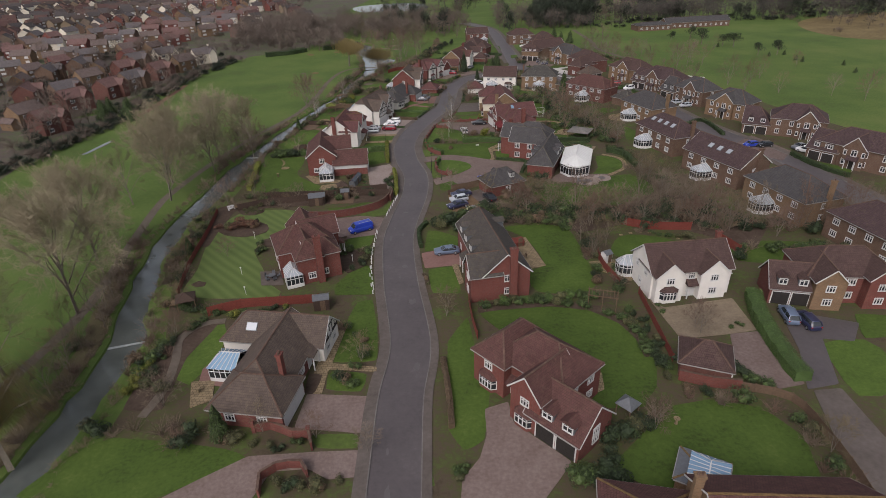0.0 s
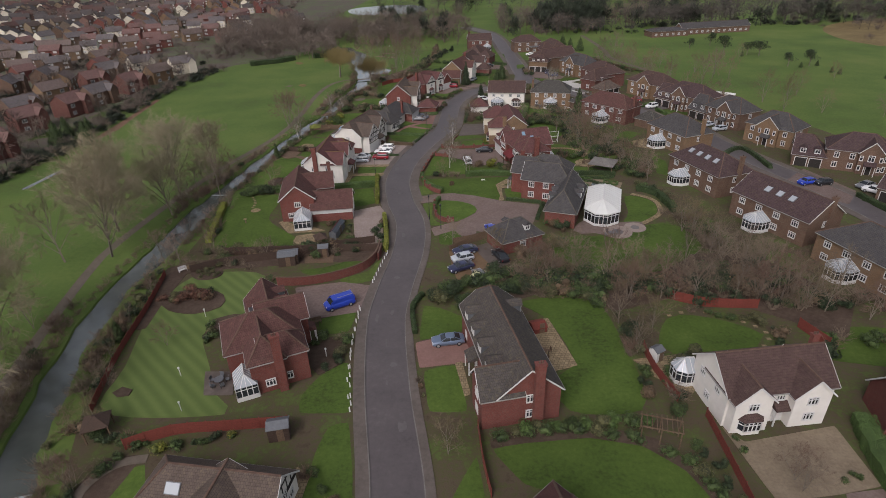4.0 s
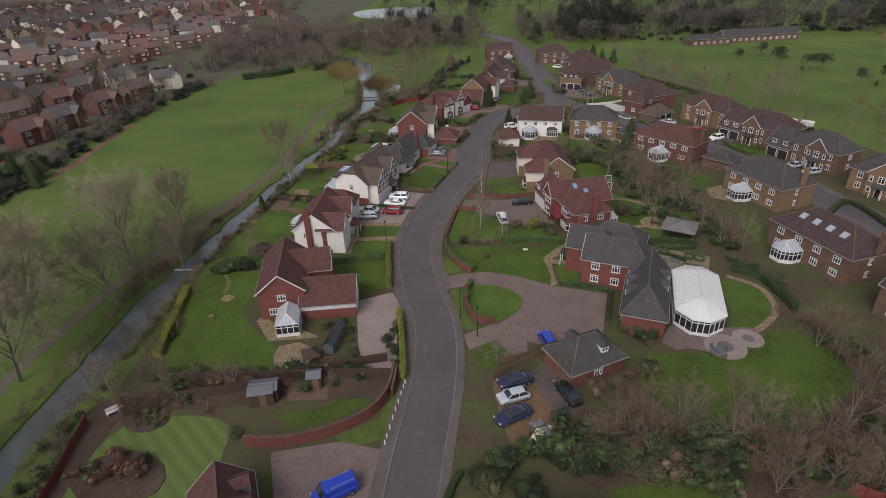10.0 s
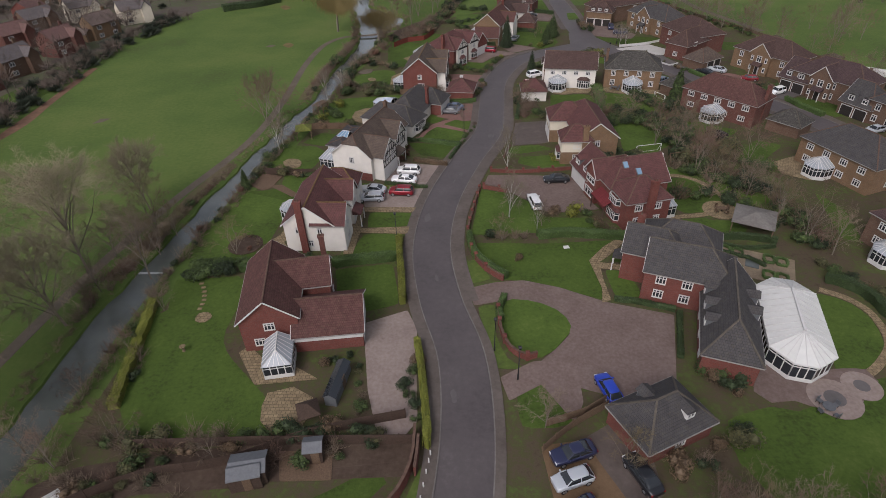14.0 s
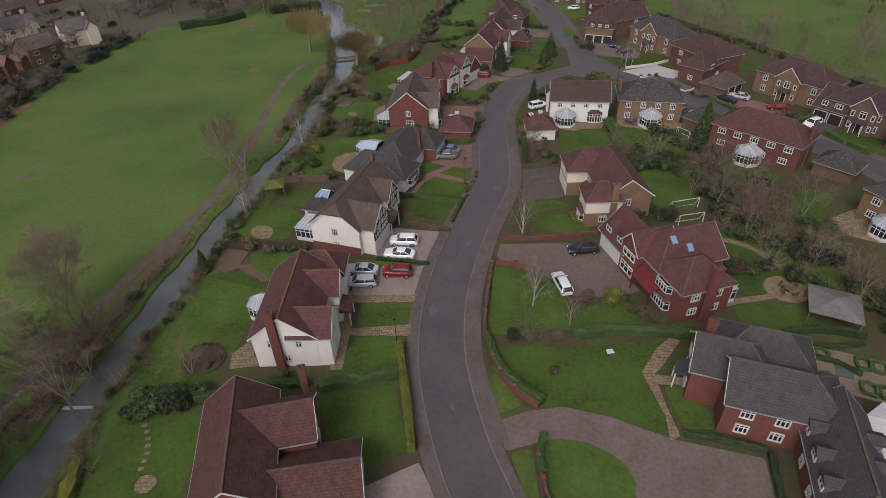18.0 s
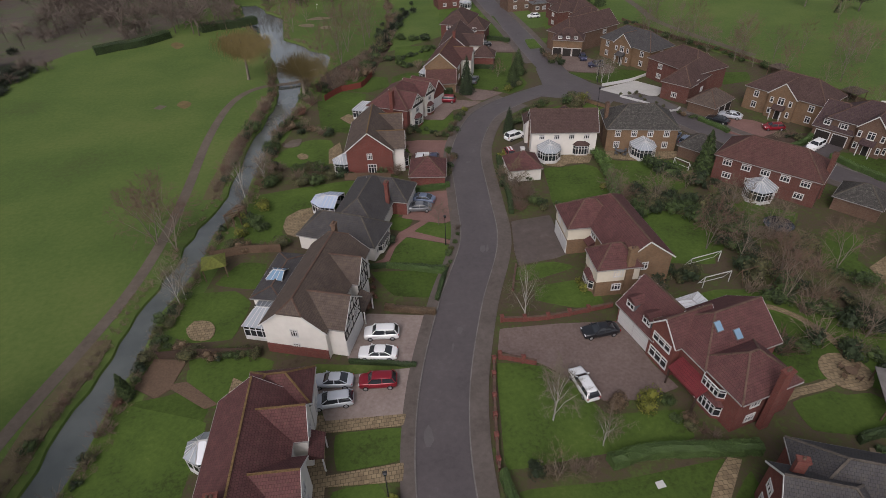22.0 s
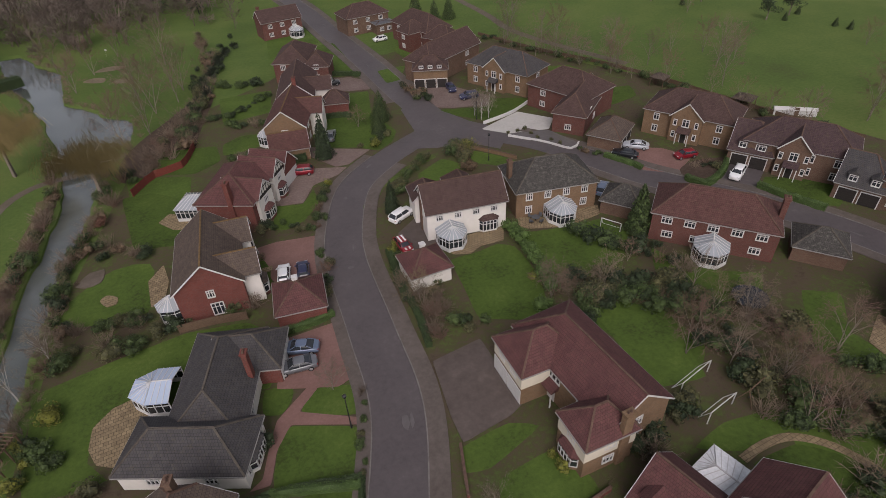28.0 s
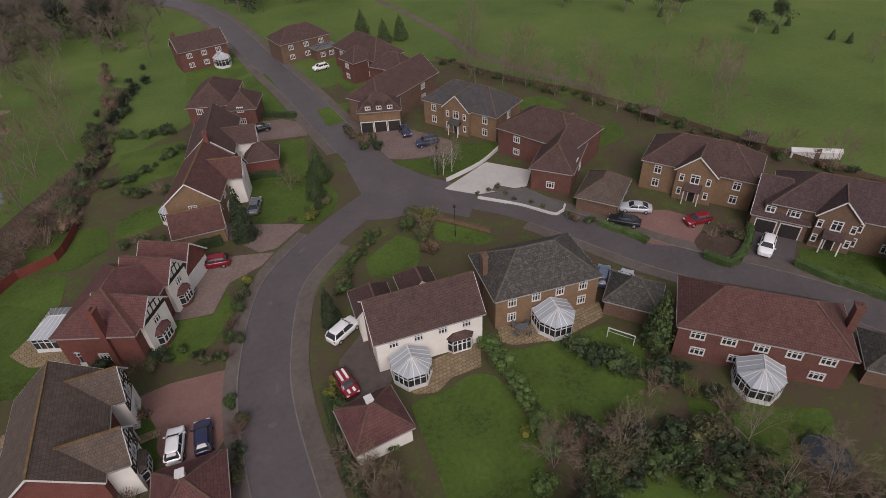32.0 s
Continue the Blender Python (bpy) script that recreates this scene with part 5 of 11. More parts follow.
def estate_house(label, x, y, ang, L, W, wall, roof, ends="hh", cons=None, lights=0, chim=True):
    """A broad house along the close, its garden front on the side of -y."""
    hs = House(label, x, y, wall, roof)
    w = hs.wing(x, y, ang, L, W, 5.0, 8.4, ends, {"-y": (4, 4), "+x": (1, 1), "-x": (1, 1)}, size=(1.4, 1.2))
    m = pose(x, y, 0, 0, 0, ang)
    if cons is not None:
        p = m @ Vector((cons, -W / 2 + 0.3, 0))
        hs.conservatory(p.x, p.y, ang - 90, 4.2, 3.4)
    for k in range(lights):
        hs.rooflight(w, (k - (lights - 1) / 2) * 2.6, 0.55, -1, 1.2, 1.3, 5, 8.4)
    if chim:
        p = m @ Vector((L / 2 - 0.2, 0.6, 0))
        hs.chimney(p.x, p.y, 8.9, 0, ang, (0.6, 0.9), 1)
    return hs, w


estate_house("tan brick house with grey hipped roof and conservatory", 65.0, 172.4, -70, 15, 9.8, TAN_BRICK, ROOF_GREY, "hh", -1.5)
estate_house("brown brick house with plum roof and skylights", 61.3, 145.4, -73, 16.4, 9.6, BROWN_BRICK, ROOF_PURPLE, "hh", -2.5, 4)
estate_house("brown brick house with brown roof and three skylights", 66.2, 123.4, -68, 17, 9.6, BROWN_BRICK, ROOF_PURPLE, "gg", -1.0, 3)
estate_house("tan brick house with dark grey hipped roof", 71.0, 104.2, -75, 16, 10, TAN_BRICK, ROOF_GREY, "hh", -1.0)
estate_house("brown brick house half hidden by trees", 76.5, 86, -78, 15, 9.6, BROWN_BRICK, ROOF_PURPLE, "hh")


def gabled_front(label, x, y, ang, L, W, wall, roof, gable=6.2, off=0.0, garage=None):
    """A formal house facing -y with a middle gable and columned porch."""
    hs = House(label, x, y, wall, roof)
    a = hs.wing(x, y, ang, L, W, 5.0, 8.3, "hh", {"-y": (4, 4), "+x": (1, 1), "-x": (1, 1)}, size=(1.1, 1.35), n=2)
    m = pose(x, y, 0, 0, 0, ang)
    p = m @ Vector((off, -W * 0.28, 0))
    b = hs.wing(p.x, p.y, ang + 90, W * 0.62, gable, 5.0, 7.8, "gg", {})
    hs.win(b, "-x", 0, 3.9, 1.3, 1.5, 2)
    for u in (-1.9, 1.9):
        hs.win(b, "-x", u, 3.8, 0.7, 1.2, 1)
        hs.win(b, "-x", u, 1.5, 0.7, 1.2, 1)
    hs.door(b, "-x", 0, TIMBER, porch=(2.4, 1.3))
    if garage:
        q = m @ Vector((garage, -0.6, 0))
        c = hs.wing(q.x, q.y, ang, 7.4, W * 0.95, 2.9, 6.9, "gh" if garage < 0 else "hg", {})
        for u in (-1.5, 1.5):
            hs.garage_door(c, "-y", u, 2.4, mat=TIMBER)
            hs.dorm(c, "-y", u, 2.9, 6.9, 1.4)
    return hs, a


gabled_front("tan brick house with central gable and grey hipped roof", 60.2, 266.6, -66, 17, 9.4, TAN_BRICK, ROOF_GREY)
gabled_front("brown brick house with central gable and columned porch", 77.0, 226.8, -61, 16.6, 9.4, TAN_BRICK, ROOF_DULL)
gabled_front("brick house with gabled front and integral double garage", 82.6, 208.6, -59, 17, 9.6, BROWN_BRICK, ROOF_PURPLE, 5.4, -0.5, -6.8)
gabled_front("brown brick house with three dormers above its garages", 87.4, 190, -66, 13, 9, BROWN_BRICK, ROOF_GREY, 5.4, 1.5, -8.5)
gabled_front("tan brick house with central gable and dark roof", 91.2, 172.6, -55, 13, 9, TAN_BRICK, ROOF_GREY)
gabled_front("brick house with long garage wing and dormers", 100, 152.5, -30, 14, 9.6, BROWN_BRICK, ROOF_PURPLE, 5.4, 2, -10)
gabled_front("brown brick house with broad plum roof", 101.5, 127.5, -55, 18, 10, BROWN_BRICK, ROOF_PURPLE, 5.2, 0, -7)

h = House("dark red house with plum roofs and long garage wing", 64, 247, DARK_BRICK, ROOF_DULL)
a = h.wing(64.6, 248.6, -71, 15, 10.6, 5.0, 8.4, "hh", {"-y": (2, 2)})
b = h.wing(62.4, 242.6, 37, 15, 7.0, 4.0, 7.2, "hg", {"-x": (0, 1), "-y": (2, 1)})
h.rooflight(b, 2.0, 0.5, -1, 0.7, 1.0, 4, 7.2)
g = House("brown hipped garage with open timber front", 61.6, 231.8, BROWN_BRICK, ROOF_BROWN, name="garage", category="garage")
w = g.wing(61.6, 231.8, 32, 8.4, 6.6, 2.5, 4.9, "hh", {})
g.garage_door(w, "-y", 2.2, 2.3, mat=TIMBER)
g.garage_door(w, "-y", -0.6, 2.3, mat=TIMBER)

h = House("large tan brick house with dormered triple garage", 50, 281, BROWN_BRICK, ROOF_DULL)
a = h.wing(51.6, 282.6, 25, 20, 8.6, 5.0, 8.4, "hg", {"-y": (2, 2), "-x": (1, 1)})
b = h.wing(45.2, 276.4, -25, 8.4, 6.4, 4.4, 6.8, "hh", {"-y": (0, 0)}, wall=TAN_BRICK)
for u in (-2.6, 0, 2.6):
    h.garage_door(b, "-y", u, 2.2, mat=TIMBER)
    h.dorm(b, "-y", u * 0.8, 4.4, 6.8, 1.2, 0.9, 0.4)
h = House("dark brick house with several hipped plum roofs", 55, 305, DARK_BRICK, ROOF_DULL)
h.wing(56.6, 306.4, -78, 17, 9, 5.0, 8.4, "hh", {"-y": (3, 3)})
h.wing(52.4, 302.6, 12, 7, 6, 5.0, 7.6, "hh", {"-x": (1, 1)})
h.wing(57.6, 294.6, -60, 9, 7, 4.4, 7.2, "hh", {"-y": (1, 1)})
h = House("brown brick house with flat-roofed balcony extension", 47, 326, BROWN_BRICK, ROOF_DULL)
h.wing(46.6, 327.4, 5, 14, 9, 5.0, 7.8, "hh", {"-y": (3, 3)})
w = h.wing(50.8, 321.6, 5, 6.4, 4.4, 3.0, 3.15, "hh", {"-y": (0, 2)}, roof=LEAD)

# ---- plants ----
BARK = plain("grey_bark", (0.175, 0.148, 0.118), 0.95, grain=0.4, scale=4)
BIRCH = plain("white_birch_bark", (0.36, 0.34, 0.31), 0.9, grain=0.45, scale=3)
TWIG = plain("brown_twigs", (0.175, 0.134, 0.098), 0.95, grain=0.3, scale=1, vary=0.5)
TWIG_RED = plain("red_brown_twigs", (0.155, 0.100, 0.075), 0.95, grain=0.3, scale=1, vary=0.5)
TWIG_OLIVE = plain("olive_brown_twigs", (0.15, 0.118, 0.066), 0.95, grain=0.3, scale=1, vary=0.5)
TWIG_PALE = plain("pale_haze_twigs", (0.185, 0.155, 0.112), 0.95, grain=0.3, scale=1, vary=0.3)
TWIG_HAZE = plain("grey_olive_twigs", (0.250, 0.208, 0.138), 0.95, grain=0.3, scale=1, vary=0.25)
TWIG_GOLD = plain("golden_willow_twigs", (0.26, 0.198, 0.082), 0.95, grain=0.35, scale=1)
GREENS = [
    leafage("dark_evergreen_leaves", (0.010, 0.018, 0.008), (0.042, 0.062, 0.024)),
    leafage("mid_green_leaves", (0.018, 0.031, 0.010), (0.074, 0.108, 0.031)),
    leafage("olive_leaves", (0.034, 0.036, 0.016), (0.115, 0.112, 0.048)),
    leafage("yellow_green_leaves", (0.05, 0.06, 0.010), (0.19, 0.19, 0.03)),
    leafage("russet_leaves", (0.055, 0.024, 0.016), (0.16, 0.078, 0.050)),
    leafage("brown_dead_leaves", (0.058, 0.038, 0.022), (0.17, 0.118, 0.072)),
    leafage("clipped_bright_leaves", (0.042, 0.072, 0.017), (0.098, 0.155, 0.040)),
]
HEDGES = {
    0: leafage("dark_hedge_leaves", (0.016, 0.029, 0.010), (0.056, 0.086, 0.027)),
    1: leafage("clipped_hedge_leaves", (0.036, 0.062, 0.016), (0.088, 0.142, 0.038)),
    3: leafage("golden_hedge_leaves", (0.085, 0.095, 0.014), (0.205, 0.215, 0.035)),
    5: GREENS[5],
}
rng = random.Random(7)


def spike(bm, a, b, r0, r1):
    """A thin three-sided branch."""
    d = b - a
    s = d.orthogonal().normalized()
    u = d.cross(s).normalized()
    ra = [bm.verts.new(a + (s * c + u * k) * r0) for c, k in ((1, 0), (-0.5, 0.87), (-0.5, -0.87))]
    rb = [bm.verts.new(b + (s * c + u * k) * r1) for c, k in ((1, 0), (-0.5, 0.87), (-0.5, -0.87))]
    for k in range(3):
        bm.faces.new((ra[k], ra[(k + 1) % 3], rb[(k + 1) % 3], rb[k]))


def sliver(bm, a, b, w):
    d = (b - a).normalized()
    s = d.orthogonal().normalized() * w
    bm.faces.new([bm.verts.new(p) for p in (a - s, a + s, b)])


def bare_tree(name, label, h, spread, bark, twig, seed, stems=1, kids=(8, 6, 5, 10), category="tree"):
    """A leafless tree: limbs curving into a rounded crown, branching three times into a haze of fine twigs."""
    r = random.Random(seed)
    trunk, crown = bmesh.new(), bmesh.new()
    fine = 0.0105 * (h / 9) ** 0.55
    up = Vector((0, 0, 1))
    heart = up * h * 0.5

    def stray(k):
        return Vector((r.gauss(0, k), r.gauss(0, k), r.gauss(0, k)))

    limbs, subs, forks, twigs = kids
    rad = h * 0.015 / stems ** 0.4
    for s in range(stems):
        a0 = math.tau * s / stems + r.uniform(-0.5, 0.5)
        lean = Vector((math.cos(a0), math.sin(a0), 0)) * (0.05 if stems == 1 else 0.3 * spread)
        foot, top = Vector((0, 0, -0.1)), (up + lean) * h * 0.62 + stray(0.02 * h)
        spike(trunk, foot, foot.lerp(top, 0.5), rad, rad * 0.7)
        spike(trunk, foot.lerp(top, 0.5), top, rad * 0.7, rad * 0.25)
        n = max(3, round(limbs / stems))
        for k in range(n + 1):
            start = foot.lerp(top, 0.22 + 0.7 * k / n)
            az, el = a0 + 2.4 * k + r.uniform(-0.4, 0.4), math.radians(18 + 60 * (k / n) ** 1.2 + r.uniform(-10, 10))
            d = Vector((math.cos(az) * math.cos(el), math.sin(az) * math.cos(el), math.sin(el)))
            end = heart + lean * h * 0.4 + Vector((d.x * spread * h * 0.78, d.y * spread * h * 0.78, d.z * h * 0.47)) * r.uniform(0.78, 1.05)
            knee = start.lerp(end, 0.5) + up * h * 0.03 + stray(0.025 * h)
            spike(trunk, start, knee, rad * 0.42, rad * 0.27)
            spike(trunk, knee, end, rad * 0.27, rad * 0.07)
            for b in range(subs):
                t = 0.3 + 0.7 * (b + 0.5) / subs
                o = start.lerp(knee, t * 2) if t < 0.5 else knee.lerp(end, t * 2 - 1)
                way = ((o - heart).normalized() + stray(0.75) + up * 0.25).normalized()
                be = o + way * h * r.uniform(0.12, 0.21)
                spike(crown, o, be, rad * 0.12, fine * 0.8)
                for c in range(forks):
                    q = o.lerp(be, 0.25 + 0.75 * c / max(1, forks - 1))
                    w2 = (way + stray(0.65) + up * 0.2).normalized()
                    e2 = q + w2 * h * r.uniform(0.06, 0.12)
                    sliver(crown, q, e2, fine * 1.5)
                    for g in range(twigs):
                        x = q.lerp(e2, r.uniform(0.1, 0.95))
                        sliver(crown, x, x + (w2 + stray(0.75)).normalized() * h * r.uniform(0.035, 0.075), fine * 0.85)
    e = thing(name, label, category)
    part("trunk", trunk, bark, e)
    part("crown", crown, twig, e)
    return e


def willow(name, label, h, twig, seed):
    """A weeping willow: arching limbs and a dense curtain of hanging yellow shoots."""
    r = random.Random(seed)
    trunk, crown = bmesh.new(), bmesh.new()
    top = Vector((0.2, 0.1, h * 0.42))
    spike(trunk, Vector((0, 0, -0.1)), top, h * 0.035, h * 0.022)
    for k in range(13):
        az, el = 2.4 * k, math.radians(r.uniform(25, 80))
        end = top + Vector((math.cos(az) * math.cos(el) * h * 0.62, math.sin(az) * math.cos(el) * h * 0.62, math.sin(el) * h * 0.52))
        knee = top.lerp(end, 0.55) + Vector((0, 0, h * 0.07))
        spike(trunk, top, knee, h * 0.012, h * 0.007)
        spike(trunk, knee, end, h * 0.007, h * 0.002)
        for _ in range(330):
            p = knee.lerp(end, r.uniform(-0.5, 1.0)) + Vector((r.gauss(0, 1), r.gauss(0, 1), r.gauss(0, 0.6))) * h * 0.085
            out = Vector((p.x, p.y, 0)) * 0.1
            sliver(crown, p, p + out + Vector((r.gauss(0, 0.25), r.gauss(0, 0.25), -h * r.uniform(0.1, 0.3))), 0.028)
    e = thing(name, label, "tree")
    part("trunk", trunk, BARK, e)
    part("crown", crown, twig, e)
    return e


def leaf_cloud(bm, n, size, shape, r, flat=0.0):
    """Small leaf sprays over a lumpy body; shape(u, v) gives the place and the way out."""
    for _ in range(n):
        p, o = shape(r)
        t = (o + Vector((r.gauss(0, 0.6), r.gauss(0, 0.6), r.gauss(0.2, 0.5)))).normalized()
        a = t.orthogonal().normalized()
        ang = r.uniform(0, math.tau)
        a = a * math.cos(ang) + t.cross(a) * math.sin(ang)
        b = t.cross(a)
        s = size * r.uniform(0.6, 1.4)
        bm.faces.new([bm.verts.new(q) for q in (p - a * s, p - b * s * 0.6 + t * s * 0.3, p + a * s, p + b * s * 0.6 + t * s * 0.3)])


def lump(bm, c, rad, seed, k=0.8):
    """A rough inner body."""
    vs = bmesh.ops.create_icosphere(bm, subdivisions=1, radius=1.0)["verts"]
    for v in vs:
        f = k * (0.8 + 0.35 * noise.noise(v.co * 1.7 + Vector((seed, 0, 0))))
        v.co = Vector((c[0] + v.co.x * rad[0] * f, c[1] + v.co.y * rad[1] * f, c[2] + v.co.z * rad[2] * f))


def shrub_mesh(seed, mat, n=560, rad=(1.0, 1.0, 0.85), size=0.085):
    r = random.Random(seed)
    blobs = [(Vector((r.gauss(0, 0.35), r.gauss(0, 0.35), 0.55 + r.uniform(-0.1, 0.4))), r.uniform(0.45, 0.75)) for _ in range(5)]
    bm = bmesh.new()

    def shape(rr):
        c, k = rr.choice(blobs)
        d = Vector((rr.gauss(0, 1), rr.gauss(0, 1), rr.gauss(0.25, 0.9))).normalized()
        p = c + d * k * rr.uniform(0.8, 1.05)
        return Vector((p.x * rad[0], p.y * rad[1], max(0.03, p.z * rad[2]))), d

    leaf_cloud(bm, n, size, shape, r)
    for c, k in blobs:
        lump(bm, (c.x * rad[0], c.y * rad[1], c.z * rad[2]), (k * rad[0], k * rad[1], k * rad[2]), seed + k, 0.78)
    return finish("shrub", bm, mat)


def twig_bush_mesh(seed, mat, n=60):
    r = random.Random(seed)
    bm = bmesh.new()
    for _ in range(n):
        d = Vector((r.gauss(0, 0.55), r.gauss(0, 0.55), r.uniform(0.6, 1.2))).normalized()
        a = Vector((r.gauss(0, 0.15), r.gauss(0, 0.15), 0))
        b = a + d * r.uniform(0.7, 1.35)
        spike(bm, a, b, 0.016, 0.006)
        for _ in range(5):
            q = a.lerp(b, r.uniform(0.4, 1.0))
            sliver(bm, q, q + (d + Vector((r.gauss(0, 0.7), r.gauss(0, 0.7), r.gauss(0, 0.5)))).normalized() * r.uniform(0.25, 0.5), 0.011)
    return finish("twig_bush", bm, mat)


SHRUB_MESHES = [[shrub_mesh(10 * k + j, m) for j in range(3)] for k, m in enumerate(GREENS)]
BUSH_MESHES = [twig_bush_mesh(90 + j, m) for j, m in enumerate((TWIG, TWIG, TWIG_RED, TWIG))]
SHRUB_FEW = [shrub_mesh(500 + k, m, 330, size=0.09) for k, m in enumerate(GREENS)]
BUSH_FEW = [twig_bush_mesh(520 + j, m, 30) for j, m in enumerate((TWIG, TWIG, TWIG_RED, TWIG))]
SHRUB_WORDS = ["dark evergreen garden shrub", "leafy mid-green garden shrub", "olive green rounded shrub", "bright yellow-green garden shrub", "russet brown-leaved garden shrub", "shrub with brown dead leaves", "rounded clipped bright green shrub"]


LOOSE = []
COUNT = {"shrub": 0, "bush": 0}


def single(kind, x, y):
    """Whether a plant near the road is kept as a thing of its own."""
    if COUNT[kind] < 240 and -32 < x < 34 and y < 240:
        COUNT[kind] += 1
        return True
    return False


def shrub(x, y, size=1.2, tone=None, tall=1.0, name="shrub"):
    tone = rng.choice((0, 0, 1, 1, 1, 2, 2, 5)) if tone is None else tone
    me = rng.choice(SHRUB_MESHES[tone])
    s = size * rng.uniform(0.85, 1.15)
    m = pose(x, y, 0, 0, 0, rng.uniform(0, 360)) @ Matrix.Diagonal((s, s * rng.uniform(0.85, 1.1), s * tall, 1))
    if not single("shrub", x, y):
        return LOOSE.append((SHRUB_FEW[tone], m))
    ob = new(name, me)
    ob.matrix_basis = m
    return tagged(ob, SHRUB_WORDS[tone], "shrub", "garden shrubs")


def bush(x, y, size=1.5):
    k = rng.randrange(4)
    s = size * rng.uniform(0.8, 1.2)
    m = pose(x, y, 0, 0, 0, rng.uniform(0, 360)) @ Matrix.Diagonal((s, s, s * rng.uniform(0.8, 1.1), 1))
    if not single("bush", x, y):
        return LOOSE.append((BUSH_FEW[k], m))
    ob = new("bare_bush", BUSH_MESHES[k])
    ob.matrix_basis = m
    return tagged(ob, "leafless red-brown twiggy bush" if k == 2 else "leafless brown twiggy bush", "bush", "bare bushes")


def planting(pts, gap=1.5, width=1.2, size=1.0, green=0.6, tones=None, smooth=4.0):
    """A loose row of shrubs and bare bushes along a line."""
    line = curve_pts(pts, 0.5)
    d = 0.0
    for a, b in zip(line, line[1:]):
        d += (b - a).length
        if d > gap:
            d = rng.uniform(-0.35, 0.35) * gap
            x, y = a.x + rng.uniform(-width, width), a.y + rng.uniform(-width, width)
            w, e = bank(BANK_W, y), bank(BANK_E, y)
            if w - 0.8 < x < e + 0.8 and y < 362:
                x = w - rng.uniform(0.8, 1.6) if x < (w + e) / 2 else e + rng.uniform(0.8, 1.6)
            if rng.random() < green:
                shrub(x, y, size * rng.uniform(0.6, 1.3), rng.choice(tones) if tones else None)
            else:
                bush(x, y, size * rng.uniform(0.9, 1.6))


def hedge(pts, w=0.9, h=1.3, tone=1, label="clipped green garden hedge", name="hedge", step=0.7):
    line = curve_pts(pts, step)
    bm = bmesh.new()
    r = random.Random(int(abs(pts[0][0] * 31 + pts[0][1] * 17)))
    la, lb = sides(line, w / 2), sides(line, -w / 2)
    rows = []
    for p, q in zip(la, lb):
        j = [r.uniform(-0.1, 0.1) * (1 + h * 0.4) for _ in range(4)]
        p, q = p.lerp(q, 0.06), q.lerp(p, 0.06)
        rows.append([bm.verts.new((p.x + j[0], p.y + j[1], 0)), bm.verts.new((p.x + j[1], p.y + j[2], h * 0.8 + j[3])), bm.verts.new(((p.x + q.x) / 2 + j[2], (p.y + q.y) / 2, h * 0.92 + j[0])), bm.verts.new((q.x + j[3], q.y + j[0], h * 0.8 + j[1])), bm.verts.new((q.x + j[2], q.y + j[3], 0))])
    for a, b in zip(rows, rows[1:]):
        for k in range(4):
            bm.faces.new((a[k], b[k], b[k + 1], a[k + 1]))
    bm.faces.new(rows[0])
    bm.faces.new(rows[-1][::-1])
    total = len(line)

    def shape(rr):
        i = rr.randrange(total - 1)
        t = rr.random()
        p, q = la[i].lerp(la[i + 1], t), lb[i].lerp(lb[i + 1], t)
        o = (p - q).normalized()
        u = rr.random()
        if u < 0.4:
            f = rr.random()
            return p.lerp(q, f) + Vector((0, 0, h * (0.97 - 0.12 * abs(f - 0.5)))), Vector((0, 0, 1))
        if u < 0.7:
            return p + Vector((0, 0, rr.uniform(0.05, h * 0.9))), o
        return q + Vector((0, 0, rr.uniform(0.05, h * 0.9))), -o

    leaf_cloud(bm, int(total * step * (150 + 95 * (w + h - 1.5))), 0.07, shape, r)
    return solo(name, bm, HEDGES[tone], label, "hedge")


def conifer_master(label, h, rad, tone, seed, name="conifer"):
    r = random.Random(seed)
    e = thing(name, label, "tree")
    bm = bmesh.new()
    tube(bm, (0, 0, -0.1), (0, 0, h * 0.9), 0.035 * h ** 0.8, 0.02, 6)
    part("trunk", bm, BARK, e)
    bm = bmesh.new()

    def shape(rr):
        z = 1 - math.sqrt(rr.random())
        a = rr.uniform(0, math.tau)
        k = rad * (1 - z) ** 0.8 * (0.75 + 0.35 * noise.noise((math.cos(a) * 2, math.sin(a) * 2, z * 6 + seed))) * rr.uniform(0.75, 1.05)
        o = Vector((math.cos(a), math.sin(a), 0.15))
        return Vector((math.cos(a) * k, math.sin(a) * k, 0.25 + z * h)), o

    leaf_cloud(bm, 1500, 0.15, shape, r)
    tube(bm, (0, 0, 0.25), (0, 0, h * 0.92), rad * 0.62, 0.02, 9)
    part("crown", bm, GREENS[tone], e)
    return e


def tree_at(master, x, y, k=1.0):
    return copy_thing(master, pose(x, y, 0, 0, 0, rng.uniform(0, 360)) @ Matrix.Diagonal((k, k, k * rng.uniform(0.92, 1.08), 1)))


BARE = [bare_tree("bare_tree", "leafless grey-brown broadleaf tree with fine twigs", 9.0, 0.52, BARK, (TWIG, TWIG_OLIVE, TWIG, TWIG_RED)[k], 20 + k, stems=1 + k % 2) for k in range(4)]
BARE_LOW = [bare_tree("bare_tree", "low spreading leafless garden tree", 5.0, 0.62, BARK, (TWIG_RED, TWIG, TWIG_OLIVE, TWIG)[k], 40 + k, stems=(2, 3, 2, 1)[k]) for k in range(4)]
BIRCHES = [bare_tree("birch_tree", "slender leafless birch with pale trunk", 8.0, 0.34, BIRCH, TWIG_PALE, 60 + k) for k in range(2)]
GREAT = [bare_tree("bare_tree", "tall leafless riverside tree with a hazy rounded crown", 19.0, 0.5, BARK, TWIG_HAZE, 120 + k, kids=(14, 9, 8, 18)) for k in range(3)]
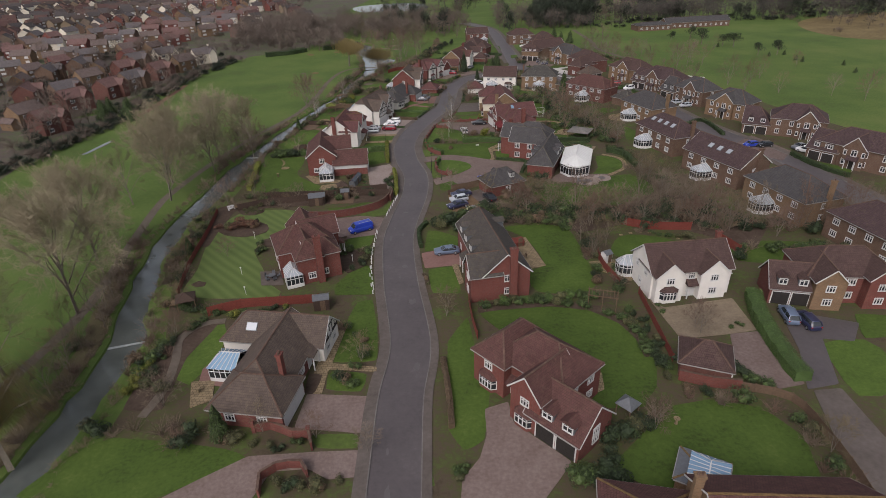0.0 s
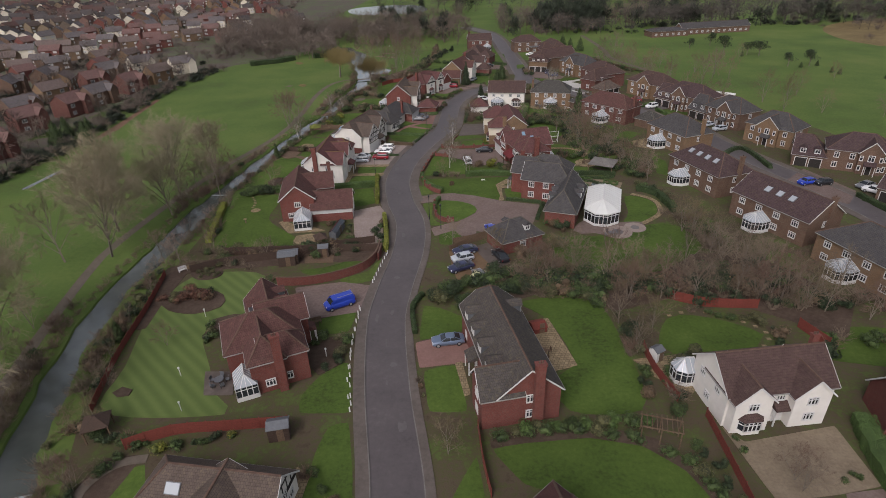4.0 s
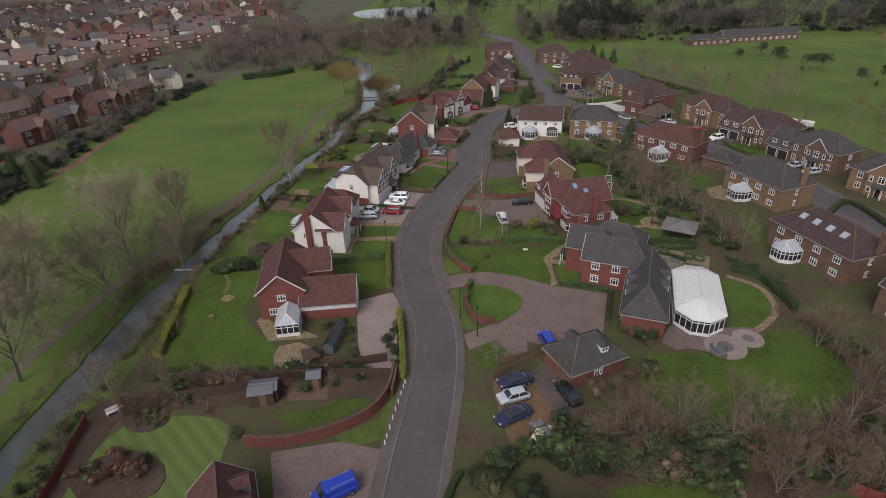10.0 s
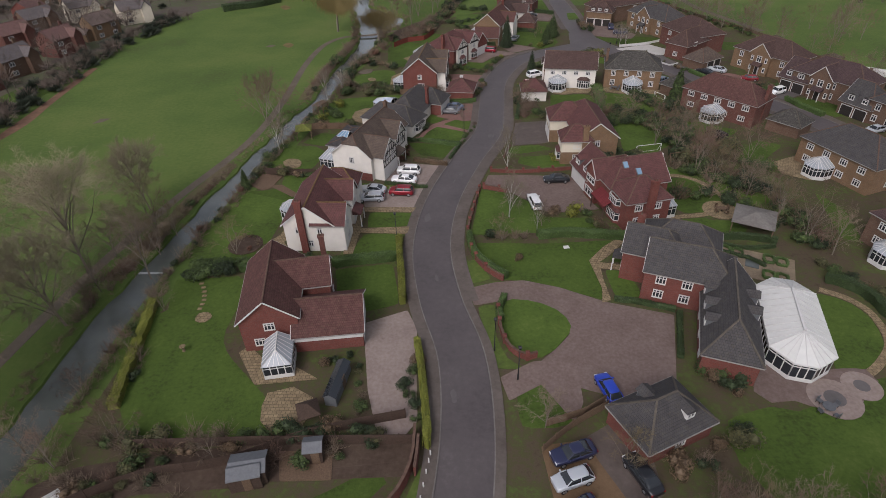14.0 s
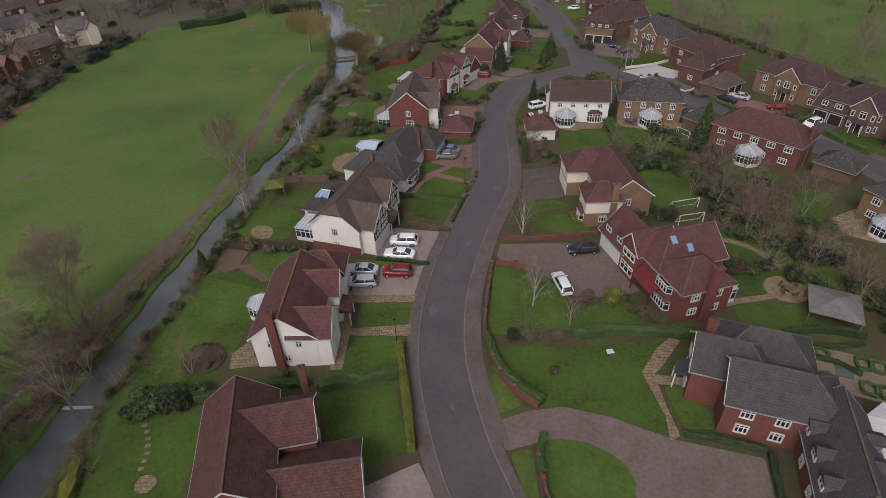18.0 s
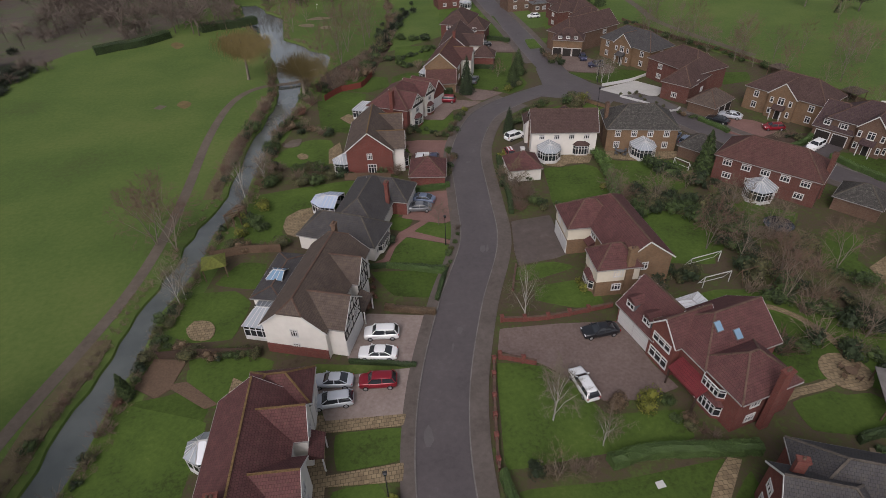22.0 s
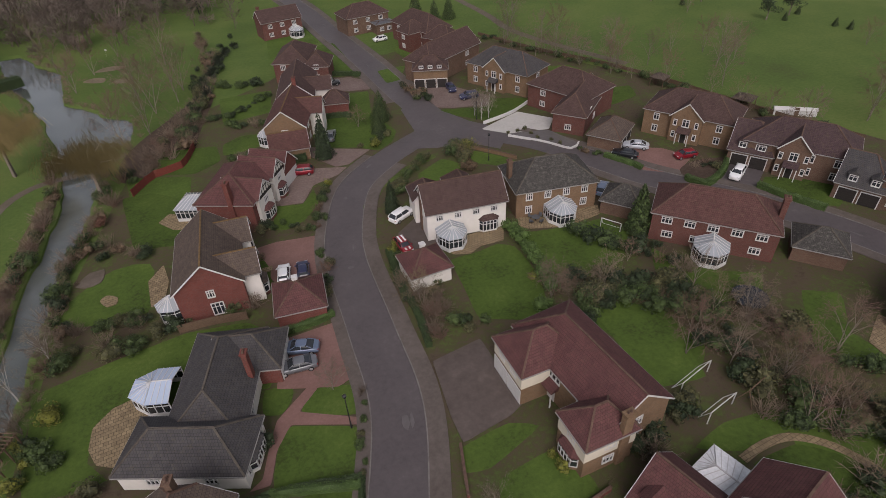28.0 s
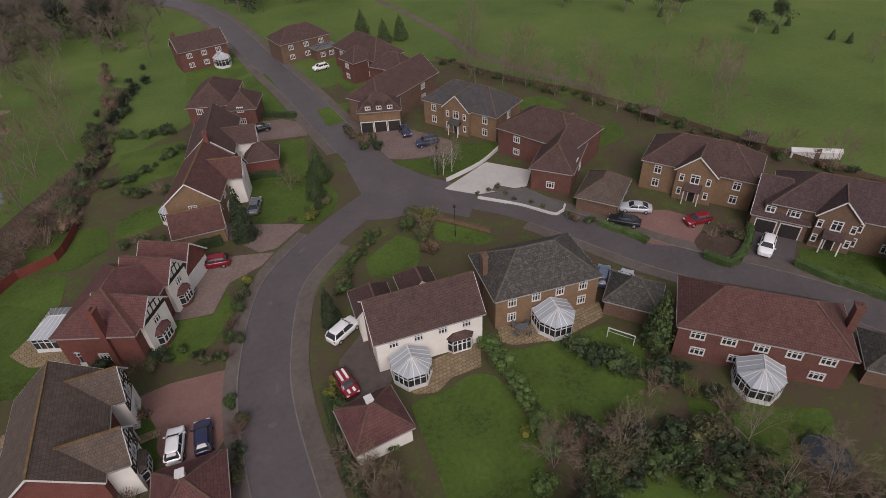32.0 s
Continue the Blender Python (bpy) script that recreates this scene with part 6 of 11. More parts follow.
WILLOW = willow("willow_tree", "yellow-brown weeping willow by the water", 10.0, TWIG_GOLD, 71)
BROAD = conifer_master("broad dark green evergreen tree", 6.5, 2.9, 1, 84)
PINE = thing("pine_tree", "dark spreading pine with a rounded irregular crown", "tree")
pine_trunk, pine_crown, pine_rng = bmesh.new(), bmesh.new(), random.Random(85)
spike(pine_trunk, Vector((0, 0, -0.1)), Vector((0.2, 0, 5.0)), 0.26, 0.12)
PUFFS = [(Vector((pine_rng.gauss(0, 1.7), pine_rng.gauss(0, 1.7), pine_rng.uniform(3.0, 6.6))), pine_rng.uniform(1.2, 2.0)) for _ in range(11)]
for puff, size in PUFFS:
    spike(pine_trunk, Vector((0.1, 0, 2.6)), puff, 0.1, 0.04)


def pine_shape(rr):
    c, k = rr.choice(PUFFS)
    d = Vector((rr.gauss(0, 1), rr.gauss(0, 1), rr.gauss(0.3, 0.8))).normalized()
    return c + Vector((d.x * k, d.y * k, d.z * k * 0.6)) * rr.uniform(0.7, 1.05), d


leaf_cloud(pine_crown, 1300, 0.19, pine_shape, pine_rng)
part("trunk", pine_trunk, BARK, PINE)
part("crown", pine_crown, GREENS[0], PINE)
CONIFERS = [conifer_master("dense dark green conifer", 7.0, 1.8, 0, 81), conifer_master("bright green pyramidal conifer", 5.0, 1.5, 1, 82), conifer_master("small clipped green cypress", 2.2, 0.5, 0, 83)]
USED = {}


def plant(master, x, y, k=1.0):
    """The first of a kind is the master itself; the rest are copies."""
    if master.name not in USED:
        USED[master.name] = 1
        master.matrix_basis = pose(x, y, 0) @ Matrix.Diagonal((k, k, k, 1))
        return master
    c = tree_at(master, x, y, 1.0)
    c.scale = (k, k, k * rng.uniform(0.9, 1.1))
    return c


def bare(x, y, h=9.0):
    return plant(rng.choice(BARE), x, y, h / 9.0)


def great_tree(x, y, h=19.0):
    return plant(GREAT[int(abs(x * 3 + y)) % 3], x, y, h / 19.0)


def low_tree(x, y, h=4.5):
    return plant(rng.choice(BARE_LOW), x, y, h / 5.0)


def birch(x, y, h=8.0):
    return plant(rng.choice(BIRCHES), x, y, h / 8.0)


def belt(pts, gap, width, lo, hi, low=0.3):
    """A loose belt of leafless trees along a line."""
    line = curve_pts(pts, 0.6)
    d = 0.0
    for a, b in zip(line, line[1:]):
        d += (b - a).length
        if d > gap:
            d = 0.0
            x, y = a.x + rng.uniform(-width, width), a.y + rng.uniform(-width, width)
            w, e = bank(BANK_W, y), bank(BANK_E, y)
            if w - 0.8 < x < e + 0.8 and y < 362:
                continue
            (low_tree if rng.random() < low else bare)(x, y, rng.uniform(lo, hi))


# ---- fences, walls and small structures ----


def fence(pts, h=1.7, mat=None, label="close-boarded timber garden fence", step=1.8, name="fence"):
    """Panels between posts."""
    line = curve_pts(pts, step)
    e = thing(name, label, "fence", line[0].x, line[0].y)
    o = Vector((line[0].x, line[0].y, 0))
    for i, p in enumerate(line):
        bm = bmesh.new()
        q = p - o
        block(bm, q.x, q.y, 0, 0.11, 0.11, h + 0.1)
        part("post", bm, mat or FENCE_DARK, e)
    for p, q in zip(line, line[1:]):
        bm = bmesh.new()
        a, b = p - o, q - o
        beam(bm, a + Vector((0, 0, h / 2)), b + Vector((0, 0, h / 2)), 0.04, h - 0.06)
        part("panel", bm, mat or FENCE_DARK, e)
    return e


def garden_wall(pts, h=1.2, mat=None, label="low red brick garden wall with stone coping", step=1.2, piers=0.0):
    line = curve_pts(pts, step)
    o = Vector((line[0].x, line[0].y, 0))
    e = thing("garden_wall", label, "wall", o.x, o.y)
    bm, cp = bmesh.new(), bmesh.new()
    for p, q in zip(line, line[1:]):
        a, b = p - o, q - o
        beam(bm, a + Vector((0, 0, h / 2)), b + Vector((0, 0, h / 2)), 0.22, h)
        beam(cp, a + Vector((0, 0, h + 0.03)), b + Vector((0, 0, h + 0.03)), 0.3, 0.07)
    part("brickwork", bm, mat or RED_BRICK, e)
    part("coping", cp, RIDGE if mat is not TRIM else TRIM, e)
    if piers:
        d = piers
        for p, q in zip(line, line[1:]):
            d += (q - p).length
            if d >= piers:
                d = 0
                bm = bmesh.new()
                block(bm, p.x - o.x, p.y - o.y, 0, 0.42, 0.42, h + 0.35)
                block(bm, p.x - o.x, p.y - o.y, h + 0.35, 0.54, 0.54, 0.12, top=0.6)
                part("pier", bm, mat or RED_BRICK, e)
    return e


def post_line(pts, gap=1.6, h=0.75, mat=None, label="row of short white posts along the verge"):
    line = curve_pts(pts, gap)
    o = line[0]
    e = thing("post_and_rail", label, "fence", o.x, o.y)
    for p in line:
        bm = bmesh.new()
        block(bm, p.x - o.x, p.y - o.y, 0, 0.16, 0.16, h, top=0.8)
        part("post", bm, mat or TRIM, e)


def shed(x, y, ang, L=2.6, W=2.0, h=2.0, wall=None, roof=None, label="small dark garden shed with pale felt roof", name="garden_shed"):
    e = thing(name, label, "shed", x, y, rz=ang)
    bm = wing_walls(L, W, h, h + 0.5, "g", "g", inset=0.12)
    part("wall", bm, wall or FENCE_DARK, e)
    bm, _ = wing_roof(L, W, h, h + 0.5, "g", "g", 0.06)
    part("roof", bm, roof or LEAD, e)
    bm = bmesh.new()
    block(bm, 0.2, -W / 2 + 0.1, 0.05, 0.8, 0.06, 1.75)
    part("door", bm, OAK, e)


def gazebo(x, y, ang, w=3.2, h=2.2, roof=None, label="open timber gazebo with hipped roof"):
    e = thing("gazebo", label, "gazebo", x, y, rz=ang)
    for sx in (-1, 1):
        for sy in (-1, 1):
            bm = bmesh.new()
            block(bm, sx * (w / 2 - 0.2), sy * (w / 2 - 0.2), 0, 0.14, 0.14, h)
            part("post", bm, OAK, e)
    bm, _ = wing_roof(w, w, h, h + 0.9, "h", "h", 0.08)
    part("roof", bm, roof or OAK, e)


def lamp_post(x, y, h=5.0):
    e = thing("street_lamp", "black iron street lamp post with lantern", "street lamp", x, y, group="street lamps")
    bm = bmesh.new()
    tube(bm, (0, 0, 0), (0, 0, 1.0), 0.11, 0.09, 8)
    tube(bm, (0, 0, 1.0), (0, 0, h), 0.06, 0.045, 8)
    part("pole", bm, IRON, e)
    bm = bmesh.new()
    block(bm, 0, 0, h, 0.22, 0.22, 0.34, top=1.4)
    part("lantern", bm, GLASS, e)
    bm = bmesh.new()
    block(bm, 0, 0, h + 0.34, 0.42, 0.42, 0.16, top=0.3)
    part("cap", bm, IRON, e)


# ---- vehicles ----
TYRE = plain("black_tyre_rubber", (0.015, 0.015, 0.016), 0.9)
RIM = plain("silver_wheel_rim", (0.4, 0.4, 0.41), 0.35, 0.7)
LENS = plain("clear_headlamp_lens", (0.55, 0.57, 0.6), 0.15)
TAIL = plain("red_tail_lamp", (0.25, 0.012, 0.012), 0.25)


def paint(name, c):
    m, n, l, b = shader(name, 0.28, 0.15)
    b.inputs["Base Color"].default_value = (*c, 1)
    b.inputs["Coat Weight"].default_value = 0.5
    return m


PAINTS = {"cream": paint("cream_car_paint", (0.55, 0.52, 0.30)), "white": paint("white_car_paint", (0.68, 0.68, 0.68)), "silver": paint("silver_car_paint", (0.36, 0.38, 0.41)), "grey": paint("grey_car_paint", (0.12, 0.125, 0.135)), "black": paint("black_car_paint", (0.014, 0.015, 0.018)), "red": paint("red_car_paint", (0.17, 0.008, 0.016)), "blue": paint("blue_car_paint", (0.018, 0.045, 0.34)), "navy": paint("navy_car_paint", (0.022, 0.025, 0.06)), "striped": paint("crimson_car_paint", (0.20, 0.012, 0.02)), "bluegrey": paint("blue_grey_car_paint", (0.10, 0.13, 0.19))}
# length, width, height, bonnet end, roof start, roof end, boot end (shares of the length), bonnet height, waist
BODIES = {"saloon": (4.7, 1.84, 1.44, 0.24, 0.42, 0.70, 0.90, 0.66, 0.64), "hatch": (4.1, 1.76, 1.47, 0.20, 0.38, 0.84, 0.97, 0.67, 0.64), "estate": (4.7, 1.82, 1.48, 0.22, 0.40, 0.90, 0.98, 0.66, 0.63), "suv": (4.4, 1.86, 1.66, 0.21, 0.36, 0.88, 0.97, 0.66, 0.62), "van": (4.9, 1.92, 1.96, 0.14, 0.28, 0.95, 0.99, 0.60, 0.60)}


def car_master(kind, colour):
    L, W, H, bon, rs, re, be, bh, waist = BODIES[kind]
    words = {"saloon": "saloon car", "hatch": "hatchback car", "estate": "estate car", "suv": "sport utility car", "van": "panel van"}[kind]
    e = thing("van" if kind == "van" else "car", f"{'red and white striped' if colour == 'striped' else colour} {words} parked on a paved driveway", "van" if kind == "van" else "car", group="parked vehicles")
    X = lambda f: L / 2 - f * L
    lo, hb, hw = 0.22, H * bh, H * waist
    body = bmesh.new()
    prof = [(0.0, lo + 0.16, hb * 0.70, 0.66), (0.012, lo + 0.08, hb * 0.80, 0.80), (0.045, lo, hb * 0.90, 0.92), (0.12, lo, hb * 0.97, 0.985), (bon, lo, hb + 0.01, 1.0), (0.42, lo, hw + 0.02, 1.0), (0.62, lo, hw + 0.04, 1.0), (0.82, lo, hw + 0.07, 0.99), (be - 0.03, lo, hw + 0.07, 0.95), (0.975, lo + 0.04, hw * 0.98, 0.88), (0.992, lo + 0.1, hw * 0.9, 0.8), (1.0, lo + 0.18, hw * 0.8, 0.7)]
    rows = []
    for f, z0, z1, k in prof:
        y, d = W / 2 * k, z1 - z0
        half = [(y * 0.88, z0), (y * 0.97, z0 + d * 0.18), (y, z0 + d * 0.5), (y * 0.985, z1 - d * 0.2), (y * 0.93, z1 - d * 0.06), (y * 0.8, z1 - 0.005), (y * 0.4, z1 + 0.02)]
        rows.append([body.verts.new((X(f), -p, q)) for p, q in half] + [body.verts.new((X(f), p, q)) for p, q in reversed(half)])
    for a, b in zip(rows, rows[1:]):
        for k in range(14):
            body.faces.new((a[k], b[k], b[(k + 1) % 14], a[(k + 1) % 14]))
    body.faces.new(rows[0])
    body.faces.new(rows[-1][::-1])
    bmesh.ops.recalc_face_normals(body, faces=body.faces[:])
    part("body", body, PAINTS[colour], e, smooth=True)
    y0, y1 = W / 2 * 0.9, W / 2 * 0.68
    if kind == "van":
        y1 = W / 2 * 0.86

    def ring(bm, x0, x1, y, z, c):
        return [bm.verts.new((p, q, z)) for p, q in ((x0, y - c), (x0 - c * 0.6, y), (x1 + c * 0.6, y), (x1, y - c), (x1, -y + c), (x1 + c * 0.6, -y), (x0 - c * 0.6, -y), (x0, -y + c))]

    def loft(bm, rings):
        for a, b in zip(rings, rings[1:]):
            for k in range(8):
                bm.faces.new((a[k], a[(k + 1) % 8], b[(k + 1) % 8], b[k]))
        bm.faces.new(rings[0][::-1])
        bm.faces.new(rings[-1])
        bmesh.ops.recalc_face_normals(bm, faces=bm.faces[:])

    cab, rf = bmesh.new(), bmesh.new()
    mid = (hw + H) / 2
    loft(cab, [ring(cab, X(bon + 0.01), X(be + 0.01), y0, hw - 0.05, 0.2), ring(cab, X(bon + (rs - bon) * 0.55), X(be - (be - re) * 0.45), (y0 * 1.05 + y1) / 2, mid, 0.22), ring(cab, X(rs), X(re), y1, H - 0.06, 0.24)])
    part("cabin", cab, PAINTS[colour] if kind == "van" else GLASS, e, "" if kind == "van" else "dark glazed cabin")
    loft(rf, [ring(rf, X(rs) + 0.03, X(re) - 0.03, y1 + 0.03, H - 0.09, 0.24), ring(rf, X(rs) - 0.03, X(re) + 0.03, y1 - 0.03, H - 0.025, 0.22), ring(rf, X(rs) - 0.3, X(re) + 0.3, y1 - 0.26, H, 0.2)])
    part("roof", rf, PAINTS[colour], e, smooth=True)
    for s in (-1, 1):
        for f0, f1 in ((bon, rs), (be, re)):
            bm = bmesh.new()
            beam(bm, (X(f0), s * y0, hw), (X(f1), s * y1, H - 0.05), 0.07, 0.07)
            part("pillar", bm, PAINTS[colour], e)
        bm = bmesh.new()
        beam(bm, (X((rs + re) / 2), s * y0, hw), (X((rs + re) / 2), s * y1, H - 0.05), 0.09, 0.05)
        part("pillar", bm, PAINTS[colour], e)
        bm = bmesh.new()
        block(bm, X(0.02), s * W * 0.34, hb * 0.7, 0.1, 0.36, 0.14)
        part("headlight", bm, LENS, e)
        bm = bmesh.new()
        block(bm, X(0.985), s * W * 0.36, hw * 0.72, 0.1, 0.26, 0.18)
        part("tail_light", bm, TAIL, e)
        bm = bmesh.new()
        block(bm, X(bon + 0.08), s * (W / 2 + 0.08), hw, 0.14, 0.2, 0.13)
        part("wing_mirror", bm, PAINTS[colour], e)
        for f in (0.18, 0.81):
            bm = bmesh.new()
            tube(bm, (X(f), s * (W / 2 - 0.2), 0.33), (X(f), s * (W / 2 + 0.01), 0.33), 0.33, 0.33, 14)
            wl = part("wheel", bm, TYRE, e)
            bm = bmesh.new()
            tube(bm, (X(f), s * (W / 2), 0.33), (X(f), s * (W / 2 + 0.025), 0.33), 0.22, 0.19, 12)
            part("rim", bm, RIM, wl)
    if colour == "striped":
        for s in (-1, 1):
            for f0, f1, z in ((0.05, bon, hb + 0.012), (rs + 0.05, re - 0.03, H + 0.012)):
                bm = bmesh.new()
                block(bm, (X(f0) + X(f1)) / 2, s * 0.3, z - 0.03, abs(X(f0) - X(f1)), 0.26, 0.04)
                part("stripe", bm, PAINTS["white"], e, "broad white stripe")
    if kind == "van":
        bm = bmesh.new()
        hexa(bm, [(X(bon) - 0.02, -y0 * 0.95, hw + 0.05), (X(bon) - 0.08, -y0 * 0.95, hw + 0.05), (X(bon) - 0.08, y0 * 0.95, hw + 0.05), (X(bon) - 0.02, y0 * 0.95, hw + 0.05), (X(rs) + 0.05, -y1 * 0.9, H - 0.12), (X(rs), -y1 * 0.9, H - 0.12), (X(rs), y1 * 0.9, H - 0.12), (X(rs) + 0.05, y1 * 0.9, H - 0.12)])
        part("windscreen", bm, GLASS, e)
        for s in (-1, 1):
            bm = bmesh.new()
            hexa(bm, [(X(rs - 0.04), s * (y0 + 0.0), hw + 0.08), (X(rs + 0.14), s * (y0), hw + 0.08), (X(rs + 0.14), s * (y0 - 0.03), hw + 0.08), (X(rs - 0.04), s * (y0 - 0.03), hw + 0.08), (X(rs), s * (y1 + 0.03), H - 0.35), (X(rs + 0.14), s * (y1 + 0.03), H - 0.35), (X(rs + 0.14), s * y1, H - 0.35), (X(rs), s * y1, H - 0.35)])
            bmesh.ops.recalc_face_normals(bm, faces=bm.faces[:])
            part("side_window", bm, GLASS, e)
            bm = bmesh.new()
            beam(bm, (X(0.4), s * 0.6, H + 0.06), (X(0.92), s * 0.6, H + 0.06), 0.06, 0.06)
            part("roof_rail", bm, RIM, e)
    return e


CARS = {}


def car(kind, colour, x, y, ang, z=0.05):
    """ang: where its front looks."""
    if (kind, colour) not in CARS:
        CARS[kind, colour] = car_master(kind, colour)
        CARS[kind, colour].matrix_basis = pose(x, y, z, 0, 0, ang)
        return CARS[kind, colour]
    return copy_thing(CARS[kind, colour], pose(x, y, z, 0, 0, ang))

# ---- gardens, drives and planting ----
slab("garden_ground", [(-40, 10), (-41, 66), (-46.5, 82), (-48.5, 105), (-47.5, 130), (-45.5, 147), (-41.5, 175), (-35.5, 202), (-30.5, 235), (-25, 255), (-19, 275), (-4, 290), (12, 300), (22, 310), (44, 302), (66, 310), (73, 300), (83.5, 268), (91.5, 250), (99, 225), (106, 200), (111, 175), (119, 150), (124, 100), (124, 10)], SOIL, "dark soil and leaf litter between the gardens", "ground", 0.012, 0.1)

# plot of the chalet bungalow and the drive beside it
slab("lawn", [(-46.4, 40.2), (-42.8, 46.6), (-39.7, 48.1), (-32.6, 47.2), (-25.6, 45.8), (-22.7, 44.6), (-27.8, 41.3), (-30.7, 39.5)], LAWN, "broad green lawn beside a brown drive", "lawn", 0.034, 0.12, 0)
slab("driveway", [(-31.0, 39.0), (-27.3, 41.6), (-22.7, 44.6), (-15.1, 44.9), (-10.0, 44.9), (-9.6, 41.3), (-13.2, 41.1), (-15.6, 42.6), (-19.6, 42.4), (-20.9, 38.6)], BLOCK, "brown block paved driveway curving from the road", "driveway", 0.073, 0.12, 0)
slab("lawn", [(-37.3, 69.3), (-33.7, 70.2), (-32.2, 65.2), (-32.8, 60.3), (-34.0, 56.8), (-37.3, 58.5), (-38.8, 63.7)], LAWN, "curved garden lawn behind the bungalow", "lawn", 0.042, 0.12, 2)
slab("driveway", [(-18.0, 54.3), (-10.1, 53.5), (-10.1, 47.4), (-18.4, 48.6)], BLOCK, "dark brown paved forecourt by the garage", "driveway", 0.081, 0.12, 0)
slab("patio", [(-16.4, 69.1), (-15.3, 68.3), (-16.5, 60.6), (-17.2, 55.1), (-18.0, 55.1), (-17.6, 61.3)], SLAB, "pale stone path along the bungalow front", "patio", 0.120, 0.12, 0)
slab("lawn", [(-14.0, 75.0), (-11.6, 75.7), (-10.1, 67.3), (-9.5, 60.3), (-15.7, 60.3), (-15.2, 65.6), (-14.8, 71.2)], LAWN, "front lawn strip beside the footway", "lawn", 0.054, 0.12, 0)
slab("lawn", [(-15.6, 58.8), (-10.5, 57.8), (-11.0, 54.3), (-15.9, 55.0)], LAWN, "small front lawn by the path", "lawn", 0.058, 0.12, 0)
slab("lawn", [(-16.3, 47.5), (-10.6, 47.4), (-10.4, 45.2), (-15.2, 45.4)], VERGE, "grass strip by the brick gate wall", "lawn", 0.030, 0.12, 0)
slab("patio", [(-33.3, 59.8), (-32.4, 61.5), (-29.0, 58.7), (-29.0, 56.2), (-32.8, 56.9)], BLOCK_RED, "red paved terrace beside the conservatory", "patio", 0.104, 0.12, 0)
garden_wall([(-23.0, 48.2), (-21.1, 48.6), (-18.1, 47.1), (-16.3, 47.1), (-15.6, 45.1)], 1.3, piers=6)
garden_wall([(-20.0, 39.1), (-20.4, 41.4), (-19.0, 42.6), (-16.3, 42.8), (-15.4, 41.5)], 1.2)
planting([(-43.7, 48.7), (-40.4, 49.5), (-36.0, 48.8), (-31.0, 48.1), (-26.1, 47.5)], 1.6, 1.6, 1.4, 0.5)
planting([(-27.5, 47.6), (-23.1, 46.1), (-19.1, 45.5), (-16.5, 45.8)], 1.4, 0.6, 1.0, 0.8)
plant(CONIFERS[1], *(-26.7, 47.5), 1.0)
planting([(-19.9, 41.3), (-16.5, 39.8), (-14.1, 39.5), (-11.8, 39.9), (-10.7, 41.0)], 1.3, 0.8, 1.1, 0.9)
planting([(-36.3, 56.1), (-40.1, 56.2), (-44.3, 62.1), (-45.1, 70.0), (-44.5, 76.1), (-39.6, 75.0), (-34.2, 72.3)], 1.4, 1.2, 1.1, 0.65)
planting([(-15.8, 67.0), (-13.9, 68.9), (-11.7, 60.4), (-14.4, 57.6), (-11.1, 54.8)], 1.6, 0.8, 0.9, 0.8)
ribbon("path", curve_pts([(-37.7, 51.2), (-37.0, 56.1), (-37.8, 61.8), (-39.1, 66.9), (-37.0, 70.3), (-33.8, 71.1)], 0.8), 0.6, -0.6, 0.09, DIRT, "narrow curving garden path", "path")
fence([(-36.9, 72.5), (-32.2, 74.5), (-26.0, 74.9), (-18.8, 75.3)], 1.7, FENCE_RED, "red-stained timber garden fence")
shed(*(-19.4, 73.8), 10)
gazebo(*(-41.1, 75.1), 20, 3.0, 2.0, FENCE_DARK, "dark hexagonal summer house")
low_tree(-11.7, 60.4, 4.5)
low_tree(-15.5, 47.0, 4)
low_tree(-35.7, 53.0, 5)
low_tree(-9.3, 44.7, 4)
low_tree(-22.0, 48.2, 4.5)
low_tree(-39.9, 67.0, 5)

# plot with the blue van
slab("lawn", [(-42.6, 78.6), (-44.1, 87.3), (-46.0, 100.2), (-43.7, 110.7), (-35.4, 112.3), (-30.8, 110.5), (-30.1, 106.5), (-30.4, 100.1), (-35.5, 96.6), (-35.7, 93.6), (-32.3, 86.9), (-29.5, 81.2), (-27.2, 77.6)], STRIPED, "striped green lawn sloping to the river fence", "lawn", 0.038, 0.12, 2)
slab("flower_bed", [(-46.3, 103.9), (-44.3, 106.1), (-40.4, 107.0), (-36.1, 104.7), (-35.4, 101.3), (-39.0, 99.5), (-43.6, 100.7)], LITTER, "oval planting bed set in the lawn", "flower bed", 0.147, 0.12, 1.5)
slab("flower_bed", [(-43.2, 82.0), (-42.4, 83.1), (-40.8, 82.5), (-40.8, 81.4), (-42.2, 81.2)], LITTER, "small round bed in the lawn", "flower bed", 0.151, 0.12, 1)
slab("driveway", [(-24.6, 106.2), (-16.8, 107.5), (-10.8, 105.8), (-12.0, 99.2), (-13.5, 98.4), (-19.7, 97.0), (-22.2, 98.5)], BLOCK, "brown paved drive with a parked van", "driveway", 0.085, 0.12, 0)
slab("lawn", [(-19.1, 97.0), (-13.3, 98.7), (-13.8, 93.5), (-18.0, 92.9)], LAWN, "front lawn behind short white posts", "lawn", 0.054, 0.12, 0)
slab("lawn", [(-18.1, 77.3), (-18.3, 80.4), (-16.7, 83.8), (-13.7, 86.6), (-12.7, 86.1), (-11.6, 77.0)], LAWN, "lower front lawn behind short white posts", "lawn", 0.058, 0.12, 0)
slab("flower_bed", [(-19.5, 91.8), (-14.2, 92.7), (-13.7, 86.6), (-16.8, 84.0), (-19.1, 87.3)], LITTER, "shrub border in front of the brick house", "flower bed", 0.135, 0.12, 0)
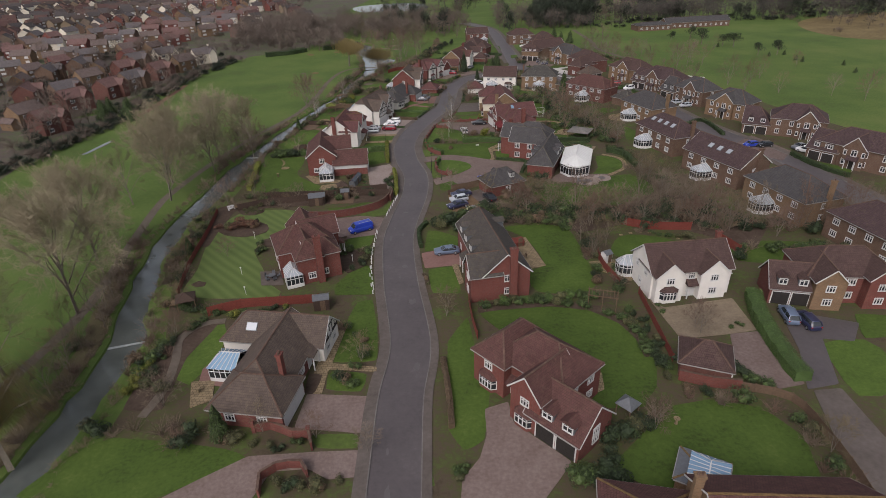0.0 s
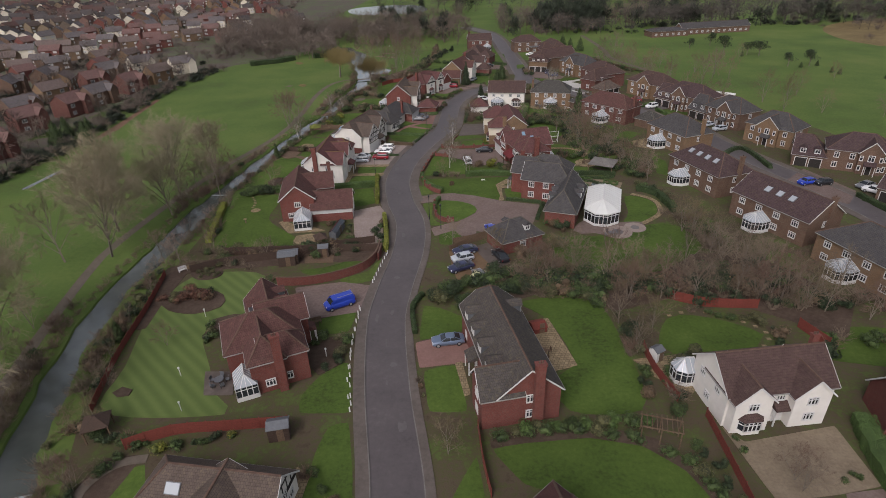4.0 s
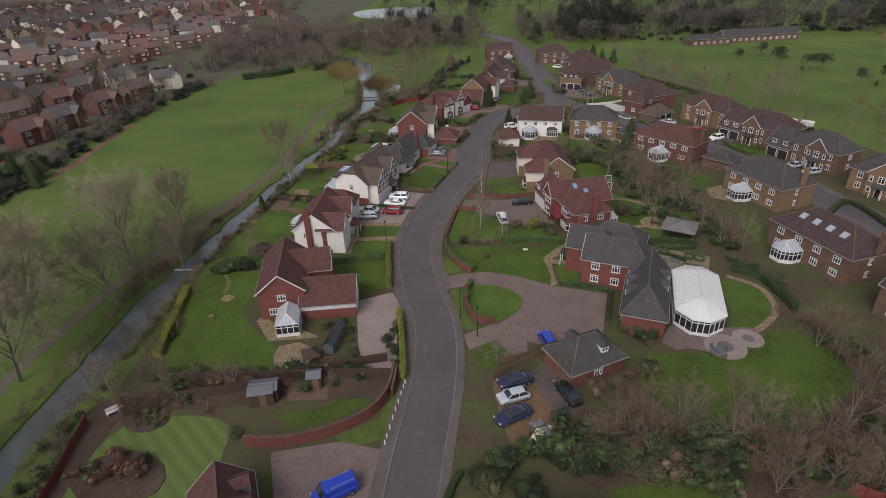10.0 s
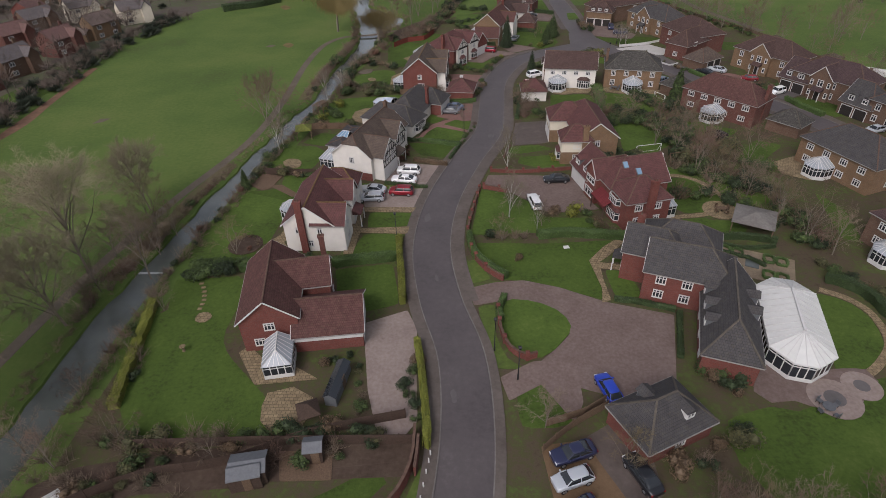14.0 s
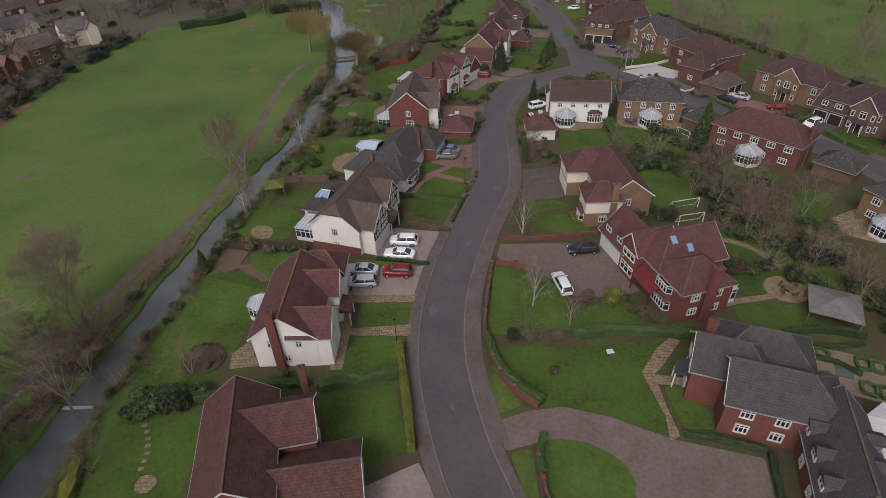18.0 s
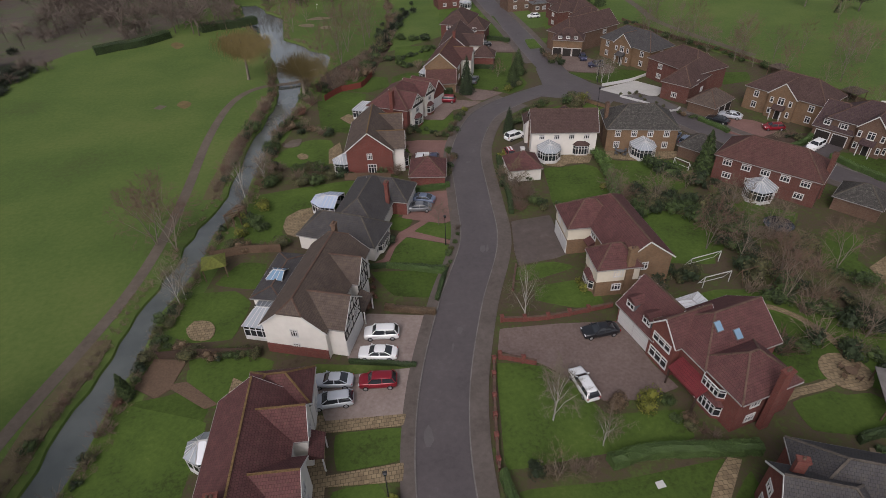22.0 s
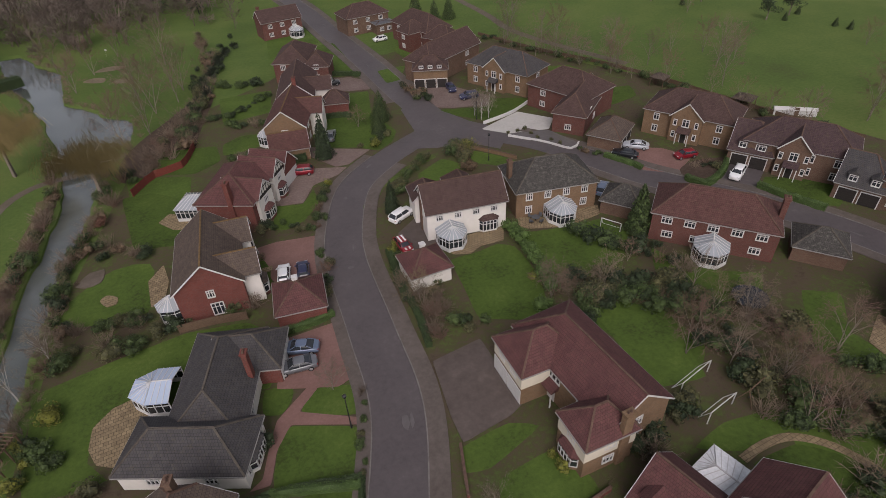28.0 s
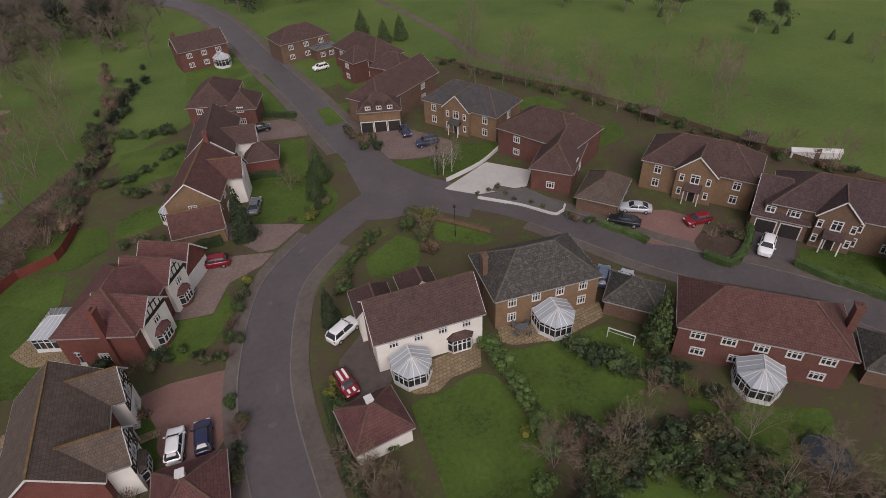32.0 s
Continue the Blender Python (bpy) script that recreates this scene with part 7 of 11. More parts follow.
post_line([(-13.0, 99.3), (-13.1, 93.7), (-13.0, 88.8), (-12.5, 83.6), (-11.7, 78.4)])
post_line([(-12.8, 98.8), (-13.0, 90.7), (-12.7, 82.7), (-11.7, 77.3)], 2.4)
planting([(-45.9, 103.3), (-43.6, 104.4), (-39.2, 104.0), (-36.6, 103.5)], 1.2, 0.5, 1.0, 0.5, [4, 4, 2])
planting([(-19.2, 91.0), (-14.4, 91.7), (-14.4, 87.1), (-17.4, 85.5)], 1.3, 0.5, 0.9, 0.9)
planting([(-34.8, 94.6), (-34.4, 91.6), (-34.9, 97.9)], 1.2, 0.4, 0.8, 0.8)
fence([(-44.1, 78.7), (-46.1, 89.7), (-47.1, 100.8), (-48.6, 111.7)], 1.2, FENCE_RED, "low red-brown riverside fence")
planting([(-45.3, 79.5), (-49.3, 94.2), (-48.8, 103.4), (-49.7, 114.1), (-44.4, 114.6), (-36.0, 114.2), (-32.1, 113.2)], 1.4, 0.9, 1.0, 0.6)
garden_wall([(-27.8, 107.3), (-23.5, 107.1), (-18.6, 108.3), (-13.8, 111.2), (-11.7, 115.3), (-11.4, 119.6)], 1.6)
slab("lawn", [(-25.0, 112.1), (-21.1, 112.6), (-15.0, 115.7), (-14.1, 114.0), (-17.3, 111.3), (-22.4, 110.1)], LAWN, "curved lawn above a brick wall", "lawn", 0.034, 0.12, 1.5)
post_line([(-11.6, 106.9), (-10.7, 112.1), (-9.8, 116.9)], 1.2)
slab("lawn", [(-17.8, 108.4), (-12.8, 110.7), (-10.6, 116.1), (-11.7, 107.7), (-15.8, 106.5)], VERGE, "mown verge outside the curved wall", "lawn", 0.038, 0.12, 0)
shed(*(-27.7, 114.6), 10, 3.2, 2.4)
shed(*(-21.5, 117.1), 5, 2.0, 2.0)
fence([(-44.3, 112.3), (-38.2, 115.1), (-30.2, 116.4), (-22.4, 119.4), (-12.5, 121.5)], 1.6, FENCE_DARK)
planting([(-45.9, 113.9), (-38.7, 116.8), (-32.6, 118.2), (-25.5, 116.1), (-19.2, 117.4), (-13.6, 118.0)], 1.3, 1.0, 1.1, 0.7)
low_tree(-47.9, 116.5, 6)
low_tree(-40.1, 91.8, 4)
plant(CONIFERS[1], *(-47.6, 93.3), 0.75)
car("van", "blue", -16.2, 100.3, -152, 0.08)

# plot of the house with conservatory and long garage
slab("lawn", [(-49.5, 135.6), (-46.1, 139.6), (-38.0, 147.2), (-36.0, 142.3), (-36.1, 134.0), (-31.1, 127.6), (-27.6, 123.6), (-27.5, 119.6), (-34.7, 119.7), (-41.2, 120.1), (-44.1, 123.0), (-47.2, 128.8)], LAWN, "large back lawn beside the river hedge", "lawn", 0.042, 0.12, 2)
slab("patio", [(-33.5, 131.8), (-32.5, 133.0), (-30.1, 130.6), (-26.3, 129.5), (-23.0, 127.3), (-30.3, 126.7)], SLAB, "pale patio around the conservatory", "patio", 0.116, 0.12, 0)
slab("patio", [(-28.4, 125.4), (-25.6, 126.2), (-23.1, 124.6), (-23.5, 121.0), (-26.7, 119.8), (-28.3, 121.6)], SLAB, "round stone terrace at the lawn edge", "patio", 0.120, 0.12, 1.5)
slab("driveway", [(-18.6, 136.4), (-13.0, 138.7), (-11.6, 135.2), (-11.6, 129.9), (-11.2, 121.0), (-12.9, 118.8), (-15.4, 119.2), (-17.0, 125.4)], BLOCK_PALE, "wide brown block paved drive", "driveway", 0.089, 0.12, 0)
slab("lawn", [(-24.1, 148.0), (-15.5, 149.0), (-14.1, 140.0), (-18.7, 138.7), (-20.0, 140.3), (-22.8, 143.7)], LAWN, "hedged front lawn beside the road", "lawn", 0.058, 0.12, 0)
hedge([(-24.0, 148.7), (-20.2, 149.7), (-15.8, 150.1)], 1.2, 1.5, 1)
hedge([(-15.0, 154.6), (-14.4, 148.2), (-13.7, 140.0)], 0.8, 1.5, 3)
hedge([(-11.5, 132.4), (-10.8, 127.0), (-10.2, 120.2), (-10.2, 117.6)], 0.8, 1.5, 3, "yellow-green clipped hedge beside the road")
hedge([(-45.2, 123.8), (-46.3, 131.3), (-47.8, 141.6)], 1.2, 1.2, 3, "yellow-green clipped riverside hedge")
planting([(-11.8, 130.9), (-12.3, 125.2), (-11.1, 120.2)], 1.2, 0.5, 0.8, 0.9)
planting([(-48.5, 134.5), (-44.7, 130.2), (-45.6, 124.7)], 1.4, 0.8, 1.0, 0.7)
planting([(-46.6, 146.9), (-43.6, 148.2), (-39.4, 148.7), (-46.1, 149.1)], 1.0, 1.0, 1.3, 1.0, [0, 1])
shed(*(-20.4, 126.0), 80, 5.5, 1.6, 1.5, LEAD, GLASS, "long low glazed greenhouse", "greenhouse")
gazebo(*(-22.9, 121.8), 20, 2.4, 1.6, FENCE_DARK, "dark round garden parasol canopy")
planting([(-30.4, 119.7), (-27.1, 119.3), (-24.1, 119.5), (-21.6, 119.7), (-18.5, 119.3), (-15.3, 118.9)], 1.2, 0.6, 1.0, 0.9)
planting([(-23.4, 129.4), (-19.3, 130.2), (-18.0, 125.4), (-17.7, 120.5)], 1.3, 0.4, 0.8, 0.8)
fence([(-40.5, 118.6), (-34.9, 118.6), (-28.8, 118.6), (-21.4, 118.5), (-11.6, 118.3)], 1.6, FENCE_DARK)
planting([(-49.2, 117.8), (-44.7, 118.4), (-39.8, 118.6), (-35.8, 119.2), (-31.3, 118.7)], 1.2, 1.5, 1.4, 0.55)
shed(*(-27.5, 115.2), 8, 3.6, 2.6)
low_tree(-42.9, 119.8, 5.5)
low_tree(-32.0, 117.2, 4)
low_tree(-52.2, 118.6, 6)
garden_wall([(-11.3, 114.6), (-11.1, 116.6), (-11.0, 118.4)], 1.5)

# plot of the white house with the red roof
slab("lawn", [(-47.0, 151.5), (-47.2, 158.2), (-46.4, 164.3), (-45.3, 169.2), (-43.8, 171.8), (-39.5, 172.0), (-37.3, 172.6), (-34.0, 169.8), (-34.6, 167.5), (-34.7, 162.5), (-35.4, 158.2), (-37.1, 154.2), (-36.6, 151.4), (-40.0, 149.8)], LAWN, "bright green lawn running down to the river", "lawn", 0.030, 0.12, 0)
slab("patio", [(-34.0, 157.4), (-35.7, 155.5), (-35.4, 153.0), (-31.7, 153.3), (-33.0, 155.2), (-30.2, 172.0), (-32.0, 173.4)], SLAB, "stone terrace behind the white house", "patio", 0.104, 0.12, 0)
slab("flower_bed", [(-39.0 + 2.7 * math.cos(0.35 * k), 155.0 + 2.7 * math.sin(0.35 * k)) for k in range(18)], LITTER, "circular brown planting bed edged with stone", "flower bed", 0.143, 0.12, 0)
planting([(-41.0, 155.4), (-40.2, 157.0), (-38.2, 157.1), (-36.9, 155.4), (-38.4, 153.2)], 0.8, 0.3, 0.5, 0.35, [2, 4, 5])
shrub(-45.8, 165.1, 0.8, 0, 1.1)
shrub(-44.4, 171.5, 0.7, 4, 1.1)
shrub(-47.4, 159.3, 0.9, 4, 1.0)
bush(-45.3, 167.9, 1.2)
slab("lawn", [(-20.4, 163.4), (-13.0, 163.0), (-13.6, 158.9), (-20.3, 158.8)], LAWN, "square front lawn by the pavement", "lawn", 0.042, 0.12, 0)
slab("lawn", [(-20.7, 157.0), (-16.0, 157.0), (-15.2, 154.9), (-15.5, 150.5), (-22.2, 150.2), (-21.7, 153.4)], LAWN, "lower front lawn beside a clipped hedge", "lawn", 0.046, 0.12, 0)
slab("patio", [(-22.9, 158.6), (-13.4, 158.7), (-13.7, 156.7), (-22.8, 157.6)], SLAB, "stone paved front path", "patio", 0.120, 0.12, 0)
slab("patio", [(-24.1, 166.8), (-21.4, 165.9), (-21.2, 158.5), (-21.8, 151.8), (-23.3, 151.8), (-22.9, 158.6)], SLAB, "stone paving along the house front", "patio", 0.124, 0.12, 0)
slab("patio", [(-21.6, 165.2), (-12.5, 164.5), (-13.0, 163.1), (-21.5, 163.7)], SLAB, "pale paved strip edging the drive", "patio", 0.128, 0.12, 0)
slab("driveway", [(-22.7, 171.4), (-10.1, 170.9), (-12.2, 164.5), (-21.3, 165.2)], BLOCK_PALE, "paved drive with parked cars", "driveway", 0.065, 0.12, 0)
hedge([(-24.5, 149.1), (-19.7, 149.5), (-15.1, 150.1)], 1.0, 1.5, 1)
hedge([(-14.8, 154.8), (-14.6, 151.2), (-14.0, 145.4), (-13.7, 140.5)], 0.8, 1.5, 3)
slab("lawn", [(-23.5, 147.9), (-15.7, 148.5), (-14.3, 139.9), (-22.8, 140.7)], LAWN, "hedged square lawn in front of a house", "lawn", 0.034, 0.12, 0)
hedge([(-38.0, 148.2), (-33.0, 149.5), (-30.1, 149.9), (-25.8, 149.6)], 0.9, 1.2, 1)
planting([(-46.2, 148.2), (-43.2, 148.0), (-39.9, 148.3), (-37.8, 149.2)], 1.0, 1.4, 1.4, 1.0, [0, 1])
planting([(-29.6, 150.6), (-25.9, 150.3), (-24.8, 151.3)], 1.1, 0.5, 0.8, 0.8)
slab("patio", [(-43.3, 173.9), (-42.0, 178.3), (-38.0, 177.1), (-38.9, 173.7), (-37.4, 173.8), (-33.2, 169.7), (-34.6, 169.3), (-39.0, 173.0), (-40.5, 171.9)], OAK, "timber decking by the river bank", "patio", 0.108, 0.12, 0)
slab("lawn", [(-37.8, 175.8), (-31.6, 175.7), (-31.1, 169.3), (-34.0, 169.2), (-37.3, 173.4)], LAWN, "back lawn with small beds", "lawn", 0.042, 0.12, 0)
planting([(-44.5, 174.2), (-44.6, 178.8), (-42.9, 181.9), (-38.3, 178.3), (-35.0, 177.7), (-30.5, 176.7)], 1.3, 0.7, 0.9, 0.7)
plant(CONIFERS[1], *(-43.6, 172.6), 0.8)
car("saloon", "silver", -20.3, 170.2, 170, 0.08)
car("estate", "silver", -20.4, 167.4, 179, 0.08)
car("suv", "red", -15.2, 169.2, 173, 0.08)
car("saloon", "white", -14.9, 173.5, 168, 0.08)
car("suv", "white", -14.2, 176.8, 172, 0.08)

# plot of the large white house
slab("lawn", [(-41.7, 186.8), (-39.9, 190.1), (-33.7, 189.6), (-31.2, 186.6), (-32.9, 179.8), (-38.7, 180.3), (-41.4, 182.5)], LAWN, "back lawn with a round stone pond", "lawn", 0.046, 0.12, 0)
slab("lawn", [(-37.2, 191.5), (-33.8, 196.3), (-29.7, 195.0), (-31.0, 189.2)], LAWN, "upper back lawn beside the gazebo", "lawn", 0.050, 0.12, 0)
slab("flower_bed", [(-39.2, 182.9), (-38.4, 184.2), (-36.3, 183.7), (-35.4, 182.1), (-35.8, 180.4), (-38.0, 180.7)], SLAB, "round stone pond edge", "flower bed", 0.159, 0.12, 0.8)
slab("driveway", [(-18.7, 173.8), (-18.1, 177.5), (-15.9, 181.3), (-7.3, 179.2), (-10.4, 171.5)], BLOCK_PALE, "pale paved drive with two white cars", "driveway", 0.093, 0.12, 0)
slab("lawn", [(-15.0, 190.1), (-4.0, 188.3), (-6.3, 182.6), (-12.1, 184.1)], LAWN, "dark hedged front lawn", "lawn", 0.030, 0.12, 0)
hedge([(-15.3, 191.0), (-10.6, 190.4), (-4.0, 188.4)], 0.6, 0.7, 0)
hedge([(-4.0, 188.4), (-5.2, 185.3), (-6.4, 182.0)], 0.6, 0.7, 0)
hedge([(-13.4, 181.7), (-10.3, 180.6), (-6.9, 179.5)], 0.8, 0.9, 5, "low hedge with diamond trellis")
hedge([(-18.4, 173.2), (-14.0, 172.0), (-10.6, 171.1)], 0.5, 0.6, 0)
slab("lawn", [(-22.8, 173.8), (-10.6, 171.0), (-11.4, 169.7), (-22.4, 172.0)], VERGE, "grass strip between two drives", "lawn", 0.034, 0.12, 0)
planting([(-40.2, 178.7), (-36.3, 177.9), (-31.8, 177.0), (-27.9, 176.2)], 1.2, 0.5, 0.9, 0.8)
planting([(-17.1, 186.2), (-14.4, 187.9), (-15.8, 182.8), (-15.3, 180.7)], 1.0, 0.4, 0.7, 0.9, [4, 1, 3])
fence([(-41.4, 178.1), (-36.3, 177.6), (-29.9, 176.6)], 1.4, FENCE_DARK)
fence([(-38.3, 197.9), (-32.8, 198.3), (-28.0, 197.6)], 1.5, OAK)
gazebo(-37.0, 194.2, 10, 3.4, 2.2, plain("mossy_green_shingle", (0.13, 0.14, 0.03), 0.95, grain=0.5))
planting([(-37.7, 199.1), (-34.6, 200.4), (-30.4, 198.8), (-26.4, 199.3)], 1.2, 0.8, 1.1, 0.7)
planting([(-43.6, 187.7), (-44.5, 185.9), (-44.5, 183.1)], 1.2, 0.8, 1.0, 0.5)

# plot of the slate-roofed bungalow
slab("lawn", [(-34.0, 209.0), (-30.9, 212.3), (-25.7, 214.1), (-17.2, 216.2), (-18.4, 210.5), (-24.2, 209.5), (-27.8, 206.9), (-28.3, 203.0), (-26.5, 200.0), (-30.5, 200.2), (-33.9, 201.3)], LAWN, "back lawn curving round a brick patio", "lawn", 0.038, 0.12, 2)
slab("patio", [(-28.2, 204.5), (-27.8, 207.3), (-25.8, 209.1), (-23.4, 209.5), (-20.3, 204.9), (-24.0, 204.5), (-25.7, 201.0), (-27.5, 202.3)], SLAB, "half-round stone patio", "patio", 0.112, 0.12, 0)
slab("driveway", [(-6.0, 210.3), (-0.1, 210.2), (0.1, 201.0), (-2.6, 200.1), (-9.0, 203.1)], BLOCK_RED, "red paved drive with two dark cars", "driveway", 0.081, 0.12, 0)
slab("lawn", [(-7.6, 198.5), (-6.0, 200.6), (-4.6, 201.2), (-0.7, 199.5), (-1.5, 195.3)], LAWN, "front lawn beside a red path", "lawn", 0.050, 0.12, 0)
slab("lawn", [(-10.7, 195.2), (-9.7, 197.3), (-8.7, 197.5), (-2.1, 194.0), (-3.9, 188.1), (-12.2, 191.1)], LAWN, "square front lawn with a red path", "lawn", 0.054, 0.12, 0)
slab("lawn", [(-10.3, 203.8), (-7.1, 202.6), (-7.8, 200.7), (-9.2, 199.4), (-11.2, 200.2)], LAWN, "small shaped lawn by the bungalow", "lawn", 0.058, 0.12, 0)
slab("driveway", [(-5.7, 201.8), (-4.6, 201.2), (-7.5, 198.9), (-1.7, 195.0), (-2.0, 194.2), (-8.7, 197.7), (-10.8, 195.2), (-12.1, 191.8), (-14.2, 192.1), (-12.7, 192.8), (-11.3, 196.2), (-9.9, 198.9)], BLOCK_RED, "red paved garden path", "driveway", 0.065, 0.12, 0)
hedge([(-6.0, 211.2), (-2.0, 211.2), (0.5, 211.5)], 0.9, 1.0, 1)
hedge([(-12.4, 190.7), (-8.4, 189.3), (-4.4, 187.6)], 0.8, 0.8, 1)
planting([(-12.6, 196.2), (-11.4, 197.8), (-13.3, 193.8)], 1.0, 0.4, 0.8, 1.0, [0, 1])
planting([(-0.2, 199.3), (-1.5, 194.8), (-3.1, 191.2), (-4.0, 187.5)], 1.4, 0.3, 0.6, 0.6)
fence([(-17.8, 217.8), (-13.7, 217.3), (-9.6, 216.2)], 1.4, OAK, "slatted timber pergola screen")
car("saloon", "bluegrey", -5.0, 207.5, 157, 0.08)
car("saloon", "grey", -6.0, 204.9, 171, 0.08)
planting([(-34.3, 220.5), (-30.0, 219.2), (-25.6, 218.9), (-21.7, 218.4), (-17.8, 217.8)], 1.1, 1.4, 1.3, 0.7)
planting([(-35.5, 208.3), (-33.4, 207.2), (-32.6, 203.2), (-35.1, 203.9), (-32.0, 211.1)], 1.2, 1.0, 1.2, 0.9, [0, 1, 3, 1])
low_tree(-3.3, 200.0, 4.5)
low_tree(-32.2, 220.4, 5.5)
low_tree(-34.6, 210.1, 5)

# plot of the red gabled house with the timbered front
slab("lawn", [(-33.9, 228.4), (-30.3, 232.0), (-25.3, 236.1), (-20.3, 235.1), (-20.1, 230.3), (-21.2, 224.2), (-25.5, 224.1), (-31.5, 226.3)], LAWN, "lawn with a small round stone feature", "lawn", 0.034, 0.12, 2)
slab("flower_bed", [(-27.0, 229.5), (-26.1, 230.3), (-24.8, 229.2), (-25.0, 227.8), (-26.1, 227.7)], SLAB, "round stone feature in the lawn", "flower bed", 0.143, 0.12, 0.6)
slab("flower_bed", [(-30.1, 234.5), (-28.3, 237.0), (-26.4, 237.0), (-26.8, 234.0), (-29.0, 233.6)], DIRT, "curved dark patio bench bed", "flower bed", 0.147, 0.12, 1)
slab("patio", [(-20.8, 230.7), (-18.5, 233.7), (-18.1, 229.2), (-19.2, 224.6), (-20.8, 224.8)], SLAB, "stone patio beside the conservatory", "patio", 0.116, 0.12, 0)
slab("driveway", [(-5.9, 231.0), (-2.6, 231.1), (3.2, 229.7), (2.6, 226.0), (1.7, 221.5), (-0.0, 219.6), (-4.4, 220.3), (-5.2, 222.9), (-4.7, 225.2)], BLOCK_RED, "pinkish paved double drive", "driveway", 0.085, 0.12, 0)
slab("lawn", [(-6.8, 231.1), (-5.6, 231.2), (-4.7, 225.0), (-5.3, 220.8), (-6.8, 220.0), (-6.6, 225.3)], LAWN, "grass strip beside the drive", "lawn", 0.054, 0.12, 0)
slab("patio", [(-7.3, 225.7), (-4.4, 225.6), (-4.5, 224.5), (-7.4, 224.6)], SLAB, "pale path to the front door", "patio", 0.128, 0.12, 0)
planting([(-32.1, 225.7), (-28.2, 224.1), (-23.5, 222.1), (-18.9, 220.7), (-14.8, 219.6), (-7.7, 218.2)], 1.2, 0.9, 1.2, 0.75)
planting([(-32.7, 237.3), (-30.7, 243.7), (-26.8, 243.1), (-21.4, 237.6), (-18.3, 236.7)], 1.3, 0.8, 1.0, 0.7)
car("hatch", "white", -3.4, 222.1, 76, 0.08)
car("hatch", "navy", -0.8, 221.5, 80, 0.08)
planting([(2.8, 226.7), (2.4, 222.7), (1.9, 218.4), (0.7, 215.0)], 1.2, 0.6, 1.0, 0.5)
planting([(-6.8, 235.7), (-4.5, 235.2), (-0.7, 235.3), (1.1, 234.6)], 1.1, 0.7, 1.0, 0.9)
shrub(-6.5, 228.0, 1.2, 5, 1.0)

# plot of the red house with two conservatories
slab("driveway", [(3.9, 250.3), (8.3, 250.8), (14.5, 247.9), (12.2, 246.0), (7.2, 244.7), (4.1, 239.9), (1.0, 240.8), (-1.9, 241.9), (-0.8, 242.5), (2.5, 243.5)], BLOCK, "brown drive leading to the garage", "driveway", 0.065, 0.12, 0)
slab("lawn", [(-0.9, 241.5), (4.0, 239.4), (6.9, 243.6), (6.4, 238.5), (2.8, 234.6), (-0.4, 233.5), (-2.9, 235.2), (-1.4, 238.4)], LAWN, "front lawn with stepping stones", "lawn", 0.034, 0.12, 0)
slab("lawn", [(0.9, 247.1), (3.9, 247.5), (2.5, 243.5), (-0.3, 243.2)], LAWN, "small lawn under the front gables", "lawn", 0.038, 0.12, 0)
slab("lawn", [(-22.6, 264.8), (-11.6, 259.2), (-12.6, 252.8), (-17.0, 248.0), (-21.7, 247.3)], LAWN, "back lawn beside the conservatory", "lawn", 0.042, 0.12, 0)
slab("patio", [(-18.3, 245.9), (-16.4, 247.9), (-10.5, 242.3), (-10.0, 240.5), (-12.4, 240.3), (-16.4, 242.7)], SLAB, "rounded stone patio by the conservatories", "patio", 0.116, 0.12, 0)
slab("stepping_stone", [(-1.0, 240.2), (-0.4, 240.2), (-0.4, 240.8), (-1.0, 240.8)], SLAB, "square pale stepping stone", "stepping stone", 0.09, 0.1)
slab("stepping_stone", [(-1.4, 239.2), (-0.8, 239.2), (-0.8, 239.8), (-1.4, 239.8)], SLAB, "square pale stepping stone", "stepping stone", 0.09, 0.1)
slab("stepping_stone", [(-1.7, 238.1), (-1.1, 238.1), (-1.1, 238.7), (-1.7, 238.7)], SLAB, "square pale stepping stone", "stepping stone", 0.09, 0.1)
slab("stepping_stone", [(-2.1, 237.0), (-1.5, 237.0), (-1.5, 237.6), (-2.1, 237.6)], SLAB, "square pale stepping stone", "stepping stone", 0.09, 0.1)
slab("stepping_stone", [(-2.5, 235.9), (-1.9, 235.9), (-1.9, 236.5), (-2.5, 236.5)], SLAB, "square pale stepping stone", "stepping stone", 0.09, 0.1)
slab("stepping_stone", [(-2.8, 235.0), (-2.2, 235.0), (-2.2, 235.6), (-2.8, 235.6)], SLAB, "square pale stepping stone", "stepping stone", 0.09, 0.1)
slab("stepping_stone", [(-3.6, 235.0), (-3.0, 235.0), (-3.0, 235.6), (-3.6, 235.6)], SLAB, "square pale stepping stone", "stepping stone", 0.09, 0.1)
slab("stepping_stone", [(-4.4, 235.3), (-3.8, 235.3), (-3.8, 235.9), (-4.4, 235.9)], SLAB, "square pale stepping stone", "stepping stone", 0.09, 0.1)
slab("stepping_stone", [(-5.1, 235.6), (-4.5, 235.6), (-4.5, 236.2), (-5.1, 236.2)], SLAB, "square pale stepping stone", "stepping stone", 0.09, 0.1)
slab("stepping_stone", [(-5.8, 235.9), (-5.2, 235.9), (-5.2, 236.5), (-5.8, 236.5)], SLAB, "square pale stepping stone", "stepping stone", 0.09, 0.1)
planting([(9.9, 244.6), (8.3, 241.6), (6.6, 237.7), (5.0, 234.2), (3.3, 231.2), (0.3, 233.6)], 1.1, 0.7, 0.9, 0.8, [1, 1, 3, 2, 0])
planting([(-10.6, 240.6), (-7.7, 238.8), (-8.7, 237.9)], 0.9, 0.5, 1.0, 1.0, [0])
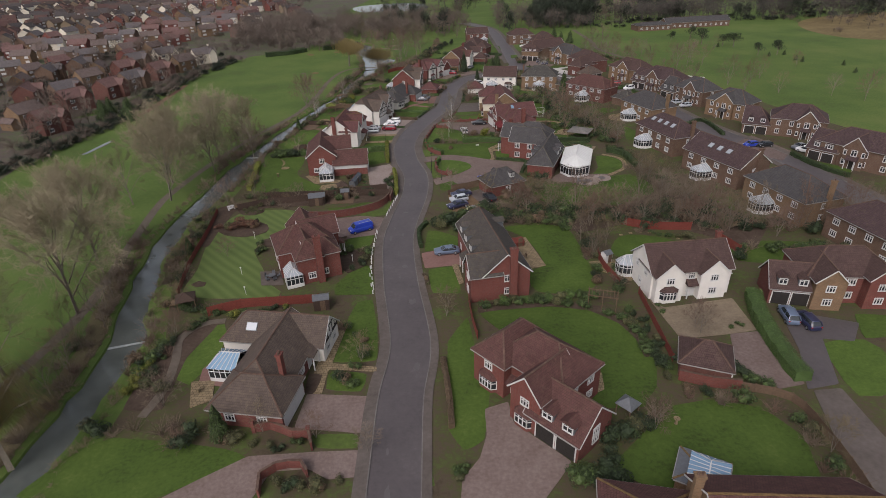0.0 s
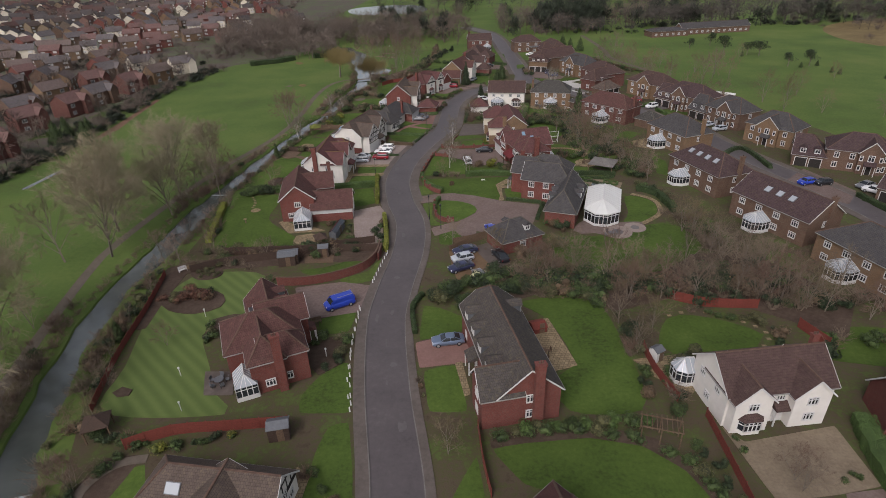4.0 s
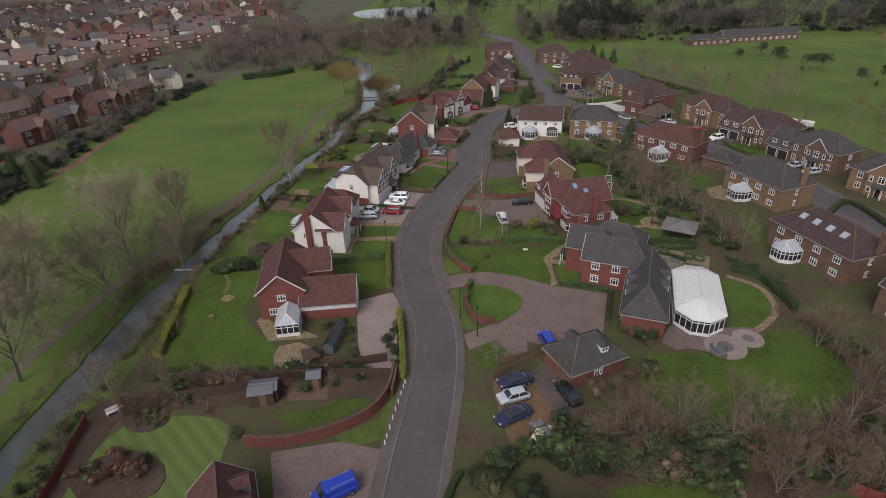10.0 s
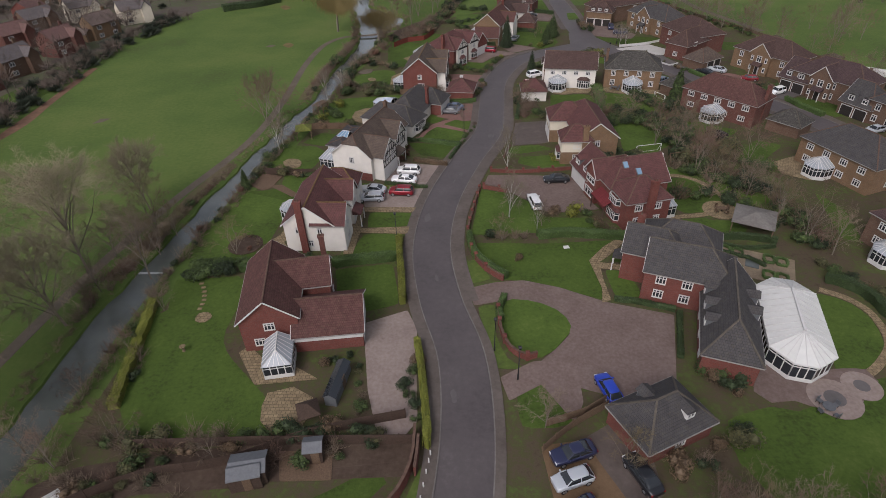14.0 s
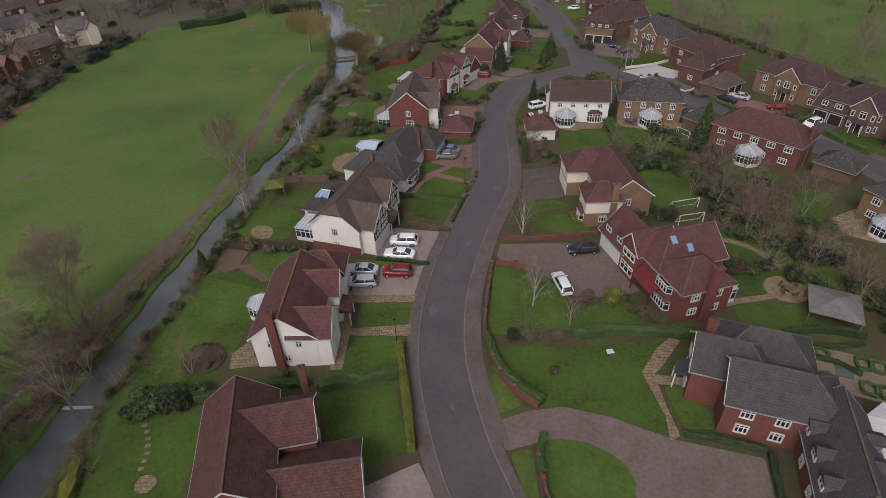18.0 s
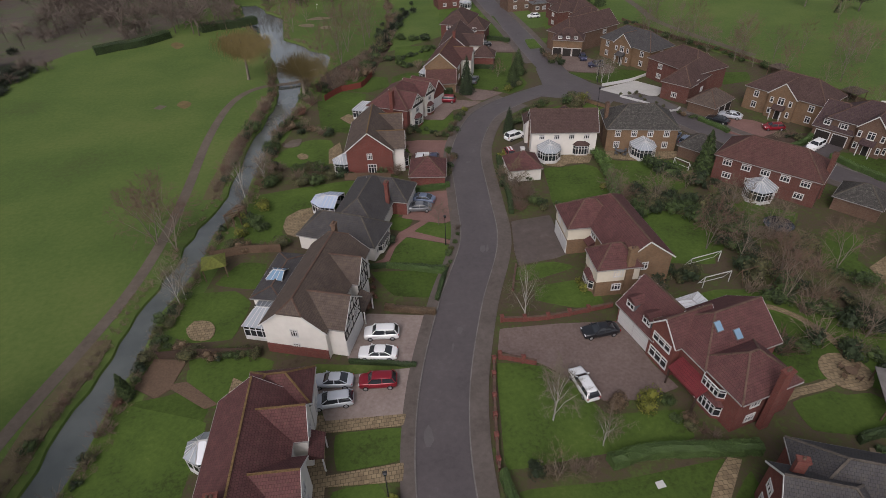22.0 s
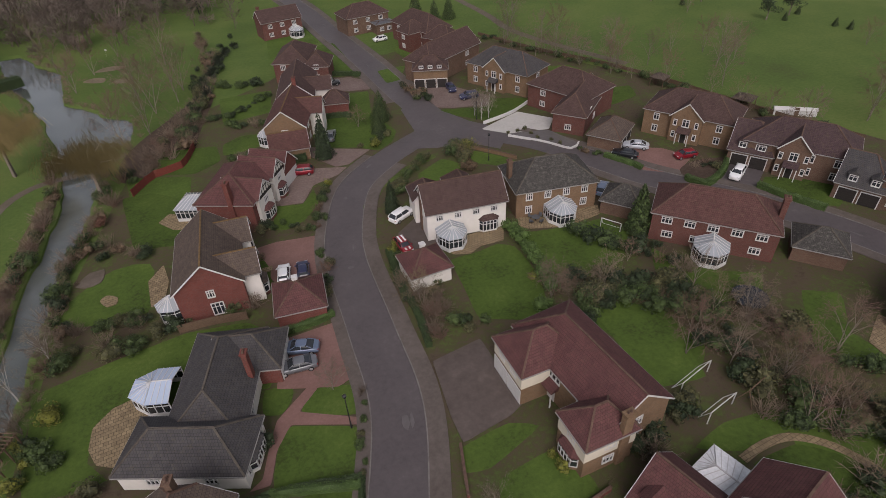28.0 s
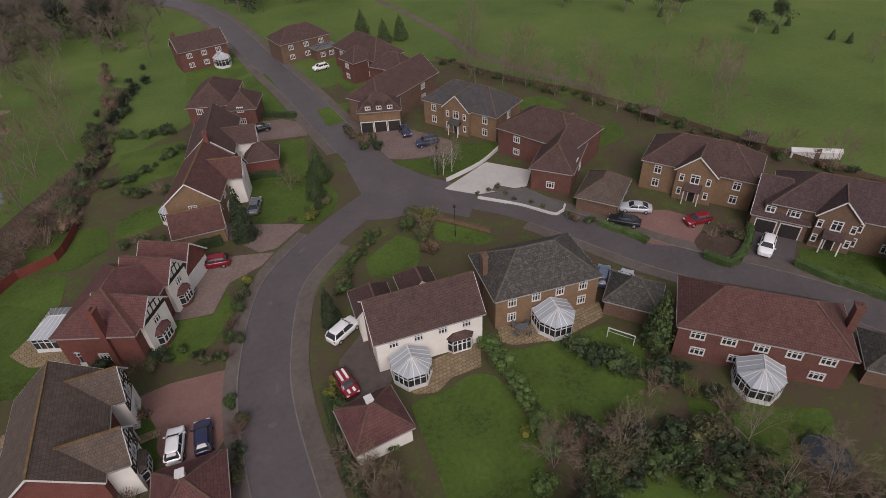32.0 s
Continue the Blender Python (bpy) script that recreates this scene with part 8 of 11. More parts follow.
car("suv", "red", 6.5, 249.6, 161, 0.08)
hedge([(4.4, 252.7), (6.0, 254.8), (8.8, 254.5)], 1.6, 1.6, 0)
plant(CONIFERS[0], *(12.0, 253.4), 1.3)
plant(CONIFERS[0], *(16.1, 229.8), 0.95)

# plots of the cream house and the houses beyond
slab("lawn", [(20.2, 282.6), (30.6, 280.1), (26.8, 268.1), (28.2, 257.1), (25.5, 252.9), (21.9, 250.8), (18.7, 254.4), (14.0, 257.1), (16.4, 268.5)], LAWN, "large front lawn with shrubs at the road bend", "lawn", 0.050, 0.12, 0)
slab("driveway", [(10.0, 259.8), (13.6, 256.8), (20.6, 252.1), (15.1, 248.7), (12.7, 249.0), (9.5, 255.7)], BLOCK, "paved drive by the conifer", "driveway", 0.089, 0.12, 0)
slab("driveway", [(18.4, 295.0), (29.6, 291.1), (32.4, 287.0), (31.4, 280.9), (21.8, 284.3), (17.6, 289.4)], BLOCK, "paved shared drive", "driveway", 0.093, 0.12, 0)
slab("lawn", [(-4.4, 269.6), (-0.4, 271.6), (3.8, 270.4), (2.5, 264.9), (-2.9, 264.1), (-5.2, 264.8)], LAWN, "back lawn with a curved path", "lawn", 0.030, 0.12, 0)
slab("lawn", [(-1.4, 294.4), (10.8, 293.3), (7.6, 280.4), (-2.8, 279.5)], LAWN, "hedged back lawn", "lawn", 0.034, 0.12, 0)
slab("lawn", [(28.9, 319.5), (34.5, 319.8), (33.2, 290.8), (23.5, 294.5)], LAWN, "grass beside the far houses", "lawn", 0.038, 0.12, 0)
slab("lawn", [(22.5, 291.9), (28.9, 288.9), (31.3, 288.8), (22.5, 291.0)], LAWN, "grass plot between drives", "lawn", 0.042, 0.12, 0)
hedge([(16.9, 270.4), (20.6, 269.6), (22.3, 268.4)], 0.9, 1.2, 0)
hedge([(21.5, 295.9), (27.0, 294.3), (32.4, 290.4)], 0.9, 1.2, 0)
planting([(19.3, 253.5), (22.0, 253.5), (24.9, 256.3), (26.7, 257.1), (21.5, 254.7)], 0.9, 0.9, 1.0, 0.9, [0, 1, 2, 3])
plant(BROAD, *(27.3, 263.5), 1.0)
plant(BROAD, *(24.8, 258.4), 0.8)
low_tree(22.0, 262.9, 4.5)
car("saloon", "grey", 15.4, 260.7, 67, 0.08)
car("suv", "black", 24.1, 288.3, -11, 0.08)
planting([(-2.7, 277.4), (2.7, 274.7), (7.3, 274.7)], 1.2, 0.8, 1.2, 0.9, [0, 1, 1, 2])
planting([(-0.8, 301.0), (6.4, 298.9), (10.7, 298.9)], 1.1, 0.9, 1.4, 0.9, [0, 1])
planting([(-5.5, 262.5), (2.1, 259.9)], 1.2, 0.7, 1.3, 0.8, [0, 1, 1])
slab("flower_bed", [(-23.0, 263.1), (-23.3, 271.8), (-19.3, 280.1), (-13.6, 287.7), (-6.9, 296.5), (-2.3, 297.0), (-6.0, 284.0), (-8.8, 274.2), (-11.0, 265.7), (-17.5, 262.5)], LITTER, "brown leaf litter under bare trees by the pond", "ground", 0.02, 0.1, 2)
planting([(-20.0, 268.0), (-16.0, 276.0), (-11.6, 284.0), (-6.6, 293.0), (-13.0, 270.0)], 1.2, 1.6, 1.5, 0.12)
planting([(1.1, 353.0), (-0.3, 318.6), (-3.0, 300.0)], 1.6, 1.2, 1.2, 0.35)
fence([(-21.6, 257.0), (-17.5, 262.3), (-12.7, 263.6), (-9.6, 270.8)], 1.5, FENCE_RED, "red-stained timber garden fence")
planting([(-8.1, 282.3), (-4.0, 282.9), (0.4, 282.7), (5.0, 286.2), (9.6, 290.4)], 1.1, 0.6, 1.1, 0.9, [0, 1, 1])
for x, y in ((-5.0, 311.4), (-3.0, 316.9), (-0.6, 322.6), (2.0, 327.6), (5.2, 333.4), (8.9, 341.9)):
    shrub(x, y, 1.0, 0, 1.3)
bare(-8.2, 305.2, 12)
bare(-15.2, 293.6, 13)
bare(-10.4, 327.3, 12)
bare(-17.2, 282.7, 11)
bare(-22.5, 281.0, 10)

# plot of the big brick house with the dormered garage
slab("lawn", [(0.2, 64.1), (3.4, 70.1), (4.1, 61.9), (5.4, 54.0), (4.0, 45.7), (1.6, 44.2), (-0.2, 47.6)], LAWN, "side lawn between hedge and drive", "lawn", 0.046, 0.12, 0)
slab("driveway", [(4.4, 50.6), (7.4, 51.7), (7.6, 48.3), (13.2, 42.3), (11.4, 40.0), (9.2, 37.4), (0.9, 37.7), (1.2, 40.5), (3.3, 43.3), (4.3, 46.5)], BLOCK, "broad brown block paved forecourt", "driveway", 0.085, 0.12, 0)
slab("lawn", [(10.0, 69.7), (15.4, 70.9), (23.6, 70.7), (27.7, 65.8), (27.5, 56.6), (24.8, 51.5), (21.3, 52.7), (19.8, 57.5), (15.7, 65.8)], LAWN, "curved back lawn edged with clipped shrubs", "lawn", 0.054, 0.12, 2)
slab("lawn", [(21.5, 45.3), (26.7, 50.0), (31.9, 50.9), (37.6, 49.2), (39.9, 44.5), (38.4, 38.9), (37.1, 36.3), (27.7, 36.7), (17.8, 40.5)], LAWN, "wide lawn with curved borders", "lawn", 0.058, 0.12, 3)
slab("patio", [(18.3, 56.0), (20.2, 56.4), (19.7, 53.2), (17.7, 52.3)], SLAB, "small pale patio behind the house", "patio", 0.100, 0.12, 0)
shrub(9.1, 73.2, 1.0, 6, 1.1)
shrub(10.9, 73.3, 1.1, 2, 1.1)
shrub(12.7, 73.4, 1.0, 6, 1.1)
shrub(14.5, 73.5, 1.1, 1, 1.1)
shrub(16.3, 73.6, 1.0, 6, 1.1)
shrub(18.1, 73.6, 1.1, 2, 1.1)
shrub(19.9, 73.7, 1.0, 6, 1.1)
shrub(21.7, 73.8, 1.1, 1, 1.1)
shrub(23.5, 73.9, 1.0, 6, 1.1)
planting([(27.1, 70.9), (28.9, 65.7), (28.6, 58.2), (28.1, 53.9)], 1.3, 0.5, 1.1, 1.0, [0, 1, 2])
fence([(30.9, 74.6), (30.4, 64.3), (30.1, 58.1)], 1.3, FENCE_RED, "low red-brown timber fence")
garden_wall([(29.5, 54.6), (33.2, 53.1), (36.4, 52.4)], 1.6)
planting([(27.9, 52.3), (32.3, 51.1), (37.3, 49.9), (40.0, 47.5), (40.6, 44.1), (39.7, 39.6), (39.7, 36.8)], 1.4, 0.9, 1.1, 0.65)
fence([(36.4, 52.4), (41.5, 50.2), (42.3, 44.8), (42.1, 38.8), (41.8, 36.6)], 1.3, OAK, "low weathered timber boundary fence")
planting([(13.4, 38.6), (15.7, 40.6), (18.3, 43.5), (21.2, 46.6), (24.7, 49.1)], 1.1, 1.0, 1.4, 0.9, [0, 1, 0, 2])
planting([(0.1, 42.0), (1.0, 40.8), (2.0, 42.6)], 0.9, 0.5, 0.8, 1.0, [1, 2, 3])
fence([(3.8, 73.9), (4.0, 68.6), (4.5, 64.5)], 1.4, FENCE_RED)
low_tree(41.5, 42.4, 5)
low_tree(36.3, 64.0, 4.5)
low_tree(23.8, 46.5, 4.5)
hedge([(0.3, 47.6), (0.1, 53.2), (-0.5, 59.8)], 0.7, 0.9, 5, "thin brown-green roadside hedge")
slab("lawn", [(-3.3, 44.4), (-2.8, 45.2), (-1.6, 39.7), (-2.8, 39.8)], VERGE, "narrow green verge beside the road", "lawn", 0.034, 0.12, 0)
gazebo(*(21.1, 48.8), 40, 2.2, 2.0, LEAD, "small grey-roofed garden shelter")
low_tree(0.2, 70.3, 5)

# plots of the white twin-gabled house and its neighbour
slab("driveway", [(32.0, 72.9), (33.5, 70.5), (44.8, 72.4), (44.5, 64.2), (40.2, 63.5), (33.1, 62.8), (32.6, 66.9)], GRAVEL, "pale gravel forecourt of the white house", "driveway", 0.073, 0.12, 0)
slab("driveway", [(40.3, 63.5), (44.5, 63.9), (44.9, 53.0), (40.9, 52.2), (37.8, 56.0)], BLOCK, "pinkish block paved drive to the lane", "driveway", 0.077, 0.12, 0)
slab("driveway", [(50.2, 69.0), (59.7, 65.0), (56.3, 60.9), (52.4, 61.8), (49.0, 52.8), (44.6, 52.0), (47.9, 59.5)], ASPHALT, "dark asphalt drive with two parked cars", "driveway", 0.081, 0.12, 0)
slab("driveway", [(45.2, 51.8), (48.8, 52.0), (48.6, 42.9), (44.3, 35.4), (41.7, 36.1), (43.1, 44.0)], FOOTWAY, "pale grey turning lane end", "driveway", 0.085, 0.12, 0)
slab("lawn", [(51.6, 60.5), (57.9, 61.2), (58.5, 56.6), (55.5, 51.5), (50.1, 50.7), (50.6, 56.5)], LAWN, "front lawn of the tan brick house", "lawn", 0.054, 0.12, 2)
slab("lawn", [(60.4, 67.4), (66.3, 66.3), (63.0, 61.8), (58.0, 61.4)], LAWN, "lawn beside the timbered drive", "lawn", 0.058, 0.12, 0)
hedge([(48.0, 72.7), (45.9, 66.1), (44.8, 57.3), (44.8, 53.5)], 2.2, 1.8, 1, "thick dark green hedge between drives")
slab("lawn", [(52.6, 91.4), (65.8, 89.8), (79.5, 83.1), (76.8, 79.4), (59.2, 81.6), (51.0, 83.7)], LAWN, "long back lawn below the trees", "lawn", 0.030, 0.12, 0)
slab("lawn", [(33.4, 94.0), (37.5, 94.7), (42.3, 92.6), (45.5, 89.5), (43.0, 86.6), (39.1, 86.3), (31.4, 86.0), (30.3, 88.5)], LAWN, "oval back lawn edged with stepping stones", "lawn", 0.034, 0.12, 2)
slab("patio", [(25.5, 85.1), (32.7, 85.9), (33.6, 81.9), (30.9, 78.3), (27.0, 81.8)], SLAB, "stone patio beside the white conservatory", "patio", 0.108, 0.12, 0)
fence([(35.5, 99.4), (40.1, 96.9), (47.8, 95.9)], 1.7, FENCE_RED, "red-stained timber garden fence")
fence([(51.2, 91.0), (52.6, 86.2)], 1.7, FENCE_RED)
planting([(37.1, 95.3), (42.3, 94.0), (47.1, 91.2), (46.2, 86.5)], 1.3, 0.7, 1.0, 0.7)
fence([(27.6, 87.2), (27.5, 83.0), (28.5, 77.0)], 1.5, FENCE_RED, "red-stained timber garden fence")
shed(*(28.5, 85.0), 30, 1.6, 1.6, 1.8, TRIM, LEAD, "small pale garden cabinet shed")
planting([(27.4, 74.8), (30.9, 83.6), (34.4, 85.3)], 1.2, 0.8, 1.2, 0.7)
planting([(50.7, 84.1), (55.6, 87.9), (61.9, 86.4), (72.1, 86.7)], 1.6, 0.8, 1.2, 0.8)
low_tree(27.3, 89.1, 6)
low_tree(30.1, 90.9, 6)
car("suv", "bluegrey", 50.3, 66.7, 80, 0.08)
car("suv", "navy", 52.2, 65.2, 90, 0.08)

# plot of the long dark-roofed brick house
slab("lawn", [(-2.9, 99.8), (0.0, 98.7), (4.3, 95.3), (3.2, 93.0), (-3.5, 90.7)], LAWN, "front lawn with a shrub border", "lawn", 0.042, 0.12, 0)
slab("driveway", [(-4.0, 90.3), (4.8, 93.0), (4.5, 85.9), (-3.3, 84.9)], BLOCK_RED, "red block paved parking place", "driveway", 0.081, 0.12, 0)
slab("lawn", [(-2.8, 84.4), (1.8, 85.4), (2.5, 79.3), (2.8, 76.6), (-2.0, 76.7)], LAWN, "lower front lawn", "lawn", 0.050, 0.12, 0)
slab("patio", [(1.5, 85.6), (2.5, 85.9), (3.3, 79.6), (2.5, 79.2)], SLAB, "pale stone path to the house", "patio", 0.124, 0.12, 0)
slab("lawn", [(12.1, 99.1), (15.9, 100.6), (23.8, 99.3), (25.2, 93.1), (25.1, 86.9), (25.4, 82.2), (23.7, 75.9), (15.2, 76.2), (14.7, 82.2), (17.7, 84.6), (15.7, 95.3)], LAWN, "long back lawn beside the terrace", "lawn", 0.058, 0.12, 2)
slab("patio", [(12.3, 94.5), (15.9, 95.2), (17.9, 84.3), (14.4, 83.3)], SLAB, "pale stone terrace with timber decking", "patio", 0.100, 0.12, 0)
shed(*(13.9, 92.6), 15, 2.2, 2.4, 0.9, FENCE_RED, FENCE_RED, "low covered hot tub box", "hot_tub")
car("saloon", "bluegrey", 0.7, 90.0, -173, 0.08)
planting([(-2.3, 100.6), (0.1, 102.4), (3.2, 99.7), (4.6, 97.3)], 1.0, 1.0, 1.3, 1.0, [0, 1, 0, 2])
planting([(27.4, 95.2), (26.6, 89.1), (25.9, 83.0), (25.1, 77.2)], 1.3, 0.9, 1.1, 0.6)
planting([(11.5, 103.1), (16.2, 102.2), (22.4, 101.3), (25.9, 97.5)], 1.0, 1.0, 1.4, 0.8, [0, 1, 1, 2])
hedge([(-4.1, 92.3), (-4.6, 98.9), (-3.1, 102.5)], 0.7, 0.9, 0)
planting([(-3.5, 83.3), (-2.6, 79.5), (-2.0, 77.3)], 1.2, 0.2, 0.5, 0.6)
planting([(-0.7, 101.2), (1.7, 102.8), (3.4, 100.3), (5.4, 101.0)], 0.9, 0.9, 1.2, 1.0, [0, 1, 2])
planting([(0.2, 103.7), (2.7, 104.9), (6.2, 107.5), (8.4, 104.6), (13.6, 105.7)], 1.0, 1.0, 1.5, 0.9, [0, 0, 1, 5])

# grounds of the slate-roofed mansion
slab("lawn", [(-3.1, 153.8), (7.0, 153.0), (18.4, 153.4), (16.5, 151.2), (13.8, 148.6), (13.6, 145.6), (14.0, 141.2), (13.4, 139.7), (7.9, 142.3), (3.7, 144.1), (-0.2, 144.6), (-2.3, 149.6)], LAWN, "sweeping front lawn beside the carriage drive", "lawn", 0.034, 0.12, 0)
slab("driveway", [(-4.6, 142.9), (-1.0, 144.0), (3.1, 144.3), (7.9, 142.5), (13.4, 139.3), (16.2, 138.3), (21.6, 136.4), (18.9, 127.9), (17.4, 123.2), (10.5, 123.6), (1.3, 127.3), (5.5, 131.1), (7.6, 133.5), (7.6, 136.7), (4.7, 139.6), (0.3, 140.2), (-4.1, 139.3)], BLOCK, "sweeping brown block paved carriage drive", "driveway", 0.073, 0.12, 0)
slab("driveway", [(-1.8, 126.8), (2.3, 129.1), (4.8, 129.2), (7.4, 128.2), (7.0, 122.8), (5.5, 120.4), (2.8, 125.6), (-1.1, 123.4)], BLOCK, "brown paved gateway to the road", "driveway", 0.077, 0.12, 0)
slab("lawn", [(-0.5, 139.7), (3.2, 140.0), (6.7, 138.0), (8.0, 134.9), (6.5, 132.3), (3.5, 129.7), (-0.2, 130.6), (-0.8, 134.1)], LAWN, "drop-shaped lawn inside the carriage drive", "lawn", 0.106, 0.12, 1.5)
slab("lawn", [(-3.7, 139.1), (-1.2, 139.4), (-1.7, 133.5), (-0.7, 129.7), (1.4, 127.9), (-2.3, 128.1), (-2.9, 133.6)], VERGE, "grass verge outside the brick gate wall", "lawn", 0.050, 0.12, 0)
slab("lawn", [(-4.9, 148.3), (-3.6, 149.7), (-1.2, 144.8), (-4.3, 143.8)], VERGE, "grass verge beside the gate", "lawn", 0.054, 0.12, 0)
garden_wall([(-3.8, 151.7), (-2.8, 148.2), (-1.1, 145.7), (0.3, 144.3)], 1.0, piers=2.4)
garden_wall([(-1.0, 138.0), (-1.0, 134.1), (-0.2, 130.9), (1.7, 129.4), (2.9, 129.8)], 1.0, piers=2.6)
hedge([(-4.0, 155.5), (-3.4, 150.7), (-1.8, 147.6), (0.8, 144.7)], 0.9, 1.4, 1, "rounded green roadside hedge")
planting([(-1.6, 154.9), (1.6, 154.8), (5.0, 154.9)], 1.0, 0.4, 0.9, 0.4)
hedge([(0.1, 140.6), (-1.0, 137.6), (-0.7, 136.1)], 0.8, 1.2, 1)
slab("patio", [(13.3, 148.4), (16.3, 151.8), (18.4, 153.4), (19.7, 152.9), (16.2, 149.2), (14.6, 147.9), (14.3, 143.7), (14.3, 139.6), (13.0, 139.1), (13.7, 142.1), (13.5, 145.1)], SLAB, "pale stone path winding to the door", "patio", 0.128, 0.12, 0)
slab("patio", [(14.6, 147.9), (18.2, 147.1), (17.7, 146.0), (14.2, 146.6)], SLAB, "stone path to the side door", "patio", 0.100, 0.12, 0)
slab("lawn", [(16.5, 149.2), (20.1, 152.0), (19.3, 148.0), (16.4, 147.9)], LAWN, "small lawn against the brick wall", "lawn", 0.034, 0.12, 0)
slab("lawn", [(15.0, 146.2), (17.6, 145.8), (18.7, 142.1), (18.5, 140.1), (15.1, 140.3), (15.0, 142.8)], LAWN, "small lawn below the path", "lawn", 0.038, 0.12, 0)
hedge([(14.7, 139.6), (18.3, 138.7), (22.0, 137.2)], 0.7, 0.7, 0, "low box hedge edging the drive")
hedge([(22.4, 136.8), (21.0, 132.7), (19.8, 129.0)], 0.7, 0.7, 0, "low box hedge edging the drive")
slab("lawn", [(40.9, 139.4), (45.1, 137.6), (45.6, 132.7), (43.7, 128.7), (41.0, 126.8), (36.8, 126.5), (39.0, 130.9)], LAWN, "crescent lawn round the pool hall", "lawn", 0.042, 0.12, 1.5)
for x, y, r in ((34.3, 122.5, 2.8), (38.2, 124.1, 2.1)):
    slab("patio", [(x + r * math.cos(0.35 * k), y + r * math.sin(0.35 * k)) for k in range(18)], BLOCK_PALE, "round lobe of the paved pool terrace", "patio", 0.132 + 0.004 * (r < 2.5), 0.12, 0)
    slab("paving_circle", [(x + r * 0.4 * math.cos(0.4 * k), y + r * 0.4 * math.sin(0.4 * k)) for k in range(16)], PATCHED, "pale stone circle set in the terrace", "paving", 0.145, 0.06, 0)
slab("lawn", [(21.5, 120.2), (27.0, 121.8), (30.7, 120.6), (33.8, 119.9), (38.8, 121.8), (41.2, 124.2), (44.9, 124.7), (48.1, 120.6), (48.0, 116.0), (44.7, 112.0), (38.0, 110.8), (30.0, 109.8), (24.0, 111.4), (20.6, 115.0)], LAWN, "large mown lawn south of the pool hall", "lawn", 0.046, 0.12, 0)
slab("patio", [(27.9, 126.9), (30.2, 128.2), (32.4, 125.8), (36.1, 126.6), (40.1, 126.4), (40.4, 124.6), (37.8, 122.7), (35.7, 120.8), (32.6, 120.9), (29.9, 122.4), (27.3, 122.2), (26.1, 123.8)], BLOCK, "rounded stone terrace with circular paving", "patio", 0.120, 0.12, 1.2)
ribbon("path", curve_pts([(39.5, 125.5), (42.3, 127.3), (45.5, 130.6), (46.5, 135.5), (45.3, 138.5), (42.6, 140.6)], 0.8), 0.5, -0.5, 0.09, SLAB, "curved stone path round the lawn", "path")
slab("lawn", [(21.1, 119.2), (29.7, 121.0), (44.2, 125.6), (48.1, 118.9), (43.3, 111.6), (32.0, 105.9), (23.1, 110.3)], LAWN, "long lawn behind the garage block", "lawn", 0.054, 0.12, 2)
fence([(1.6, 116.9), (5.1, 119.7), (9.4, 122.1)], 1.3, OAK)
slab("lawn", [(-0.3, 124.3), (3.6, 126.0), (6.1, 125.0), (5.8, 120.4), (3.2, 119.7), (-0.2, 119.9)], LAWN, "rough grass around a bare tree", "lawn", 0.030, 0.12, 0)
car("hatch", "blue", 10.0, 124.3, 103, 0.08)
car("saloon", "navy", 4.5, 116.3, -163, 0.09)
car("hatch", "silver", 3.9, 113.5, -162, 0.09)
car("saloon", "black", 10.7, 113.8, 110, 0.08)
car("saloon", "navy", 3.5, 110.3, -155, 0.09)
car("hatch", "cream", 6.1, 106.8, 60, 0.09)
car("hatch", "grey", 6.6, 107.1, 110, 0.08)
planting([(22.4, 128.5), (23.0, 125.7), (23.5, 123.9), (24.1, 122.2)], 0.9, 0.7, 1.2, 1.0, [0, 1, 5])
planting([(13.3, 114.5), (17.7, 115.7), (22.1, 119.1)], 1.1, 1.0, 1.3, 0.5, [5, 2, 0])
low_tree(2.3, 119.8, 5.5)
hedge([(44.4, 142.5), (47.6, 139.7), (48.3, 133.7), (48.2, 130.5)], 1.2, 1.5, 0)
planting([(44.3, 145.3), (46.8, 142.4), (49.9, 138.3), (49.6, 132.5)], 1.2, 1.0, 1.3, 0.6)
hedge([(33.2, 151.6), (36.9, 150.2), (41.4, 150.4)], 0.6, 0.6, 0)
hedge([(32.9, 149.5), (36.2, 147.7), (37.8, 145.7)], 0.6, 0.6, 0)
hedge([(32.3, 152.7), (36.9, 152.9), (42.1, 151.4)], 0.7, 1.2, 0)
lamp_post(-2.1, 131.0)
lamp_post(38.0, 236.7)
lamp_post(44.7, 253.2)
lamp_post(-15.2, 154.6)
lamp_post(-3.1, 194.3)
lamp_post(0.2, 126.4)

# plot of the red house with white garage doors
slab("driveway", [(-0.5, 171.7), (0.6, 175.2), (8.0, 174.7), (16.1, 173.6), (16.8, 166.1), (18.1, 162.4), (13.7, 161.5), (9.1, 162.2), (7.3, 165.3), (4.2, 168.5)], BLOCK, "brown block paved forecourt behind a low wall", "driveway", 0.069, 0.12, 0)
slab("lawn", [(-1.2, 170.0), (4.1, 168.3), (7.2, 165.0), (8.6, 160.4), (17.4, 159.6), (16.6, 155.9), (5.6, 156.0), (-3.6, 155.9)], LAWN, "front lawn with two bare trees", "lawn", 0.038, 0.12, 0)
garden_wall([(-0.6, 170.4), (2.0, 169.3), (3.4, 168.6)], 0.8, piers=2.2)
garden_wall([(-1.4, 170.0), (-2.6, 164.7), (-3.8, 158.7), (-4.2, 156.0)], 0.6, piers=2.2)
garden_wall([(1.2, 176.5), (5.7, 175.8), (10.0, 175.9), (16.1, 176.4)], 0.7, piers=2.2)
